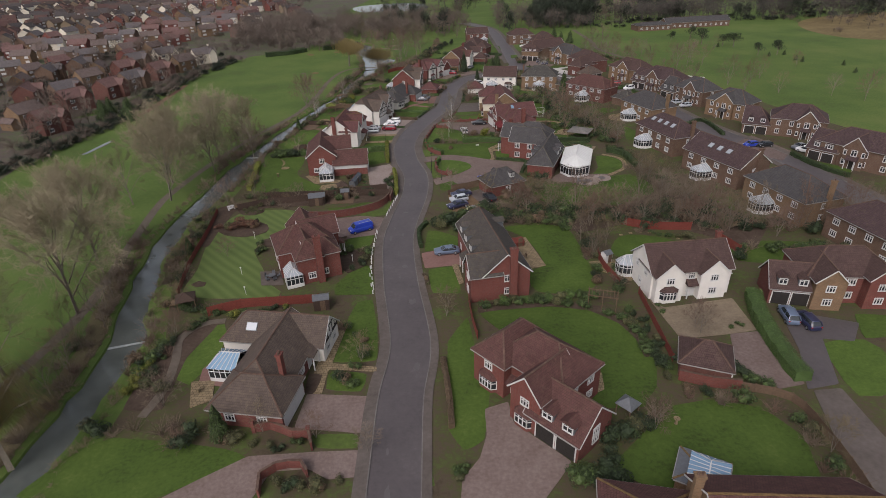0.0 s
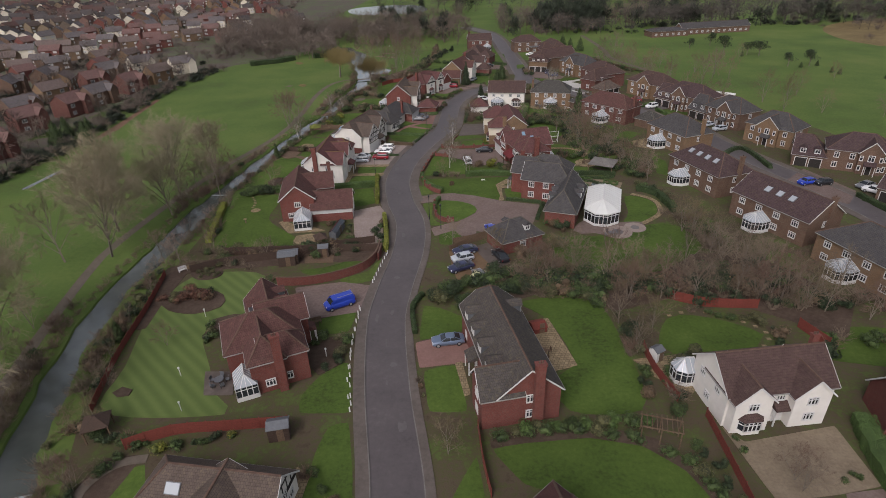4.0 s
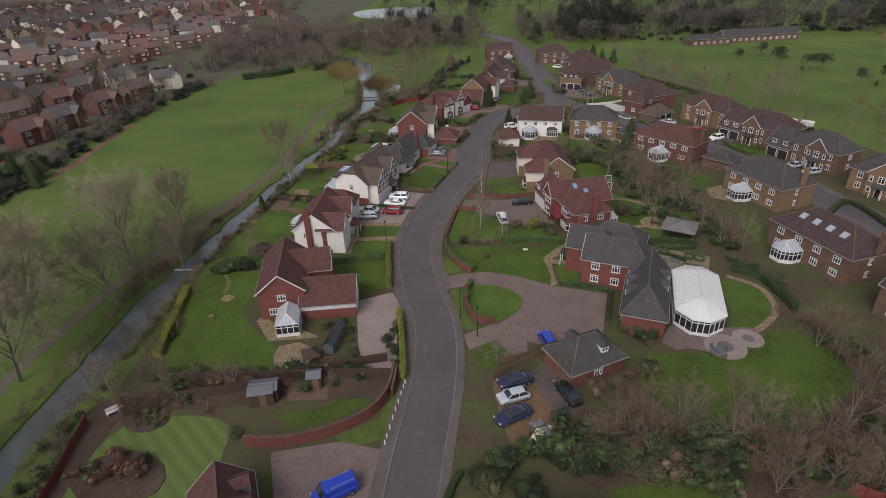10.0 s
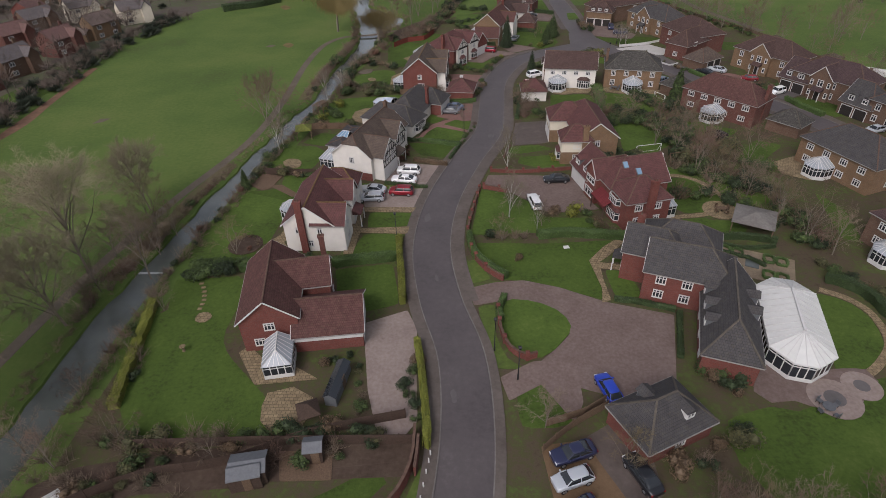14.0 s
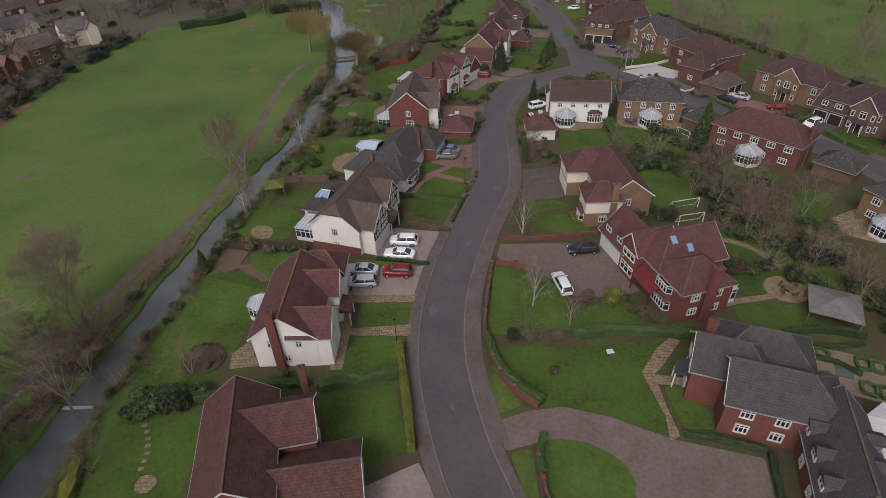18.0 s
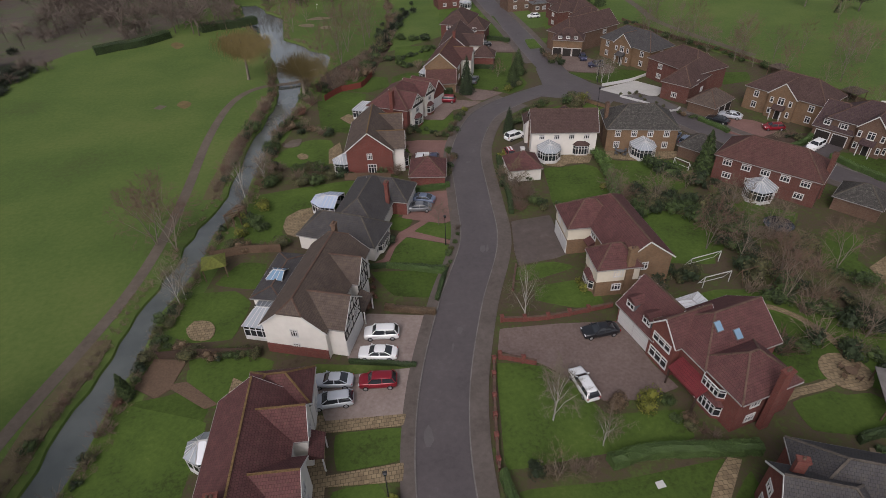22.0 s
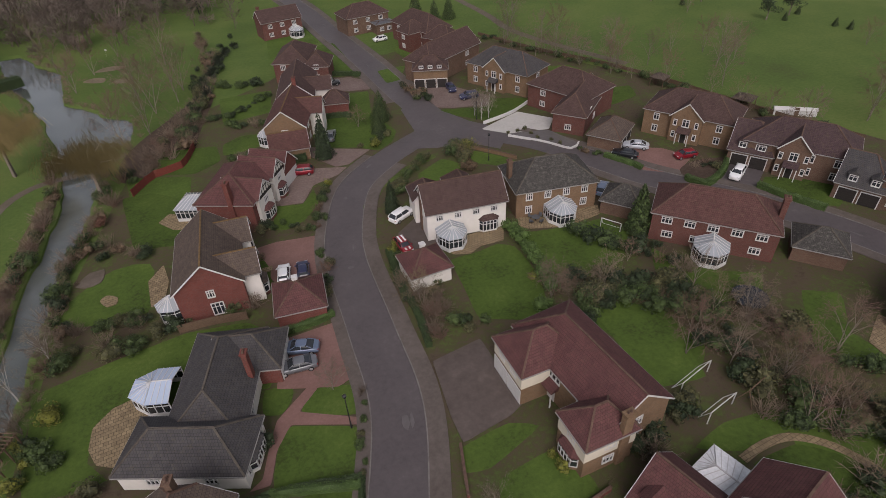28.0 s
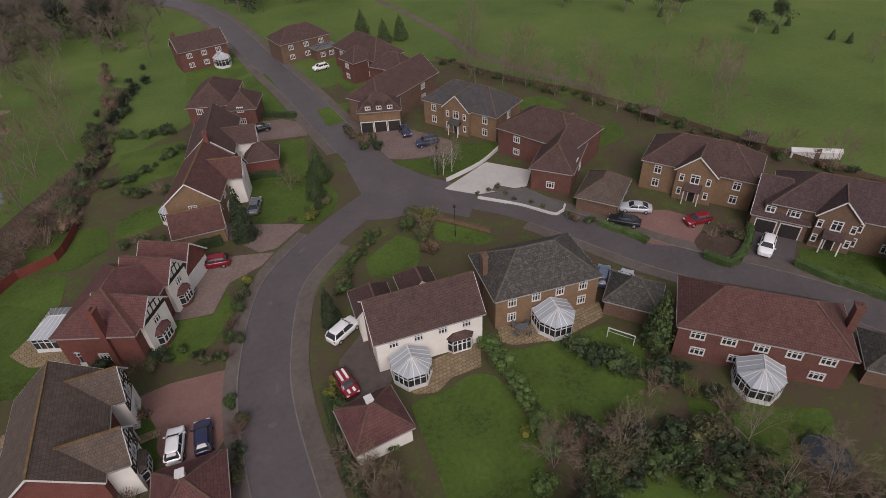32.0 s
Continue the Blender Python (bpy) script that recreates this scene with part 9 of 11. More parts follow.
hedge([(6.6, 154.7), (11.2, 155.1), (17.4, 154.2), (22.0, 153.6)], 1.4, 1.3, 1, "rounded green boundary hedge")
shrub(10.1, 161.3, 1.3, 5, 1.0)
shrub(13.4, 160.8, 1.5, 3, 1.0)
shrub(15.6, 160.8, 1.0, 1, 1.0)
planting([(16.9, 156.7), (15.6, 158.8), (19.3, 155.6)], 1.0, 0.7, 0.9, 0.7)
low_tree(3.8, 164.0, 4.5)
low_tree(7.8, 157.8, 4.5)
low_tree(1.1, 154.2, 4.5)
shrub(3.2, 149.2, 0.7, 5, 1.4)
slab("lawn", [(26.0, 176.1), (31.0, 176.9), (36.9, 175.6), (40.3, 173.1), (42.9, 166.4), (45.8, 162.7), (43.4, 159.8), (41.6, 161.2), (40.8, 163.8), (40.1, 167.3), (38.7, 170.6), (36.0, 173.2), (30.0, 173.6)], LAWN, "back lawn beyond a curving stone path", "lawn", 0.042, 0.12, 0)
slab("lawn", [(29.6, 172.4), (35.3, 171.9), (37.8, 169.3), (39.1, 165.9), (38.8, 164.0), (35.0, 162.5), (34.3, 160.6), (31.7, 160.2), (30.2, 162.5), (29.4, 166.6)], LAWN, "side lawn behind the red house", "lawn", 0.046, 0.12, 0)
slab("lawn", [(28.8, 158.4), (34.1, 158.9), (35.3, 158.0), (38.1, 157.9), (39.7, 155.4), (37.6, 152.7), (34.5, 152.9), (28.6, 154.6)], LAWN, "lower back lawn by the timber shelter", "lawn", 0.050, 0.12, 0)
ribbon("path", curve_pts([(29.3, 173.0), (32.4, 173.2), (35.6, 172.5), (38.2, 169.9), (39.5, 166.2), (39.5, 163.3)], 0.8), 0.45, -0.45, 0.1, SLAB, "curving pale stone garden path", "path")
ribbon("path", curve_pts([(35.0, 159.9), (33.4, 159.6), (30.1, 159.3), (26.8, 158.5)], 0.8), 0.5, -0.5, 0.1, SLAB, "straight pale stone garden path", "path")
slab("patio", [(37.6 + 2.8 * math.cos(0.4 * k), 161.0 + 2.8 * math.sin(0.4 * k)) for k in range(16)], SLAB, "round pale stone terrace", "patio", 0.124, 0.12, 0)
gazebo(*(40.2, 155.5), 60, 6.0, 2.2, KERB, "large grey-roofed open timber shelter")
car("saloon", "black", 12.6, 172.0, -179, 0.08)
car("estate", "white", 7.6, 164.4, 97, 0.08)

# plot of the cream and tan house
slab("driveway", [(8.3, 198.4), (14.9, 198.9), (14.7, 194.5), (15.5, 188.9), (12.4, 187.8), (6.4, 187.2), (6.7, 190.4)], TARMAC, "worn brown tarmac forecourt", "driveway", 0.093, 0.12, 0)
slab("lawn", [(5.7, 186.9), (11.7, 187.2), (14.6, 185.3), (7.5, 183.5), (5.0, 184.1)], LAWN, "front lawn beside the drive", "lawn", 0.030, 0.12, 0)
slab("lawn", [(7.4, 182.2), (13.8, 182.6), (15.4, 179.3), (15.4, 176.7), (11.4, 177.0), (6.4, 179.6)], LAWN, "lower front lawn", "lawn", 0.034, 0.12, 0)
slab("lawn", [(28.4, 196.1), (33.5, 196.4), (37.6, 192.6), (37.6, 185.3), (34.4, 182.9), (30.3, 182.0), (29.4, 188.5)], LAWN, "hedged back lawn with a goal frame", "lawn", 0.038, 0.12, 0)
planting([(26.5, 195.3), (31.1, 196.7), (35.7, 196.7), (39.3, 193.4), (39.2, 187.7), (36.8, 183.0)], 1.0, 1.0, 1.4, 0.8, [0, 1, 1, 2])
planting([(20.1, 179.6), (22.5, 179.8), (21.6, 178.0), (25.4, 180.5), (29.0, 180.2), (25.9, 178.7)], 1.0, 1.0, 1.5, 0.8, [0, 0, 2])
planting([(13.6, 182.3), (13.7, 180.2), (14.6, 179.1)], 0.8, 0.3, 0.7, 1.0, [1, 3])
hedge([(8.9, 200.6), (9.9, 206.1), (10.6, 213.2), (11.6, 219.8)], 0.8, 1.0, 0, "low dark roadside hedge")
planting([(9.7, 200.7), (12.8, 202.2), (15.2, 200.9), (17.6, 200.7)], 1.1, 1.2, 1.4, 0.6)
planting([(10.3, 210.7), (12.1, 207.3), (13.1, 204.3), (13.3, 211.7)], 1.0, 1.2, 1.2, 0.3)
garden_wall([(6.0, 187.1), (4.7, 183.6), (4.1, 181.9)], 0.5)

# plots of the white house and the tan house with conservatories
slab("driveway", [(14.6, 223.9), (18.6, 226.5), (19.9, 224.6), (19.7, 219.1), (18.0, 217.9), (14.5, 217.4), (13.0, 219.3)], TARMAC, "brown tarmac drive beside the white house", "driveway", 0.077, 0.12, 0)
slab("patio", [(18.9, 218.2), (23.2, 218.3), (29.7, 217.7), (27.7, 214.5), (24.2, 215.0), (21.9, 214.1), (19.7, 215.1)], SLAB, "pale stone slab patio behind the white house", "patio", 0.116, 0.12, 0)
slab("lawn", [(18.6, 214.4), (22.8, 213.9), (26.4, 214.3), (28.4, 212.6), (28.2, 209.0), (27.6, 204.6), (25.4, 200.0), (22.4, 198.4), (16.4, 202.0), (17.6, 208.0)], LAWN, "worn back lawn below the white house", "lawn", 0.050, 0.12, 0)
slab("patio", [(32.6, 218.5), (36.2, 216.6), (45.6, 215.2), (44.3, 213.0), (38.1, 212.7), (32.6, 215.1), (31.6, 216.4)], SLAB, "stone patio around the tan house conservatory", "patio", 0.124, 0.12, 0)
slab("lawn", [(30.8, 215.6), (32.4, 214.3), (38.6, 212.4), (43.9, 212.0), (45.0, 207.2), (40.6, 202.6), (35.4, 200.9), (29.8, 203.6), (29.9, 209.1), (30.2, 213.0)], LAWN, "back lawn with a white goal frame", "lawn", 0.058, 0.12, 0)
for k in range(12):
    shrub(29.8 - 0.012 * k * k - 0.08 * k, 217.2 - 1.38 * k, (0.95, 1.25, 1.1, 1.3)[k % 4], 6, 1.15)
shrub(26.6, 205.2, 0.8, 3, 1.0)
shrub(24.6, 199.8, 1.6, 6, 1.0)
planting([(26.8, 202.7), (29.0, 202.0), (32.1, 201.5), (34.9, 200.5)], 1.0, 1.0, 1.3, 0.4)
slab("lawn", [(45.3, 203.1), (46.2, 196.3), (54.0, 191.3), (50.2, 187.9), (43.0, 190.3), (41.6, 197.4)], LAWN, "back lawn with a trampoline", "lawn", 0.030, 0.12, 0)
planting([(25.7, 198.1), (29.7, 198.1), (34.4, 198.6), (37.1, 196.9), (39.3, 194.8), (39.1, 190.9)], 0.9, 1.2, 1.6, 0.75, [0, 0, 1, 2])
planting([(40.4, 197.0), (42.0, 193.1), (42.1, 189.7), (43.6, 187.5)], 0.9, 1.2, 1.6, 0.8, [0, 1, 2])
low_tree(33.1, 198.7, 6.5)
low_tree(42.0, 188.5, 6)
low_tree(26.6, 200.8, 5.5)
low_tree(11.3, 207.7, 5.5)
low_tree(40.2, 201.9, 4)
plant(CONIFERS[1], *(45.8, 206.5), 1.6)
plant(CONIFERS[2], *(45.9, 205.6), 1.2)
slab("lawn", [(24.4, 238.6), (31.0, 242.0), (33.0, 238.6), (31.6, 235.4), (28.9, 232.7), (26.4, 233.2), (24.0, 235.6)], LAWN, "small round lawn at the road junction", "lawn", 0.034, 0.12, 0)
slab("lawn", [(36.9, 242.4), (41.7, 235.7), (42.5, 232.6), (39.8, 232.9), (35.1, 237.6)], LAWN, "grass behind a low wall", "lawn", 0.038, 0.12, 0)
slab("lawn", [(14.1, 232.8), (11.7, 231.0), (12.5, 233.9), (16.6, 238.8), (21.9, 241.7), (30.2, 244.3), (30.5, 242.9), (22.1, 240.1), (17.9, 237.9)], VERGE, "mown verge round the bend", "lawn", 0.042, 0.12, 0)
planting([(18.6, 233.6), (20.0, 235.5), (21.6, 238.0), (24.4, 240.4), (27.5, 242.9), (30.0, 243.0)], 0.8, 0.4, 1.1, 0.95, [1, 1, 2])
planting([(33.3, 241.2), (34.0, 238.0), (33.2, 234.8)], 0.9, 0.4, 1.2, 0.9, [1, 2, 5])
planting([(33.4, 243.0), (36.6, 243.5), (34.8, 238.7)], 0.8, 0.8, 1.5, 0.9, [1, 3, 2])
garden_wall([(37.3, 243.0), (40.4, 238.3), (42.7, 234.6)], 0.7, TAN_BRICK)
planting([(14.0, 222.3), (12.3, 219.8), (11.4, 216.2)], 1.0, 0.4, 1.0, 1.0, [3, 1])
planting([(10.4, 213.8), (10.4, 210.9), (10.4, 208.3)], 1.0, 0.6, 1.3, 0.5)
hedge([(11.5, 220.3), (10.4, 213.8), (9.7, 209.4)], 0.7, 0.9, 0)
car("suv", "white", 16.7, 227.5, 24, 0.08)
car("hatch", "striped", 13.9, 220.1, -87, 0.08)
car("hatch", "bluegrey", 47.5, 220.3, 41, 0.08)
car("hatch", "bluegrey", 48.8, 218.1, 40, 0.08)
car("hatch", "silver", 50.5, 216.0, 32, 0.08)
slab("driveway", [(48.5, 223.2), (53.7, 215.5), (50.4, 213.8), (45.7, 219.5)], FOOTWAY, "paved parking court behind the garage", "driveway", 0.081, 0.12, 0)

# plots on the far side of the close
slab("driveway", [(40.3, 275.1), (48.7, 272.1), (53.2, 262.5), (50.6, 258.3), (42.9, 261.2), (40.4, 263.0)], BLOCK, "brown paved forecourt of triple garage", "driveway", 0.085, 0.12, 0)
slab("lawn", [(40.0, 261.8), (49.2, 257.8), (53.9, 260.6), (60.2, 256.9), (55.7, 252.7), (46.5, 251.5), (41.9, 257.1)], LAWN, "bright green front lawn with birches", "lawn", 0.054, 0.12, 0)
slab("driveway", [(43.3, 248.7), (53.8, 252.1), (58.5, 245.4), (54.8, 241.8), (46.8, 244.2)], PALE, "pale resin drive in front of the red house", "driveway", 0.093, 0.12, 0)
slab("flower_bed", [(46.5, 243.8), (54.4, 241.6), (56.1, 233.9), (53.4, 232.0)], PATCHED, "grey slate chipping bed with small clipped shrubs", "flower bed", 0.135, 0.12, 0)
garden_wall([(44.8, 250.5), (52.5, 252.0), (58.9, 255.1)], 0.6, TRIM, "low white rendered wall")
garden_wall([(46.2, 243.2), (50.4, 237.8), (53.4, 232.6), (56.1, 233.9)], 0.4, TRIM, "low white rendered wall")
shrub(48.8, 243.9, 0.5, 2, 1.2)
shrub(50.6, 244.1, 0.5, 2, 1.2)
shrub(50.5, 241.7, 0.5, 2, 1.2)
shrub(50.6, 239.6, 0.5, 2, 1.2)
shrub(52.3, 237.4, 0.5, 2, 1.2)
shrub(53.0, 235.5, 0.5, 2, 1.2)
shrub(46.8, 244.2, 0.5, 2, 1.2)
slab("driveway", [(58.7, 225.8), (63.0, 227.8), (67.8, 224.5), (70.2, 219.4), (63.5, 216.2), (59.5, 220.0)], BLOCK_RED, "red-brown paved shared forecourt", "driveway", 0.069, 0.12, 0)
slab("flower_bed", [(64.7, 216.9), (69.1, 217.9), (74.4, 216.0), (71.6, 213.0), (66.6, 211.9), (64.0, 214.3)], LITTER, "circular shrub bed in the forecourt", "flower bed", 0.143, 0.12, 1)
slab("driveway", [(74.2, 214.4), (80.6, 211.8), (69.0, 205.4), (66.1, 210.0)], ASPHALT, "dark tarmac drive with a white car", "driveway", 0.077, 0.12, 0)
slab("lawn", [(75.0, 208.4), (85.0, 200.2), (77.1, 196.2), (71.1, 205.3)], LAWN, "front lawn behind a clipped hedge", "lawn", 0.046, 0.12, 0)
hedge([(56.9, 227.4), (58.6, 223.4), (59.4, 220.4)], 0.9, 0.9, 1)
hedge([(63.2, 214.1), (64.5, 211.1), (69.3, 212.2), (74.2, 215.3)], 1.0, 1.2, 1)
hedge([(71.3, 206.6), (72.5, 201.7), (74.4, 196.8)], 1.0, 1.2, 1)
planting([(67.1, 216.8), (70.8, 216.0), (69.8, 213.4)], 1.0, 0.6, 0.9, 0.6)
planting([(54.6, 232.1), (55.2, 229.1), (58.2, 228.7)], 0.9, 0.6, 0.9, 1.0)
car("saloon", "silver", 63.8, 227.0, 138, 0.08)
car("saloon", "black", 60.0, 225.5, 128, 0.08)
car("hatch", "red", 68.8, 219.8, 167, 0.08)
car("suv", "white", 71.2, 210.6, -154, 0.08)
car("hatch", "navy", 47.3, 270.1, -102, 0.08)
car("suv", "navy", 48.6, 263.7, 168, 0.08)
car("hatch", "white", 46.7, 313.6, -178, 0.08)
planting([(38.6, 278.8), (38.7, 271.4), (39.9, 267.8), (41.0, 274.0)], 0.8, 0.7, 1.1, 0.9, [0, 1, 5])
birch(45.5, 252.7, 6)
birch(47.2, 252.7, 6)
birch(45.3, 255.2, 5.5)
slab("lawn", [(70.3, 272.3), (79.7, 269.0), (80.7, 261.1), (72.6, 263.6)], LAWN, "back lawn by the golf boundary", "lawn", 0.050, 0.12, 0)
slab("lawn", [(74.8, 252.6), (83.3, 251.0), (80.7, 245.5), (72.8, 244.4)], LAWN, "green back lawn beside a white fence", "lawn", 0.054, 0.12, 0)
slab("lawn", [(37.1, 291.4), (44.8, 291.1), (39.9, 282.6), (36.1, 282.2)], LAWN, "lawn in front of the far house", "lawn", 0.058, 0.12, 0)
fence([(72.7, 302.7), (79.6, 281.0), (86.4, 265.9), (91.3, 249.9), (94.5, 234.3), (97.2, 222.2), (101.4, 208.5)], 0.9, OAK, "long low timber boundary fence beside the golf course")
planting([(72.8, 300.1), (78.6, 279.7), (85.0, 264.3), (90.0, 248.7), (93.2, 233.3), (96.8, 220.9), (99.7, 210.2)], 2.0, 1.2, 1.2, 0.55)
gazebo(*(94.5, 229.7), 20, 4.0, 2.2, ROOF_BROWN, "open timber garden shelter with tiled roof")
gazebo(*(88.5, 247.3), 20, 3.4, 2.2, ROOF_BROWN, "open timber garden shelter with tiled roof")
shed(*(99.9, 221.9), -40, 8, 1.4, 1.2, TRIM, TRIM, "long low white covered store", "store")

# drives and cars of the far close
slab("driveway", [(79.7, 145.3), (87.6, 152.0), (90.9, 138.0), (85.0, 131.3), (80.3, 137.3)], BLOCK, "brown paved drive of the garage wing", "driveway", 0.065, 0.12, 0)
car("hatch", "blue", 82.7, 142.7, -165, 0.08)
car("hatch", "black", 86.1, 142.1, -168, 0.08)
car("suv", "white", 93.7, 136.7, 129, 0.08)
car("saloon", "grey", 94.0, 139.8, -159, 0.08)
car("saloon", "silver", 80.1, 188.4, -161, 0.08)
car("hatch", "silver", 81.7, 184.0, -168, 0.08)
slab("lawn", [(89.9, 135.0), (94.3, 120.7), (97.8, 124.1), (92.3, 130.5)], LAWN, "front lawn behind a hedge on the close", "lawn", 0.034, 0.12, 0)
hedge([(89.2, 135.1), (90.6, 125.6), (93.2, 119.0)], 1.0, 1.2, 0)
hedge([(69.9, 159.6), (79.8, 167.2), (80.1, 152.9)], 1.0, 1.0, 0)

# back gardens of the close
slab("lawn", [(55.4, 186.7), (59.2, 183.6), (53.7, 178.8), (54.7, 173.3), (52.7, 172.1), (47.5, 178.6)], LAWN, "back lawn with a conservatory patio", "lawn", 0.038, 0.12, 0)
slab("lawn", [(58.3, 113.7), (62.7, 111.8), (60.4, 104.0), (53.8, 100.8), (53.6, 105.8)], LAWN, "back lawn below the brick house", "lawn", 0.042, 0.12, 0)
slab("lawn", [(54.3, 111.1), (59.1, 112.2), (57.6, 103.5), (52.0, 101.3)], LAWN, "small back lawn among trees", "lawn", 0.046, 0.12, 0)
slab("lawn", [(55.7, 165.8), (57.5, 160.1), (54.9, 150.5), (52.5, 152.2)], LAWN, "grass behind the plum-roofed house", "lawn", 0.050, 0.12, 0)
slab("patio", [(54.1, 176.9), (59.4, 179.2), (61.0, 172.8), (57.2, 169.8), (53.4, 172.6)], SLAB, "pale patio by the conservatory", "patio", 0.124, 0.12, 0)
planting([(37.9, 182.4), (38.8, 180.0), (40.5, 176.5), (44.0, 173.8), (46.4, 170.1)], 1.0, 1.4, 1.7, 0.75, [0, 0, 1, 2])
planting([(40.7, 189.1), (40.7, 184.8), (37.8, 181.5)], 1.0, 1.4, 1.6, 0.7, [0, 1])
planting([(31.3, 166.0), (37.1, 165.5), (41.5, 161.0), (44.1, 154.6), (47.6, 149.9)], 1.0, 1.6, 1.7, 0.7, [0, 1, 0])
planting([(34.6, 176.2), (41.3, 170.9), (46.6, 164.1), (48.5, 156.3), (47.6, 148.1)], 0.9, 1.6, 1.8, 0.65, [0, 0, 1])
planting([(37.8, 211.0), (43.6, 202.8), (46.2, 195.5)], 1.0, 1.5, 1.6, 0.8, [0, 1])
planting([(29.9, 203.3), (39.1, 191.5), (47.2, 181.1), (51.6, 172.0)], 1.1, 1.6, 1.6, 0.7)
bare(41.3, 177.8, 7.5)
low_tree(40.8, 171.3, 6.5)
low_tree(45.2, 167.8, 6.5)
low_tree(41.3, 178.0, 6)
bare(49.7, 177.7, 8)
low_tree(45.2, 186.3, 7)
low_tree(42.6, 192.6, 7)
bare(46.3, 151.3, 9)

# trees and thicket behind the back lawns
slab("flower_bed", [(6.9, 105.3), (11.9, 111.7), (19.9, 107.9), (32.7, 107.9), (45.4, 113.1), (54.1, 112.6), (58.9, 106.2), (60.7, 100.7), (62.6, 95.8), (56.5, 87.9), (47.5, 95.4), (35.9, 99.4), (26.3, 96.3), (23.6, 100.0), (16.2, 102.2), (11.1, 100.0)], LITTER, "dark leaf litter under the thicket", "flower bed", 0.053, 0.12, 0)
slab("driveway", [(6.2, 118.4), (9.4, 120.2), (12.4, 116.1), (12.3, 112.0), (9.4, 109.9), (7.0, 115.6)], TARMAC, "dark brown tarmac strip beside the garage", "driveway", 0.065, 0.12, 0)
planting([(11.7, 104.4), (21.8, 105.3), (29.5, 103.6), (37.5, 103.2), (46.8, 105.4), (53.2, 102.4), (56.9, 96.1)], 0.7, 2.2, 1.7, 0.85, [0, 0, 1, 0, 5])
planting([(7.0, 106.7), (8.7, 103.2), (13.1, 103.0), (15.8, 104.2)], 0.6, 1.0, 1.6, 1.0, [0, 1, 1])
shrub(-41.6, 105.7, 1.3, 4, 1.0)
shrub(-41.8, 103.3, 1.1, 4, 1.0)
shrub(-38.8, 104.0, 1.2, 5, 1.0)
shrub(-38.2, 105.5, 0.9, 0, 1.0)
shrub(-43.5, 102.9, 1.0, 2, 1.0)
planting([(17.5, 108.3), (23.8, 106.6), (31.1, 103.5), (38.5, 101.8), (47.0, 102.7), (50.9, 101.2)], 0.8, 2.2, 1.8, 0.6, [0, 0, 1, 5, 4])
planting([(8.9, 108.8), (13.8, 107.1), (19.5, 102.7), (26.5, 99.3)], 0.9, 1.6, 1.6, 0.7, [0, 0, 1, 5])
planting([(48.5, 119.8), (50.6, 112.8), (52.4, 106.6), (50.2, 98.8), (54.7, 95.1)], 1.0, 2.0, 1.7, 0.5, [0, 5, 2])
planting([(46.0, 130.2), (49.3, 123.6), (50.5, 116.1)], 1.0, 1.5, 1.5, 0.5)
low_tree(22.5, 108.1, 7)
bare(28.0, 106.4, 8)
low_tree(33.5, 103.4, 7)
bare(40.9, 107.1, 9)
bare(46.7, 106.8, 8)
low_tree(48.5, 102.6, 7.5)
low_tree(29.8, 99.7, 6.5)
low_tree(51.0, 98.7, 7.5)
bare(55.4, 96.2, 8)
low_tree(15.8, 108.4, 6)
low_tree(17.4, 104.1, 6.5)
bare(49.6, 116.2, 8)
bare(46.5, 121.9, 8)
low_tree(53.2, 111.0, 7)
bare(54.0, 98.6, 8)
low_tree(9.6, 115.0, 5)
low_tree(34.4, 99.5, 7)
low_tree(39.7, 99.2, 7)
planting([(31.6, 101.6), (37.9, 99.8), (47.1, 100.4), (56.8, 97.0), (67.4, 96.2), (81.6, 90.4)], 1.1, 2.2, 1.7, 0.6, [0, 0, 1, 5])
bare(69.5, 96.0, 8)
bare(76.0, 94.3, 8.5)
bare(82.3, 92.6, 8)
bare(63.0, 100.4, 7)
bare(53.7, 102.5, 8)
bare(83.1, 100.1, 7)
belt([(12.0, 108.5), (22.0, 107.0), (32.0, 104.0), (44.0, 104.5), (54.0, 104.0), (60.0, 98.0)], 2.3, 2.6, 4.5, 7.5, 0.75)
belt([(26.0, 100.5), (36.0, 101.0), (48.0, 99.0), (58.0, 94.0), (70.0, 95.0), (84.0, 92.0)], 2.8, 2.2, 4.0, 7.0, 0.7)
belt([(47.5, 124.0), (49.5, 115.0), (52.0, 106.0)], 2.6, 1.6, 4.5, 7.5, 0.6)
low_tree(25.9, 93.2, 5.5)
low_tree(26.6, 86.5, 5.0)

# river banks
belt([(-50.7, 56.8), (-52.0, 67.7), (-55.2, 80.1), (-56.3, 89.6)], 4.5, 1.6, 5, 8, 0.6)
belt([(-38.6, 61.8), (-43.0, 79.3), (-47.9, 97.8), (-49.1, 127.0), (-44.4, 146.9)], 7.0, 1.0, 3.0, 4.5, 1)
planting([(-49.8, 43.3), (-50.4, 48.2), (-50.3, 53.7), (-51.6, 62.5), (-54.3, 72.0), (-57.0, 85.7), (-59.3, 103.6)], 1.6, 1.4, 1.1, 0.08)
planting([(-51.8, 123.2), (-50.7, 131.4), (-49.1, 139.1), (-49.2, 149.2), (-48.4, 156.4), (-43.0, 179.0), (-38.5, 202.4), (-30.3, 235.9)], 0.9, 0.8, 0.85, 0.2)
planting([(-37.1, 225.1), (-36.9, 236.9), (-34.7, 247.6), (-33.9, 264.0), (-34.6, 278.5)], 1.5, 1.5, 1.5, 0.25)
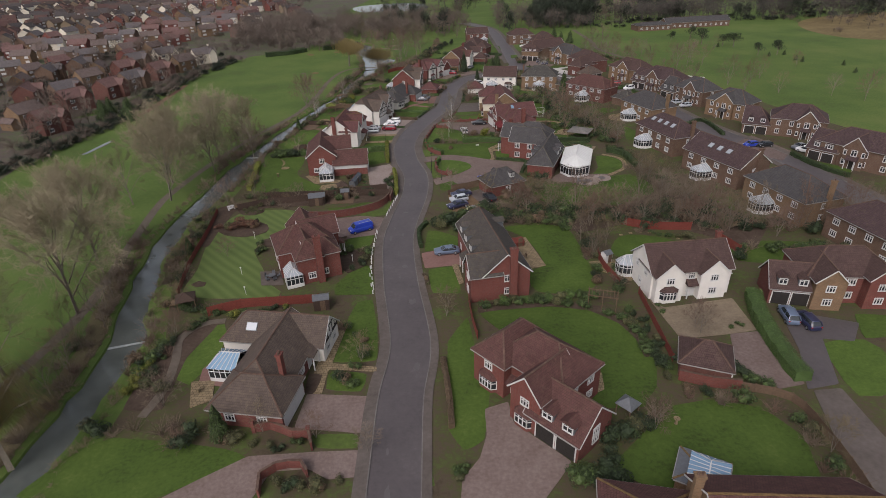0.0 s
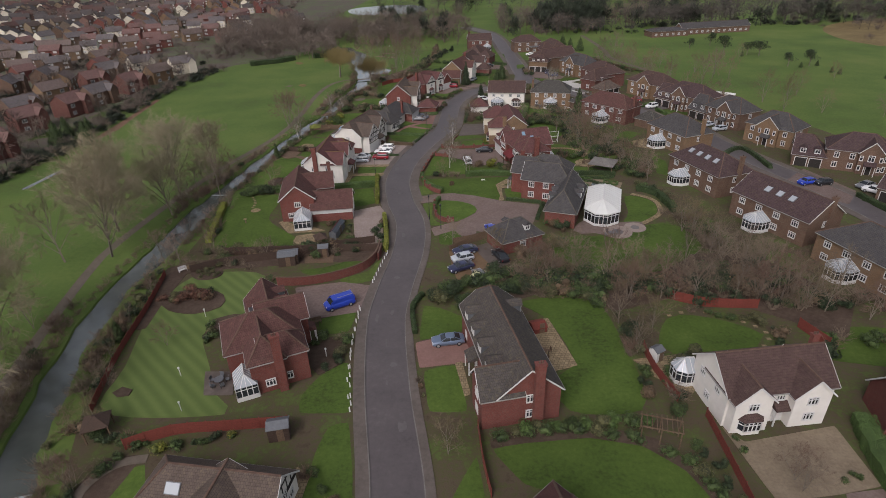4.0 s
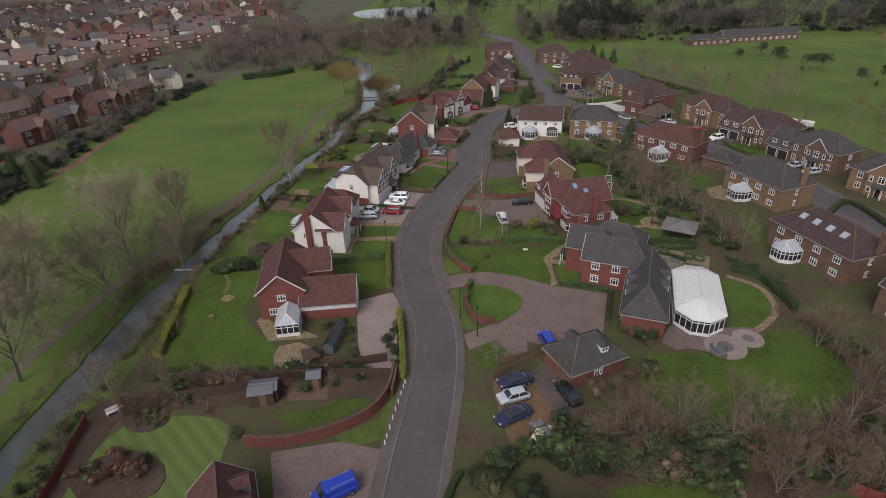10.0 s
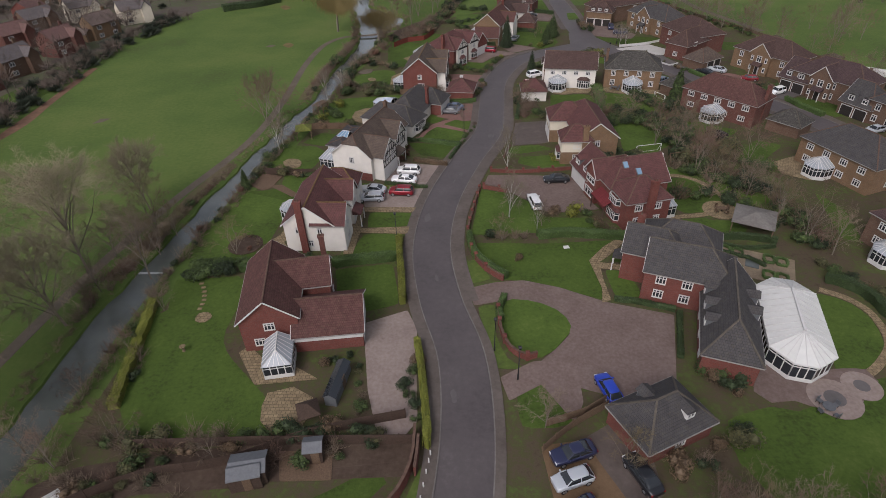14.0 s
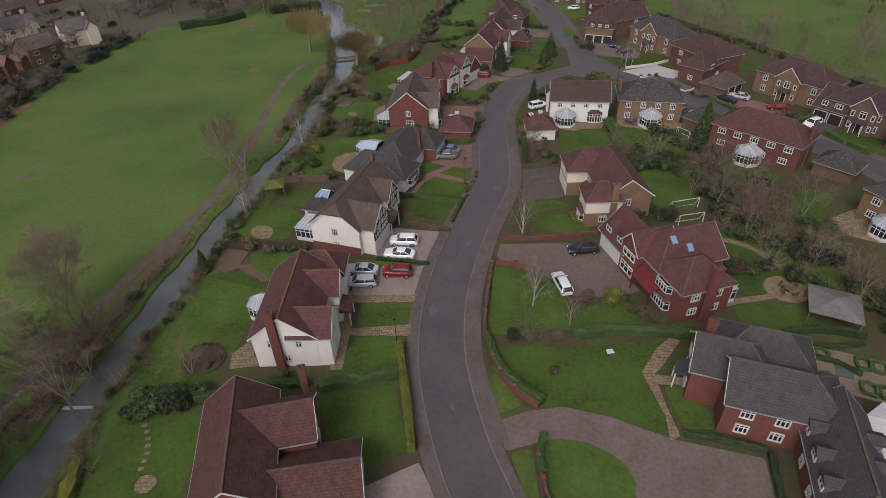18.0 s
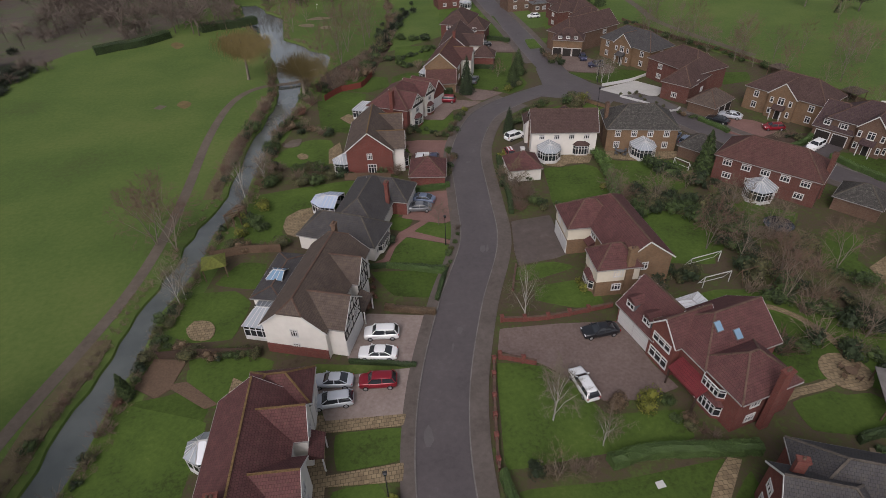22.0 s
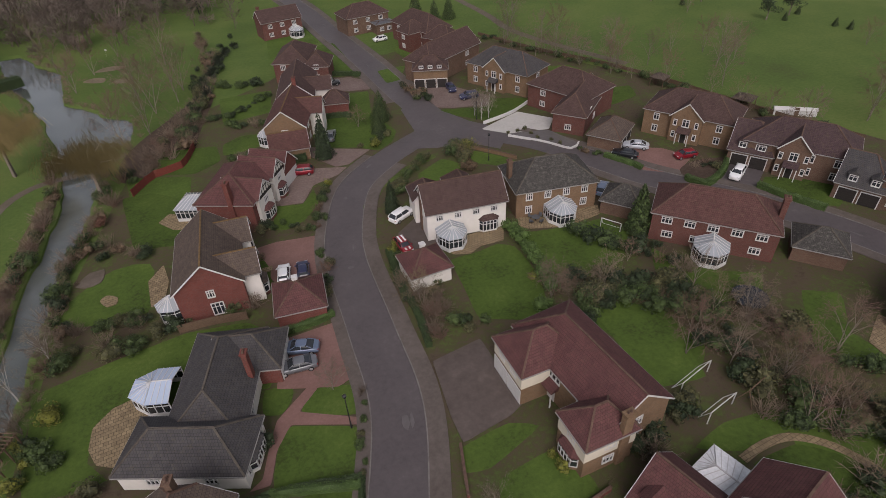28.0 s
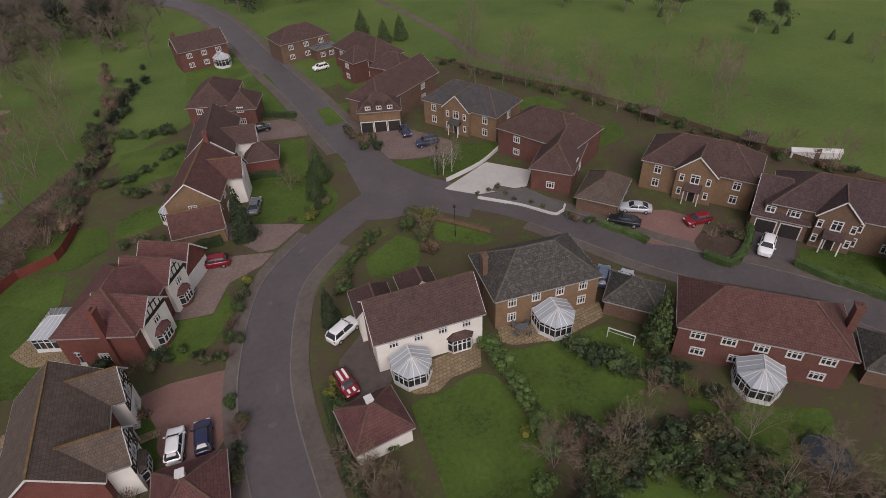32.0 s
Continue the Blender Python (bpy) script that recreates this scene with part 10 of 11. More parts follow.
planting([(-34.4, 221.6), (-33.1, 232.2), (-30.7, 245.3), (-25.8, 253.2), (-26.6, 271.2), (-21.3, 278.8)], 1.4, 1.2, 1.4, 0.4)
planting([(-24.8, 260.9), (-19.9, 264.9), (-10.8, 275.3), (-4.8, 295.2), (2.5, 327.4)], 1.4, 2.0, 1.6, 0.4)
belt([(-34.7, 226.0), (-35.4, 236.1), (-32.4, 247.9), (-25.7, 263.6)], 5, 1.5, 4, 6, 0.6)
great_tree(-58.5, 74.5, 21)
great_tree(-62.0, 119.5, 18)
great_tree(-66.0, 130.2, 19)
great_tree(-58.0, 137.7, 15)
bare(-50.7, 147.2, 11)
great_tree(-60.8, 149.2, 17)
bare(-70.0, 118.0, 14)
great_tree(-64.5, 92.0, 19)
great_tree(-60.5, 60.0, 17)
bare(-44.2, 201.5, 12)
bare(-47.5, 203.5, 11)
great_tree(-58.6, 166.4, 12)
bare(-48.6, 210.6, 9)
low_tree(-39.7, 152.6, 6)
low_tree(-51.8, 153.3, 6)
low_tree(-51.0, 158.3, 6)
low_tree(-53.3, 62.6, 6)
low_tree(-51.6, 55.8, 6)
low_tree(-51.3, 51.8, 6.5)
birch(-41.1, 188.4, 7)
birch(-40.4, 189.1, 7)
birch(-35.5, 215.6, 7)
birch(-32.5, 220.5, 6)
plant(WILLOW, -41.4, 276.7, 1.3)
plant(WILLOW, -26.4, 259.2, 1.25)
plant(WILLOW, -49.0, 44.0, 1.1)
plant(WILLOW, -55.8, 50.2, 1.1)
belt([(72.4, 299.4), (78.0, 278.9), (84.6, 263.8), (89.4, 248.1), (92.8, 233.0), (96.1, 220.5), (98.4, 209.6)], 7, 2.0, 5, 8.5, 0.25)
belt([(34.4, 191.9), (39.2, 173.1), (46.8, 157.6), (49.6, 147.9)], 6, 2.5, 6, 8, 0.3)
birch(2.9, 160.8, 8.5)
birch(6.9, 156.9, 5)
birch(4.2, 176.5, 8)

# golf green beyond the river and bunkers in the field
for pts in ([(-30.8, 325.9), (-28.2, 327.4), (-25.5, 325.7), (-25.9, 322.6), (-28.6, 323.6)], [(-24.0, 321.1), (-22.1, 323.0), (-19.8, 321.5), (-20.3, 318.9), (-22.2, 319.4)], [(-56.8, 263.1), (-55.7, 265.5), (-53.4, 263.2), (-54.3, 260.2)], [(-69.2, 314.8), (-67.8, 317.0), (-64.7, 312.9), (-66.2, 309.6)], [(-55.7, 318.8), (-54.0, 320.3), (-51.5, 317.6), (-53.3, 315.4)]):
    slab("sand_bunker", pts, GRAVEL if pts[0][0] > -40 else ROUGH, "shallow sand bunker in the grass", "bunker", 0.03, 0.06, 0.8)
flag = thing("golf_flag", "thin pole with a small white flag on the green", "flag", -24.8, 344.5)
bm = bmesh.new()
tube(bm, (0, 0, 0), (0, 0, 2.2), 0.02, 0.015, 6)
part("pole", bm, TRIM, flag)
bm = bmesh.new()
block(bm, 0.28, 0, 1.8, 0.5, 0.02, 0.36)
part("flag_cloth", bm, TRIM, flag, "white flag")
planting([(-54.3, 157.0), (-52.6, 165.0), (-50.6, 173.0), (-48.6, 181.0)], 0.9, 0.5, 0.8, 0.1)
planting([(-41.0, 218.0), (-39.6, 228.0), (-38.4, 240.0), (-36.6, 252.0), (-35.4, 260.0)], 1.0, 0.7, 1.0, 0.1)
for x, y, high in ((87.4, 260.5, 10), (95.4, 258.4, 9), (100.2, 240.0, 10), (83.0, 286.0, 9), (85.9, 305.8, 10), (109.0, 212.9, 11), (106.9, 262.8, 8)):
    bare(x, y, high)
plant(PINE, 148.4, 268.1, 0.8)
plant(PINE, 157.1, 267.6, 0.9)
shrub(-34.9, 208.2, 0.8, 3, 1.1)
shrub(-34.6, 203.0, 1.0, 3, 1.1)
shrub(-35.1, 200.9, 0.9, 2, 1.1)
for x, y, size, tone in ((-32.3, 233.9, 1.5, 1), (-31.0, 237.9, 1.3, 0), (-26.1, 239.4, 1.2, 0), (-29.0, 241.9, 1.3, 5), (-26.9, 249.4, 1.2, 4)):
    shrub(x, y, size, tone, 1.0)
slab("flower_bed", [(-41.1 + 2.6 * math.cos(0.4 * k), 111.7 + 2.0 * math.sin(0.4 * k)) for k in range(16)], LITTER, "oval bed of clipped round shrubs in the lawn", "flower bed", 0.149, 0.12, 0)
for k in range(9):
    shrub(-41.1 + (1.9, 0.9)[k % 2] * math.cos(0.7 * k), 111.7 + (1.4, 0.6)[k % 2] * math.sin(0.7 * k), 0.55, 2, 1.0)
bush(-29.3, 108.6, 1.1)
shrub(-29.6, 109.2, 0.9, 1, 0.9)
slab("patio", [(-24.6, 114.4), (-19.5, 114.4), (-19.8, 117.6), (-25.4, 117.8)], OAK, "dark timber deck between the sheds", "patio", 0.14, 0.12, 0)

# second share of lawns in the northern plots
slab("lawn", [(9.0, 273.6), (14.5, 274.4), (13.4, 264.2), (10.2, 260.6), (2.9, 264.6)], LAWN, "grass plot beside the far houses", "lawn", 0.034, 0.12, 0)
slab("lawn", [(18.9, 336.6), (32.6, 339.3), (31.1, 322.5), (14.9, 315.2)], LAWN, "back lawn of the far brick house", "lawn", 0.038, 0.12, 0)
slab("lawn", [(46.8, 305.9), (55.3, 308.7), (52.9, 290.9), (46.8, 289.6)], LAWN, "front lawn along the straight road", "lawn", 0.042, 0.12, 0)
slab("lawn", [(-15.7, 272.7), (-5.6, 269.5), (-5.8, 262.7), (-10.8, 259.9), (-18.5, 263.5)], LAWN, "grass behind the slate house", "lawn", 0.046, 0.12, 0)
slab("lawn", [(43.5, 200.7), (45.1, 198.8), (48.0, 195.7), (53.0, 190.9), (50.6, 188.4), (47.5, 190.0), (43.0, 192.1), (40.6, 195.8)], LAWN, "back lawn reaching the brick house", "lawn", 0.050, 0.12, 0)
slab("lawn", [(-23.5, 257.4), (-18.4, 256.6), (-12.6, 250.3), (-10.0, 239.8), (-15.8, 237.8), (-22.3, 240.1)], LAWN, "wide green back lawn of the red house", "lawn", 0.054, 0.12, 0)

# soil beds, parking yard and stepping stones
slab("flower_bed", [(-49.5, 114.3), (-45.7, 116.6), (-30.1, 118.6), (-11.3, 118.6), (-11.2, 116.4), (-21.2, 115.6), (-28.3, 113.9), (-38.1, 113.4), (-45.1, 112.2), (-45.4, 101.9), (-45.1, 95.9), (-47.1, 95.8)], LITTER, "brown soil border along the garden boundary", "flower bed", 0.073, 0.12, 0)
slab("driveway", [(1.5, 117.6), (6.2, 118.2), (7.0, 115.6), (9.4, 109.9), (8.0, 106.4), (2.8, 106.4), (1.9, 111.4)], GRAVEL_RED, "orange-brown gravel parking yard", "driveway", 0.078, 0.12, 0)
fence([(2.5, 120.0), (6.7, 121.3), (9.7, 123.1)], 1.3, OAK, "slatted timber yard fence")
slab("flower_bed", [(-28.4, 117.1), (-21.2, 117.6), (-11.6, 117.4), (-11.4, 114.6), (-27.6, 114.4)], LITTER, "dark soil bed round the sheds", "flower bed", 0.049, 0.12, 0)
slab("flower_bed", [(-44.4, 112.1), (-43.4, 113.6), (-40.6, 113.9), (-38.7, 112.4), (-39.1, 110.4), (-42.1, 109.8)], LITTER, "oval bed with grey tufted plants", "flower bed", 0.143, 0.12, 1)
planting([(-43.5, 111.9), (-42.4, 112.7), (-40.2, 112.8)], 0.7, 0.5, 0.6, 1.0, [2, 2])
slab("flower_bed", [(-35.7, 97.7), (-32.5, 99.1), (-29.7, 98.4), (-29.8, 95.3), (-35.0, 94.9)], LITTER, "dark soil bed by the garage wing", "flower bed", 0.147, 0.12, 0)
slab("stepping_stone", [(33.8, 94.65), (34.4, 94.65), (34.4, 95.15), (33.8, 95.15)], SLAB, "square pale stepping stone", "stepping stone", 0.09, 0.1)
slab("stepping_stone", [(35.8, 95.25), (36.4, 95.25), (36.4, 95.75), (35.8, 95.75)], SLAB, "square pale stepping stone", "stepping stone", 0.09, 0.1)
slab("stepping_stone", [(37.7, 95.45), (38.3, 95.45), (38.3, 95.95), (37.7, 95.95)], SLAB, "square pale stepping stone", "stepping stone", 0.09, 0.1)
slab("stepping_stone", [(39.4, 94.95), (40.0, 94.95), (40.0, 95.45), (39.4, 95.45)], SLAB, "square pale stepping stone", "stepping stone", 0.09, 0.1)
slab("stepping_stone", [(40.9, 94.25), (41.5, 94.25), (41.5, 94.75), (40.9, 94.75)], SLAB, "square pale stepping stone", "stepping stone", 0.09, 0.1)
slab("stepping_stone", [(42.5, 93.35), (43.1, 93.35), (43.1, 93.85), (42.5, 93.85)], SLAB, "square pale stepping stone", "stepping stone", 0.09, 0.1)
slab("stepping_stone", [(43.8, 92.35), (44.4, 92.35), (44.4, 92.85), (43.8, 92.85)], SLAB, "square pale stepping stone", "stepping stone", 0.09, 0.1)
slab("stepping_stone", [(45.0, 91.25), (45.6, 91.25), (45.6, 91.75), (45.0, 91.75)], SLAB, "square pale stepping stone", "stepping stone", 0.09, 0.1)
slab("stepping_stone", [(45.8, 89.75), (46.4, 89.75), (46.4, 90.25), (45.8, 90.25)], SLAB, "square pale stepping stone", "stepping stone", 0.09, 0.1)
slab("stepping_stone", [(45.4, 88.25), (46.0, 88.25), (46.0, 88.75), (45.4, 88.75)], SLAB, "square pale stepping stone", "stepping stone", 0.09, 0.1)
slab("stepping_stone", [(44.0, 86.75), (44.6, 86.75), (44.6, 87.25), (44.0, 87.25)], SLAB, "square pale stepping stone", "stepping stone", 0.09, 0.1)
slab("stepping_stone", [(41.7, 85.85), (42.3, 85.85), (42.3, 86.35), (41.7, 86.35)], SLAB, "square pale stepping stone", "stepping stone", 0.09, 0.1)
slab("stepping_stone", [(39.7, 85.55), (40.3, 85.55), (40.3, 86.05), (39.7, 86.05)], SLAB, "square pale stepping stone", "stepping stone", 0.09, 0.1)
slab("stepping_stone", [(37.8, 85.45), (38.4, 85.45), (38.4, 85.95), (37.8, 85.95)], SLAB, "square pale stepping stone", "stepping stone", 0.09, 0.1)
planting([(-47.0, 80.3), (-47.7, 86.6), (-48.4, 95.2), (-49.5, 104.7), (-49.5, 111.8)], 0.8, 1.4, 1.2, 0.25)

# broad grass under the garden beds
slab("lawn", [(-44.1, 171.8), (-33.9, 167.5), (-34.9, 160.8), (-35.4, 155.5), (-39.5, 153.2), (-40.6, 150.4), (-45.1, 149.4), (-48.4, 154.8), (-46.2, 162.1)], LAWN, "broad lawn down to the river bank", "lawn", 0.036, 0.12, 0)
slab("lawn", [(-46.9, 146.8), (-37.6, 147.0), (-36.5, 139.9), (-37.2, 133.8), (-34.6, 130.1), (-44.8, 130.7), (-45.0, 137.6)], LAWN, "broad back lawn beside the river hedge", "lawn", 0.040, 0.12, 0)
slab("lawn", [(37.5, 175.7), (43.4, 172.3), (44.9, 167.3), (48.7, 163.0), (42.5, 155.1), (37.5, 159.8), (32.4, 160.9), (31.2, 165.1)], LAWN, "garden grass round the stone terrace", "lawn", 0.044, 0.12, 0)
slab("lawn", [(30.0, 197.8), (37.0, 191.2), (34.2, 181.8), (27.8, 183.4)], LAWN, "garden grass behind the cream house", "lawn", 0.048, 0.12, 0)
slab("lawn", [(-38.1, 177.5), (-30.5, 176.7), (-27.2, 175.2), (-29.2, 169.6), (-34.8, 169.4)], LAWN, "garden grass beside the white house", "lawn", 0.020, 0.12, 0)
slab("lawn", [(-34.0, 215.6), (-25.6, 216.8), (-17.1, 217.5), (-9.7, 215.7), (-6.5, 210.6), (-9.5, 203.4), (-18.2, 207.2), (-27.0, 203.8), (-34.2, 205.5)], LAWN, "grass round the bungalow", "lawn", 0.024, 0.12, 0)
low_tree(-61.0, 150.0, 7)
low_tree(-58.2, 152.7, 7)
low_tree(-54.8, 154.5, 6.5)
low_tree(-56.7, 144.5, 6)
low_tree(-58.1, 156.8, 7)
bare(-54.7, 159.4, 10)
low_tree(-55.8, 155.0, 7)
low_tree(-53.4, 157.6, 5)
planting([(-56.7, 139.9), (-56.9, 146.2), (-54.8, 151.5), (-52.2, 155.3), (-51.0, 159.6)], 0.6, 2.2, 1.5, 0.03)

# borders round the first gardens
slab("flower_bed", [(-40.8, 52.5), (-41.2, 59.2), (-40.6, 64.4), (-39.6, 68.2), (-38.8, 71.4), (-34.4, 71.7), (-35.1, 68.0), (-36.5, 62.4), (-36.1, 57.4), (-35.7, 52.3)], LITTER, "brown soil border between path and river", "flower bed", 0.053, 0.12, 0)
planting([(-40.7, 53.9), (-40.5, 59.1), (-40.1, 64.8), (-39.3, 69.3), (-35.8, 71.5)], 0.7, 1.1, 0.9, 0.85, [0, 1, 1, 2, 3])
shrub(-41.6, 57.6, 1.0, 3, 1.0)
shrub(-41.2, 59.4, 0.9, 3, 1.0)
shrub(-40.9, 61.7, 1.1, 1, 1.0)
planting([(-42.7, 75.1), (-37.4, 73.6), (-32.5, 72.7), (-28.0, 73.3), (-23.5, 73.8)], 0.7, 0.6, 0.8, 0.9, [1, 1, 3, 0])
slab("patio", [(-33.9, 57.3), (-30.8, 57.5), (-29.9, 53.8), (-32.3, 52.5)], SLAB, "pale stone terrace beside the bungalow", "patio", 0.112, 0.12, 0)
slab("patio", [(-16.5, 69.2), (-14.8, 68.0), (-15.7, 60.1), (-9.5, 59.0), (-9.4, 58.1), (-15.9, 58.9), (-16.1, 54.3), (-17.3, 54.3), (-16.9, 60.6)], SLAB, "pale stone path along the bungalow front", "patio", 0.121, 0.12, 0)
slab("flower_bed", [(-18.5, 58.2), (-16.5, 57.8), (-17.0, 54.3), (-18.3, 54.4)], LITTER, "small front bed with pruned shrubs", "flower bed", 0.155, 0.12, 0)
slab("flower_bed", [(5.1, 72.5), (9.1, 74.1), (16.9, 74.0), (23.9, 71.5), (26.9, 67.0), (28.2, 62.9), (27.8, 59.4), (26.7, 59.0), (26.9, 63.0), (25.5, 67.0), (22.1, 70.4), (16.5, 71.9), (8.8, 71.4), (5.0, 70.8)], LITTER, "soil border behind clipped shrubs", "flower bed", 0.069, 0.12, 0)
slab("lawn", [(5.0, 70.8), (8.8, 71.4), (16.5, 71.9), (22.1, 70.4), (25.5, 67.0), (26.9, 63.0), (26.7, 59.0), (24.0, 49.9), (17.6, 50.2), (14.7, 63.6), (8.1, 65.9)], LAWN, "broad lawn behind the brick house", "lawn", 0.048, 0.12, 0)
shrub(6.5, 72.2, 1.0, 1, 1.0)
shrub(8.2, 72.6, 0.9, 2, 1.0)
shrub(9.7, 72.7, 1.15, 1, 1.0)
shrub(11.7, 72.8, 1.0, 1, 1.0)
shrub(13.5, 73.0, 0.9, 1, 1.0)
shrub(15.5, 72.9, 1.15, 1, 1.0)
shrub(17.4, 72.5, 1.0, 2, 1.0)
shrub(19.1, 72.0, 0.9, 1, 1.0)
shrub(21.1, 71.4, 1.15, 1, 1.0)
shrub(24.7, 69.2, 1.0, 1, 1.0)
shrub(26.1, 67.8, 0.9, 1, 1.0)
shrub(27.0, 66.3, 1.15, 2, 1.0)
shrub(27.5, 64.7, 1.0, 1, 1.0)
shrub(27.8, 63.2, 0.9, 1, 1.0)
shrub(27.9, 61.6, 1.15, 1, 1.0)
shrub(27.6, 60.1, 1.0, 1, 1.0)
shrub(42.3, 65.6, 0.5, 1, 1.2)
shrub(41.1, 65.0, 0.5, 1, 1.2)
shrub(42.9, 65.1, 0.5, 1, 1.2)
shrub(32.5, 71.0, 0.5, 1, 1.2)
shrub(32.8, 69.3, 0.5, 1, 1.2)
low_tree(36.1, 65.3, 4.5)
planting([(-51.7, 61.3), (-53.1, 68.9), (-54.8, 78.2), (-57.9, 89.9), (-60.7, 102.8)], 1.6, 2.0, 1.3, 0.05)
low_tree(-57.4, 75.8, 7)
low_tree(-54.7, 67.0, 7)
low_tree(-60.7, 86.9, 7)
low_tree(-62.8, 97.1, 6.5)
planting([(27.5, 58.6), (29.6, 56.8), (33.5, 55.9), (37.3, 54.9), (40.0, 53.3)], 0.7, 0.8, 1.0, 0.8, [0, 1, 2])

# ---- undergrowth: the many small plants past those that can be told apart ----


def joined(name, items, label, category):
    """One object of many copies of small meshes, each with its own pose."""
    mats, vs, fs, mi = [], [], [], []
    base = 0
    cache = {}
    for me, m in items:
        if me.name not in cache:
            co = np.empty(len(me.vertices) * 3)
            me.vertices.foreach_get("co", co)
            if me.materials[0] not in mats:
                mats.append(me.materials[0])
            cache[me.name] = (co.reshape(-1, 3), [tuple(p.vertices) for p in me.polygons], mats.index(me.materials[0]))
        co, polys, k = cache[me.name]
        a = np.array(m)
        vs.append(co @ a[:3, :3].T + a[:3, 3])
        fs += [tuple(i + base for i in p) for p in polys]
        mi += [k] * len(polys)
        base += len(co)
    out = bpy.data.meshes.new(name)
    out.from_pydata(np.concatenate(vs).tolist(), [], fs)
    for m in mats:
        out.materials.append(m)
    out.polygons.foreach_set("material_index", mi)
    return tagged(new(name, out), label, category, kind="stuff")


BRUSH = plain("straw_brown_brush", (0.20, 0.148, 0.105), 0.95, grain=0.45, scale=0.4)
BRUSH_MESHES = [twig_bush_mesh(300 + k, BRUSH, 24) for k in range(3)]
for y2 in range(60, 720):
    y = y2 / 2
    for edge, s in ((BANK_W, -1), (BANK_E, 1)):
        if rng.random() < (0.55 if s > 0 else 0.85):
            k = rng.uniform(0.5, 1.25) if s > 0 else rng.uniform(0.4, 0.95)
            LOOSE.append((rng.choice(BRUSH_MESHES), pose(bank(edge, y) + s * rng.uniform(0.3, 2.4), y, -0.1, 0, 0, rng.uniform(0, 360)) @ Matrix.Diagonal((k, k, k * 0.75, 1))))
joined("undergrowth", LOOSE, "mixed evergreen and leafless shrubs filling the garden borders", "shrubs")

# ---- far woods and suburb ----
FAR_TWIG = plain("far_brown_twigs", (0.128, 0.100, 0.082), 0.95, grain=0.45, scale=0.12)
FAR_DARK = plain("dark_wood_twigs", (0.075, 0.064, 0.056), 0.95, grain=0.4, scale=0.1)
FAR_GREEN = leafage("far_evergreen", (0.014, 0.020, 0.013), (0.045, 0.056, 0.034))


def far_tree_mesh(seed, mat, h=9.0, wide=3.4, n=170, w=0.106, low=0.18):
    r = random.Random(seed)
    bm = bmesh.new()
    spike(bm, Vector((0, 0, -0.1)), Vector((0, 0, h * 0.55)), 0.2, 0.07)
    for _ in range(8):
        d = Vector((r.gauss(0, 1), r.gauss(0, 1), 1.2)).normalized()
        spike(bm, Vector((0, 0, h * r.uniform(0.2, 0.45))), Vector((0, 0, h * 0.45)) + d * h * 0.35, 0.09, 0.03)
    for _ in range(n):
        d = Vector((r.gauss(0, 1), r.gauss(0, 1), r.gauss(0.2, 0.8))).normalized()
        k = r.random() ** 0.5
        p = Vector((d.x * wide * k, d.y * wide * k, h * (low + 0.42) + d.z * h * 0.4 * k))
        p.z = max(p.z, 0.3)
        sliver(bm, p, p + (d + Vector((0, 0, 0.5))).normalized() * r.uniform(0.9, 1.9), w)
    return finish("far_tree", bm, mat)


FAR_BARE = [far_tree_mesh(200 + k, FAR_TWIG, 9.5 + 1.2 * k, 3.8 + 0.5 * k) for k in range(4)]
FAR_LOW = [far_tree_mesh(210 + k, FAR_TWIG, 4.5, 2.6, 180, 0.075, 0.05) for k in range(2)]
FAR_FIR = [far_tree_mesh(220 + k, FAR_GREEN, 16 + 3 * k, 2.8, 340, 0.25, 0.0) for k in range(2)]
FAR_SHRUB = [far_tree_mesh(230 + k, FAR_GREEN, 2.6, 1.7, 200, 0.13, 0.0) for k in range(2)]
FAR_GLOOM = [far_tree_mesh(240 + k, FAR_DARK, 11 + 2 * k, 4.6 + 0.6 * k, 160, 0.16) for k in range(3)]
woods = []


def scatter(box, n, kinds, lo=0.8, hi=1.25, keep=lambda x, y: True):
    x0, y0, x1, y1 = box
    for _ in range(n):
        x, y = rng.uniform(x0, x1), rng.uniform(y0, y1)
        if keep(x, y):
            s = rng.uniform(lo, hi)
            woods.append((rng.choice(kinds), pose(x, y, 0, 0, 0, rng.uniform(0, 360)) @ Matrix.Diagonal((s, s, s, 1))))


def field_edge(y):
    """The western edge of the meadow."""
    return np.interp(y, [100, 141, 153, 181, 218, 259, 293, 309, 322, 360], [-122, -115, -109, -106.5, -106, -107, -101, -92, -70, -40])


def dry(x, y):
    return not (bank(BANK_W, y) - 2 < x < bank(BANK_E, y) + 2 and y < 366) and not (-80 < x < 0 and (515 < y < 592 or 436 < y < 460))


scatter((-125, 322, -8, 440), 470, FAR_BARE + FAR_LOW, 0.7, 1.15, lambda x, y: dry(x, y) and y > 322 + abs(x + 60) * 0.12 and not (x > -42 and y < 352))
scatter((-70, 300, 18, 440), 120, FAR_BARE + FAR_LOW, 0.6, 1.0, lambda x, y: dry(x, y) and x < 14 and (y > 372 or (x > -6 and y > 345)))
scatter((-40, 375, 180, 480), 330, FAR_BARE + FAR_FIR[:1] + FAR_LOW, 0.7, 1.1, lambda x, y: dry(x, y) and not (22 < x < 42) and not (100 < x < 185 and y < 400))
scatter((-60, 480, 330, 760), 230, FAR_GLOOM + FAR_FIR[:1], 0.9, 1.4, dry)
scatter((150, 405, 520, 640), 210, FAR_GLOOM + FAR_FIR[:1], 0.9, 1.3)
scatter((62, 384, 104, 412), 34, FAR_FIR, 1.0, 1.35)
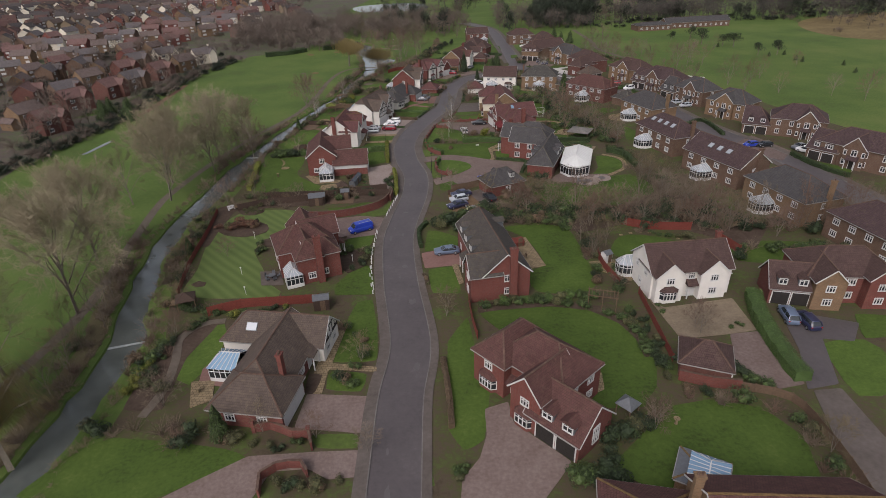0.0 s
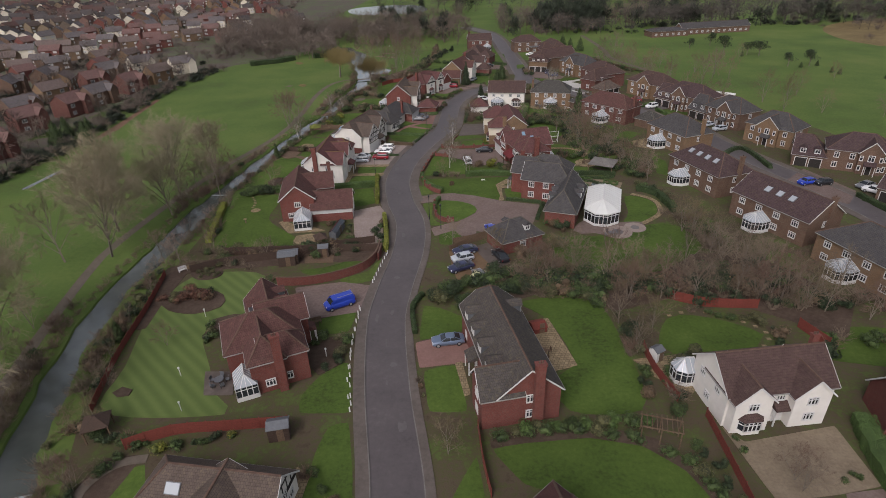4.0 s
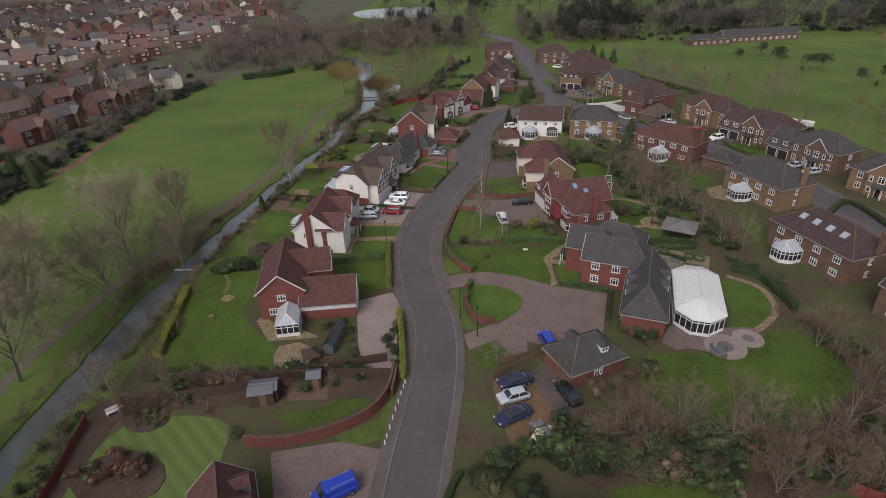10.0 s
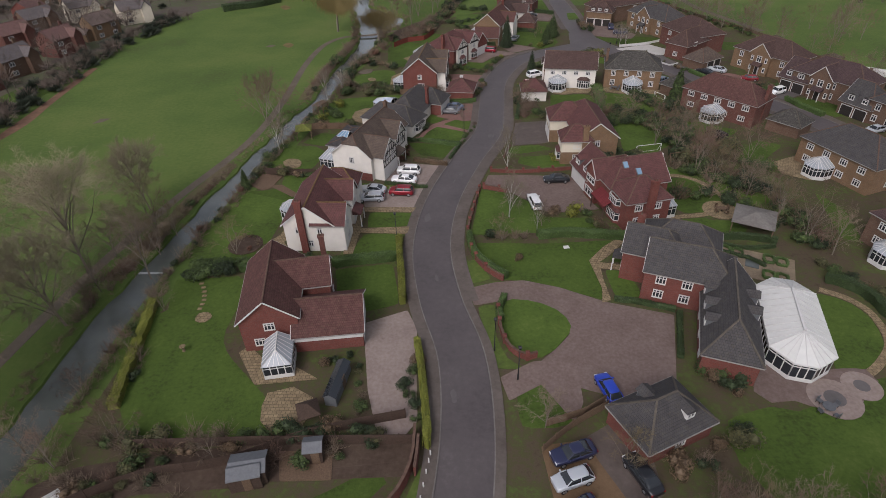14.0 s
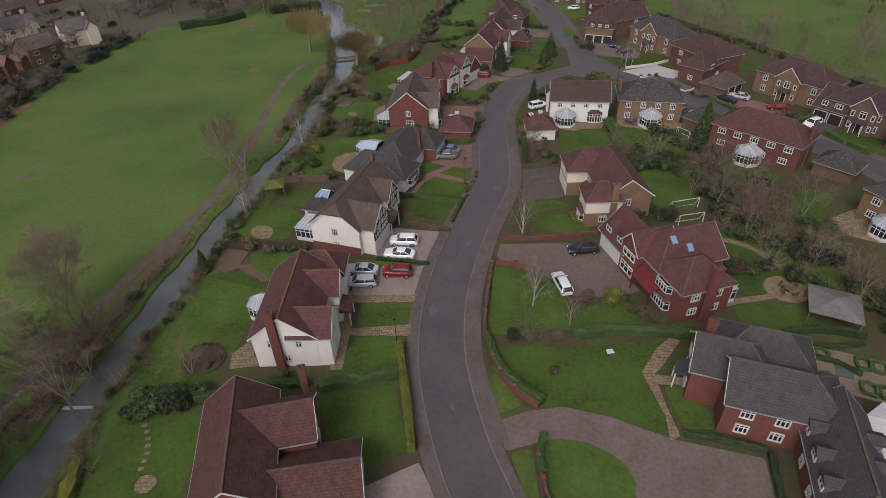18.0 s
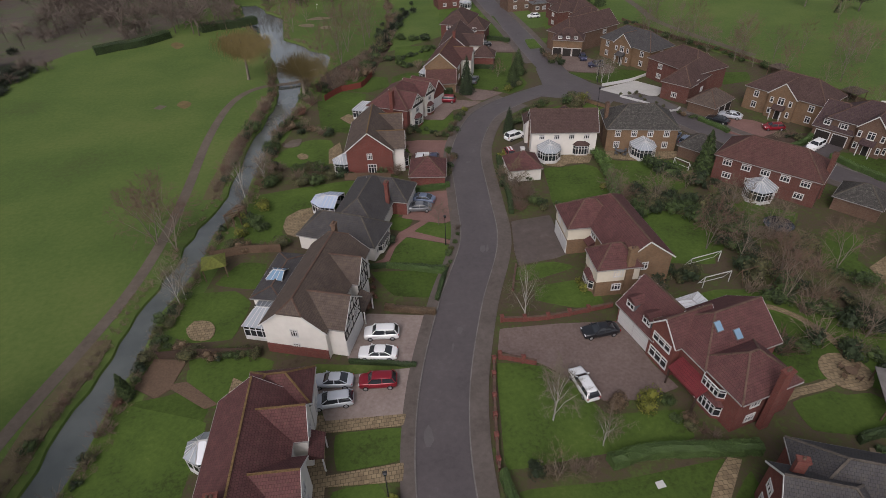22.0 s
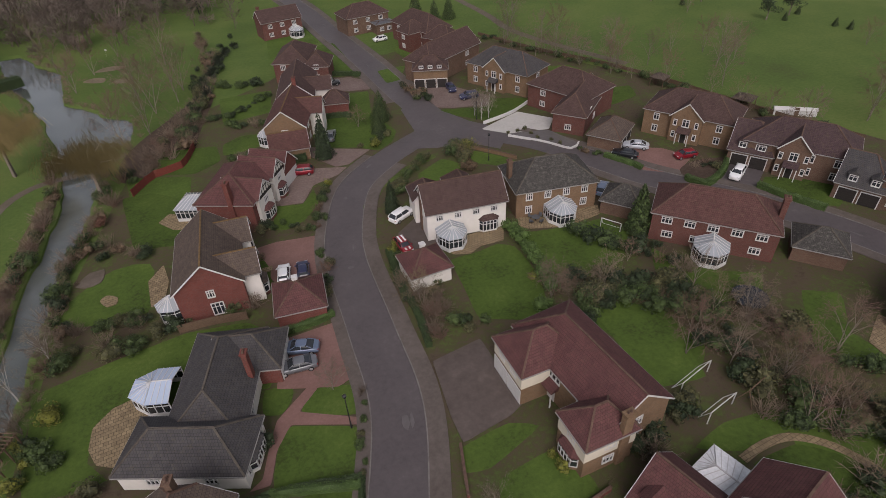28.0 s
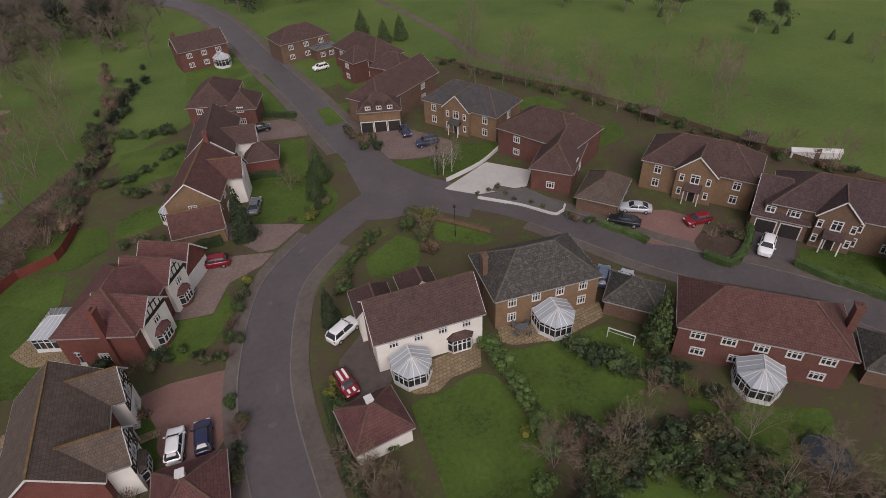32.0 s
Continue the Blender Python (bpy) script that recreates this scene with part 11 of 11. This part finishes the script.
scatter((45, 372, 130, 400), 40, FAR_GLOOM + FAR_SHRUB, 0.5, 0.9)
scatter((118, 384, 330, 410), 150, FAR_GLOOM + FAR_GLOOM + FAR_FIR[:1] + FAR_SHRUB, 0.75, 1.2)
scatter((205, 318, 420, 420), 90, FAR_LOW + FAR_GLOOM[:1], 0.6, 0.9, lambda x, y: x > 215 + (y - 318) * 0.1)
for x, y, k in ((140.3, 325, 0.85), (136.6, 302, 1.05), (148.5, 292.4, 1.0), (145.4, 297.0, 0.8), (127, 318, 0.7)):
    plant(PINE, x, y, k)
for x, y in ((66.5, 333), (68, 322), (73, 322)):
    plant(BROAD, x, y, 1.0)
for x, y in ((158, 254), (160, 267), (152, 265), (141, 293), (158.6, 250), (170, 240), (165, 225), (180, 215)):
    plant(BROAD, x, y, 0.4)
for k in range(16):
    woods.append((FAR_SHRUB[k % 2], pose(7.5 - 17 * k / 15 + rng.uniform(-1.6, 1.6), 331 - 46 * k / 15, 0) @ Matrix.Diagonal((0.55, 0.55, 0.7, 1))))
for y in range(140, 300, 3):
    for _ in range(3):
        x = field_edge(y) - rng.uniform(1, 9)
        woods.append((rng.choice(FAR_LOW + FAR_SHRUB + FAR_SHRUB), pose(x, y + rng.uniform(-1.5, 1.5), 0) @ Matrix.Diagonal((0.8, 0.8, rng.uniform(0.5, 0.9), 1))))
scatter((-420, 120, -112, 720), 640, FAR_BARE + FAR_LOW + FAR_LOW + FAR_SHRUB, 0.5, 0.95, lambda x, y: x < field_edge(min(y, 320)) - 10 and x < -60 - 0.1 * y)
scatter((-190, 130, -112, 340), 210, FAR_LOW + FAR_BARE + FAR_SHRUB + FAR_SHRUB, 0.55, 0.95, lambda x, y: x < field_edge(min(y, 320)) - 5)
joined("far_woods", woods, "brown leafless woods with scattered dark evergreens in the distance", "woods")

# trees standing alone on the golf course and beside its boundary
for x, y, s in ((109, 200, 9), (120, 198, 8), (135, 192, 8), (141, 184, 9), (113, 258, 8), (108, 249, 10), (96, 273, 9), (88, 286, 9), (78.5, 296, 10), (83, 274, 8), (76.5, 279, 7), (72.5, 284, 7), (125, 221, 9), (86.5, 262, 7), (115, 250, 8), (118.6, 215, 8), (136, 286, 7), (150, 240, 7)):
    bare(x, y, s)
for x, y, s in ((-18, 297.5, 11), (-10, 298, 10), (-32, 318, 10), (-22, 343, 9), (-37, 338, 9), (-45, 371, 10), (-28, 330, 9), (-12, 330, 8)):
    bare(x, y, s)
hedge([(-90, 310.5), (-84, 314), (-78, 316.5), (-71.5, 323.5)], 3.2, 2.4, 0, "dark evergreen hedge at the field end", step=2.2)
hedge([(-62, 326.5), (-57, 329), (-50, 330), (-45, 333)], 3.2, 2.6, 0, "dark evergreen hedge at the field end", step=2.2)
for x, y, k in ((-108, 196, 1.1), (-111, 203, 0.9), (-104.5, 191, 0.8), (-113, 190, 1.2), (-116, 200, 1.0)):
    plant(BROAD, x, y, k)
slab("worn_strip", [(-104.8, 196), (-103.4, 206), (-104.6, 218), (-105.6, 232), (-106.6, 246), (-108.4, 246), (-107.6, 230), (-106.8, 214), (-106.4, 198)], plain("bare_red_earth", (0.16, 0.088, 0.055), 0.95, grain=0.5, scale=0.6), "strip of bare reddish earth along the field edge", "ground patch", 0.016, 0.03, 3)
for pts in (((-122, 222), (-111, 219), (-110, 230), (-119, 236)), ((-120, 246), (-111, 243), (-110, 254), (-117, 257)), ((-117, 268), (-110, 266), (-108, 274), (-114, 277)), ((-113, 288), (-107, 284), (-104, 291), (-109, 295)), ((-128, 196), (-117, 204), (-117, 214), (-126, 208))):
    slab("lawn", list(pts), LAWN, "small back garden lawn of the far row", "lawn", 0.03, 0.04)
slab("heath", [(222, 300), (270, 300), (420, 320), (420, 400), (300, 405), (235, 380), (212, 335)], ROUGH, "rough tawny heath beyond the golf course", "heath", 0.02, 0.05, 12)
slab("suburb_ground", [(-112, 130), (-117, 160), (-113, 182), (-114, 220), (-114, 259), (-108, 295), (-98, 314), (-75, 330), (-60, 380), (-80, 520), (-60, 720), (-700, 900), (-700, 60), (-140, 90)], SUBURB, "dark garden ground of the far suburb", "ground", 0.012, 0.05)
for pts in (((-99, 165), (-102, 157), (-103, 156), (-100, 164)), ((-88, 205), (-86, 206), (-85, 208), (-87.5, 208)), ((-62, 262), (-60, 261), (-59, 263), (-61, 264))):
    slab("worn_patch", list(pts), DIRT, "worn bare patch in the meadow", "ground patch", 0.015, 0.03)
slab("bunker", [(-28, 332), (-22, 331), (-20, 333), (-25, 335)], GRAVEL, "pale sand bunker", "bunker", 0.02, 0.03, 1)


def far_house(label, wall, roof, L, W, e, wing, seed):
    """A plain suburban house for the distance."""
    hs = House(label, 0, 0, wall, roof, name="far_house", group="houses of the far suburb")
    a = hs.wing(0, 0, 0, L, W, 4.9, 7.8, e, {}, boards=False)
    for u in (-L * 0.25, L * 0.25):
        for z in (1.4, 3.8):
            hs.win(a, "-y", u, z, 1.6, 1.2, 2)
    if wing:
        hs.wing(L * 0.28, -W * 0.35, 90, W * 0.7, L * 0.36, 4.9, 7.2, "gg", {}, boards=False)
    else:
        hs.wing(-L * 0.55, 0.6, 90, W * 0.8, 4.0, 2.5, 3.9, "gg", {}, boards=False)
    hs.chimney(L * 0.3, 0.5, 8.8, 6.5)
    return hs.ob


# roof tiles of the far rows, their colours lightened to include distance haze
ROW_ROOFS = [tiles("hazed_red_tiles", (0.182, 0.094, 0.082), (0.142, 0.080, 0.072)), tiles("hazed_grey_tiles", (0.142, 0.114, 0.110), (0.114, 0.094, 0.092)), tiles("hazed_tan_tiles", (0.166, 0.114, 0.098), (0.132, 0.094, 0.084))]
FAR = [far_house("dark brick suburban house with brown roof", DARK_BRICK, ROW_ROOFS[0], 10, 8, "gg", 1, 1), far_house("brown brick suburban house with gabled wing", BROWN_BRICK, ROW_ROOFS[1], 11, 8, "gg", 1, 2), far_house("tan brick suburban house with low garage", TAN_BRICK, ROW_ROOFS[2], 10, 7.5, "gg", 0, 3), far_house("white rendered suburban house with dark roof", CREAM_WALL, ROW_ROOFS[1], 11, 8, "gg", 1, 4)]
spots = []


def settle(x, y, ang, k):
    if all((x - a) ** 2 + (y - b) ** 2 > 130 for a, b in spots):
        m = pose(x, y, 0, 0, 0, ang)
        if not any(s == k for s in FAR_USED):
            FAR_USED.append(k)
            FAR[k].matrix_basis = m
        else:
            copy_thing(FAR[k], m)
        spots.append((x, y))


FAR_USED = []
# the row that backs on to the meadow
for x, y, ang, k in ((-126, 181, 70, 0), (-139, 190, 70, 2), (-134, 210, 60, 0), (-130, 228, 75, 0), (-128, 243, 70, 1), (-125, 262, 70, 0), (-121, 280, 60, 2), (-118, 299, 40, 3), (-146, 226, 60, 1), (-150, 250, 60, 2), (-144, 270, 60, 0), (-148, 290, 60, 1), (-140, 305, 50, 3)):
    settle(x, y, ang, k)
HOMES = []


def row_master(label, wall, roof):
    """A house of the far rows: walls, roof and bands of windows."""
    e = thing("far_house", label, "house", group="houses of the far suburb")
    bm, _ = wing_roof(10, 8, 4.9, 7.8, "g", "g")
    part("roof", bm, roof, e)
    part("wall", wing_walls(10, 8, 4.9, 7.8, "g", "g"), wall, e)
    for s in (-1, 1):
        for u in (-2.8, 2.8):
            for z in (0.9, 3.2):
                bm = bmesh.new()
                block(bm, u, s * 3.68, z, 1.8, 0.08, 1.2)
                block(bm, u, s * 3.73, z + 0.12, 1.5, 0.04, 0.95)
                part("window", bm, TRIM, e)
    return e


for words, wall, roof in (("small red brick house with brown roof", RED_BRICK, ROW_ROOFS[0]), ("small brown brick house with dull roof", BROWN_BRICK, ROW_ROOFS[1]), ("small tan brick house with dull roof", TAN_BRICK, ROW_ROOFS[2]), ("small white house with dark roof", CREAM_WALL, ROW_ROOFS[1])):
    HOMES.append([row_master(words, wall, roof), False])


ROWS_FAR = []


def row_home(x, y, ang, k):
    if any((x - a) ** 2 + (y - b) ** 2 < 120 for a, b in spots):
        return
    spots.append((x, y))
    m = pose(x, y, 0, 0, 0, ang)
    if len(spots) > 170:
        return [ROWS_FAR.append((c.data, m)) for c in HOMES[k][0].children]
    if HOMES[k][1]:
        c = copy_thing(HOMES[k][0], m)
    else:
        HOMES[k][1], c = True, HOMES[k][0]
        c.matrix_basis = m
    c.scale = (rng.uniform(0.85, 1.2), rng.uniform(0.85, 1.1), rng.uniform(0.85, 1.0))


for row in range(22):
    for col in range(26):
        x = -158 - row * 17 - 6 * math.sin(col * 0.9) + rng.uniform(-4, 4)
        y = 150 + col * 23 + row * 12 + 10 * math.sin(row * 0.8) + rng.uniform(-5, 5)
        if y < 720 and x < -118 - max(0, (y - 320)) * 0.02:
            ang, k = 60 + 50 * math.sin(row * 0.7 + col * 0.35) + rng.uniform(-8, 8), rng.choice((0, 0, 0, 1, 1, 2, 2, 3))
            if y < 300 and x > -215 and len(spots) < 44:
                settle(x, y, ang, k)
            else:
                row_home(x, y, ang, k)
for col in range(14):
    row_home(-126 - col * 6 + rng.uniform(-6, 6), 395 + 24 * col, 50 + rng.uniform(-20, 20), col % 4)
    row_home(-100 - col * 8, 470 + 18 * col, 40, (col + 1) % 3)

joined("far_houses", ROWS_FAR, "rows of small brick houses filling the far suburb", "houses")

h = House("long low clubhouse with grey roof by the parkland", 148, 364, BROWN_BRICK, ROOF_PURPLE, name="clubhouse", category="building")
w = h.wing(160, 368, 8, 42, 9, 3.4, 6.0, "gg", {"-y": (0, 12)}, roof=ROOF_GREY)
w = h.wing(131, 361, 8, 22, 10, 3.2, 4.6, "hh", {"-y": (0, 6)}, roof=ROOF_GREY)

# ---- garden furniture and small things ----


def goal(x, y, ang, w=3.0, h=1.6):
    e = thing("goal_frame", "white tubular garden football goal", "goal", x, y, rz=ang)
    bm = bmesh.new()
    for s in (-1, 1):
        beam(bm, (s * w / 2, 0, 0), (s * w / 2, 0, h), 0.09, 0.09)
        beam(bm, (s * w / 2, 0, h), (s * w / 2, 1.0, 0.05), 0.06, 0.06)
    beam(bm, (-w / 2, 0, h), (w / 2, 0, h), 0.09, 0.09)
    beam(bm, (-w / 2, 1.0, 0.05), (w / 2, 1.0, 0.05), 0.06, 0.06)
    part("frame", bm, TRIM, e)


def trampoline(x, y, r=1.9):
    e = thing("trampoline", "round dark trampoline with safety net poles", "trampoline", x, y)
    bm = bmesh.new()
    tube(bm, (0, 0, 0.75), (0, 0, 0.8), r, r, 24)
    part("mat", bm, GLASS, e)
    for k in range(8):
        a = k * math.tau / 8
        bm = bmesh.new()
        tube(bm, (r * math.cos(a), r * math.sin(a), 0), (r * math.cos(a), r * math.sin(a), 2.3), 0.04, 0.04, 6)
        part("pole", bm, IRON, e)


def swing(x, y, ang, w=3.6, h=2.2):
    e = thing("swing_frame", "timber climbing and swing frame", "play frame", x, y, rz=ang)
    for s in (-1, 1):
        for d in (-0.9, 0.9):
            bm = bmesh.new()
            beam(bm, (s * w / 2, d, 0), (s * w / 2, 0, h), 0.1, 0.1)
            part("leg", bm, OAK, e)
    bm = bmesh.new()
    beam(bm, (-w / 2, 0, h), (w / 2, 0, h), 0.1, 0.1)
    part("top_beam", bm, OAK, e)
    for u in (-0.8, 0.8):
        bm = bmesh.new()
        beam(bm, (u, 0, 0.5), (u, 0, h), 0.03, 0.03)
        block(bm, u, 0, 0.42, 0.45, 0.2, 0.06)
        part("swing_seat", bm, IRON, e)


def table_set(x, y, top=None, seats=4):
    e = thing("garden_table", "round garden table with chairs drawn up", "table", x, y, 0.06)
    bm = bmesh.new()
    tube(bm, (0, 0, 0.7), (0, 0, 0.74), 0.65, 0.65, 16)
    part("tabletop", bm, top or OAK, e)
    bm = bmesh.new()
    tube(bm, (0, 0, 0), (0, 0, 0.7), 0.06, 0.06, 6)
    part("pedestal", bm, IRON, e)
    for k in range(seats):
        a = k * 360 / seats + 20
        c = thing("garden_chair", "dark metal garden chair at a table", "chair", x + 1.05 * math.cos(radians(a)), y + 1.05 * math.sin(radians(a)), 0.06, a - 90, "garden chairs")
        bm = bmesh.new()
        block(bm, 0, 0, 0.42, 0.5, 0.5, 0.05)
        part("seat", bm, top or OAK, c)
        bm = bmesh.new()
        block(bm, 0, 0.24, 0.45, 0.5, 0.05, 0.5)
        part("backrest", bm, top or OAK, c)
        for sx in (-0.2, 0.2):
            for sy in (-0.2, 0.2):
                bm = bmesh.new()
                block(bm, sx, sy, 0, 0.05, 0.05, 0.42)
                part("leg", bm, IRON, c)


def bird_bath(x, y):
    e = thing("bird_bath", "small pale stone bird bath on lawn", "bird bath", x, y, 0.04)
    bm = bmesh.new()
    tube(bm, (0, 0, 0), (0, 0, 0.7), 0.2, 0.1, 10)
    part("pedestal", bm, SLAB, e)
    bm = bmesh.new()
    tube(bm, (0, 0, 0.7), (0, 0, 0.85), 0.2, 0.4, 14)
    part("bowl", bm, SLAB, e)


def garden_light(x, y, h=1.3):
    e = thing("garden_light", "short white garden light post", "garden light", x, y, 0.03, group="garden lights")
    bm = bmesh.new()
    tube(bm, (0, 0, 0), (0, 0, h), 0.05, 0.05, 8)
    part("post", bm, TRIM, e)
    bm = bmesh.new()
    tube(bm, (0, 0, h), (0, 0, h + 0.22), 0.12, 0.14, 10)
    part("lamp_head", bm, TRIM, e)


goal(32.2, 182.0, 10, 5.0, 1.9)
goal(43.0, 209.0, -60)
goal(31.5, 177.8, 8, 4.2, 1.9)
trampoline(48.0, 188.3, 2.2)
swing(36.4, 177.8, 10)


def bench(x, y, ang, mat, label):
    e = thing("garden_bench", label, "bench", x, y, 0.04, ang)
    for sx in (-0.65, 0.65):
        bm = bmesh.new()
        block(bm, sx, 0, 0, 0.08, 0.5, 0.42)
        part("leg", bm, mat, e)
    bm = bmesh.new()
    for d in (-0.18, 0, 0.18):
        block(bm, 0, d, 0.42, 1.5, 0.15, 0.05)
    part("seat", bm, mat, e)
    bm = bmesh.new()
    for z in (0.55, 0.72, 0.88):
        block(bm, 0, 0.25, z, 1.5, 0.05, 0.12)
    part("backrest", bm, mat, e)


def pergola(x, y, ang, w=4.6, d=2.2, h=2.3, n=9):
    e = thing("pergola", "weathered open timber pergola over a path", "pergola", x, y, 0, ang)
    for sx in (-1, 0, 1):
        for sy in (-1, 1):
            bm = bmesh.new()
            block(bm, sx * w * 0.45, sy * d * 0.42, 0, 0.13, 0.13, h)
            part("post", bm, OAK, e)
    for sy in (-1, 1):
        bm = bmesh.new()
        block(bm, 0, sy * d * 0.42, h, w, 0.09, 0.16)
        part("beam", bm, OAK, e)
    for k in range(n):
        bm = bmesh.new()
        block(bm, (k / (n - 1) - 0.5) * w * 0.94, 0, h + 0.16, 0.07, d * 1.15, 0.12)
        part("rafter", bm, OAK, e)


def parterre(x, y, ang):
    """Four box-edged beds round a small square pool."""
    m = pose(x, y, 0, 0, 0, ang)

    def at(u, v):
        p = m @ Vector((u, v, 0))
        return (round(p.x, 2), round(p.y, 2))

    slab("patio", [at(-5.5, -3.4), at(5.5, -3.4), at(5.5, 3.4), at(-5.5, 3.4)], GRAVEL, "tan gravel court of a formal garden", "patio", 0.11)
    slab("water", [at(-0.9, -0.9), at(0.9, -0.9), at(0.9, 0.9), at(-0.9, 0.9)], WATER_M, "small square garden pool", "pond", 0.2, 0.15)
    for sx in (-1, 1):
        for sy in (-1, 1):
            for k in range(2):
                cx, cy = sx * (2.1 + 1.7 * k), sy * 2.0
                box = [at(cx - 0.6, cy - 0.8), at(cx + 0.6, cy - 0.8), at(cx + 0.6, cy + 0.8), at(cx - 0.6, cy + 0.8), at(cx - 0.6, cy - 0.75)]
                hedge(box, 0.35, 0.5, 1, "low clipped box edging of a parterre bed", step=0.5)
                shrub(*at(cx, cy), 0.45, 1)


def hoop_weir(pts):
    slab("weir_foam", pts, FOAM, "white foam where the river drops over a weir", "weir", -0.44, 0.3)


hoop_weir([(-49.4, 66.0), (-44.6, 67.3), (-44.5, 67.0), (-49.4, 65.6)])
hoop_weir([(-53.4, 149.4), (-49.9, 149.2), (-49.9, 148.9), (-53.5, 149.0)])
slab("water", [(-102.4, 155.6), (-101.2, 156.0), (-100.4, 161.5), (-99.4, 168.4), (-100.6, 168.2), (-101.8, 161)], WATER_M, "pale puddle lying in the meadow", "puddle", 0.03, 0.05, 1)
slab("patio", [(-32.4, 85.6), (-28.7, 85.4), (-27.1, 80.9), (-31.0, 81.0)], TARMAC, "dark paved patio with garden furniture", "patio", 0.125, 0.1)
table_set(-29.6, 83.2, LEAD, 5)
for x, y in ((-36.9, 98.6), (-35.4, 84.9), (-32.8, 78.4), (-26.1, 80.3), (-16.3, 87.9)):
    garden_light(x, y)
bench(-19.1, 95.9, 20, OAK, "pale timber bench beside the drive")
bench(-46.0, 113.0, 40, TRIM, "white garden bench on the lawn edge")
bird_bath(26.4, 47.2)
bird_bath(-40.5, 132.4)
bird_bath(-32.2, 55.2)
slab("bed", [(-41, 137.8), (-39.6, 137.5), (-39.0, 138.6), (-39.8, 139.4), (-41, 139.2)], SLAB, "round stone ring set in the lawn", "stone ring", 0.1, 0.1, 0.5)
for k in range(7):
    x, y = -41.2 + 0.1 * k - 0.06 * k * k, 140.2 + 0.9 * k
    slab("stepping_stone", [(x - 0.3, y - 0.25), (x + 0.3, y - 0.25), (x + 0.3, y + 0.25), (x - 0.3, y + 0.25)], SLAB, "square pale stepping stone", "stepping stone", 0.09, 0.1)
slab("cover", [(10.2, 151.5), (11.1, 151.6), (11.0, 152.3), (10.2, 152.2)], TRIM, "white inspection cover in the lawn", "cover", 0.08, 0.06)
table_set(37.6, 160.5, OAK, 4)
table_set(34.6, 216.4, LEAD, 4)
table_set(13.6, 86.8, OAK, 4)
table_set(32.6, 131.6 - 10.6, LEAD, 4)
pergola(24.2, 71.4, -18)
pergola(-35.6, 207.0, 60, 3.6, 1.8)
parterre(36.2, 146.4, -26)
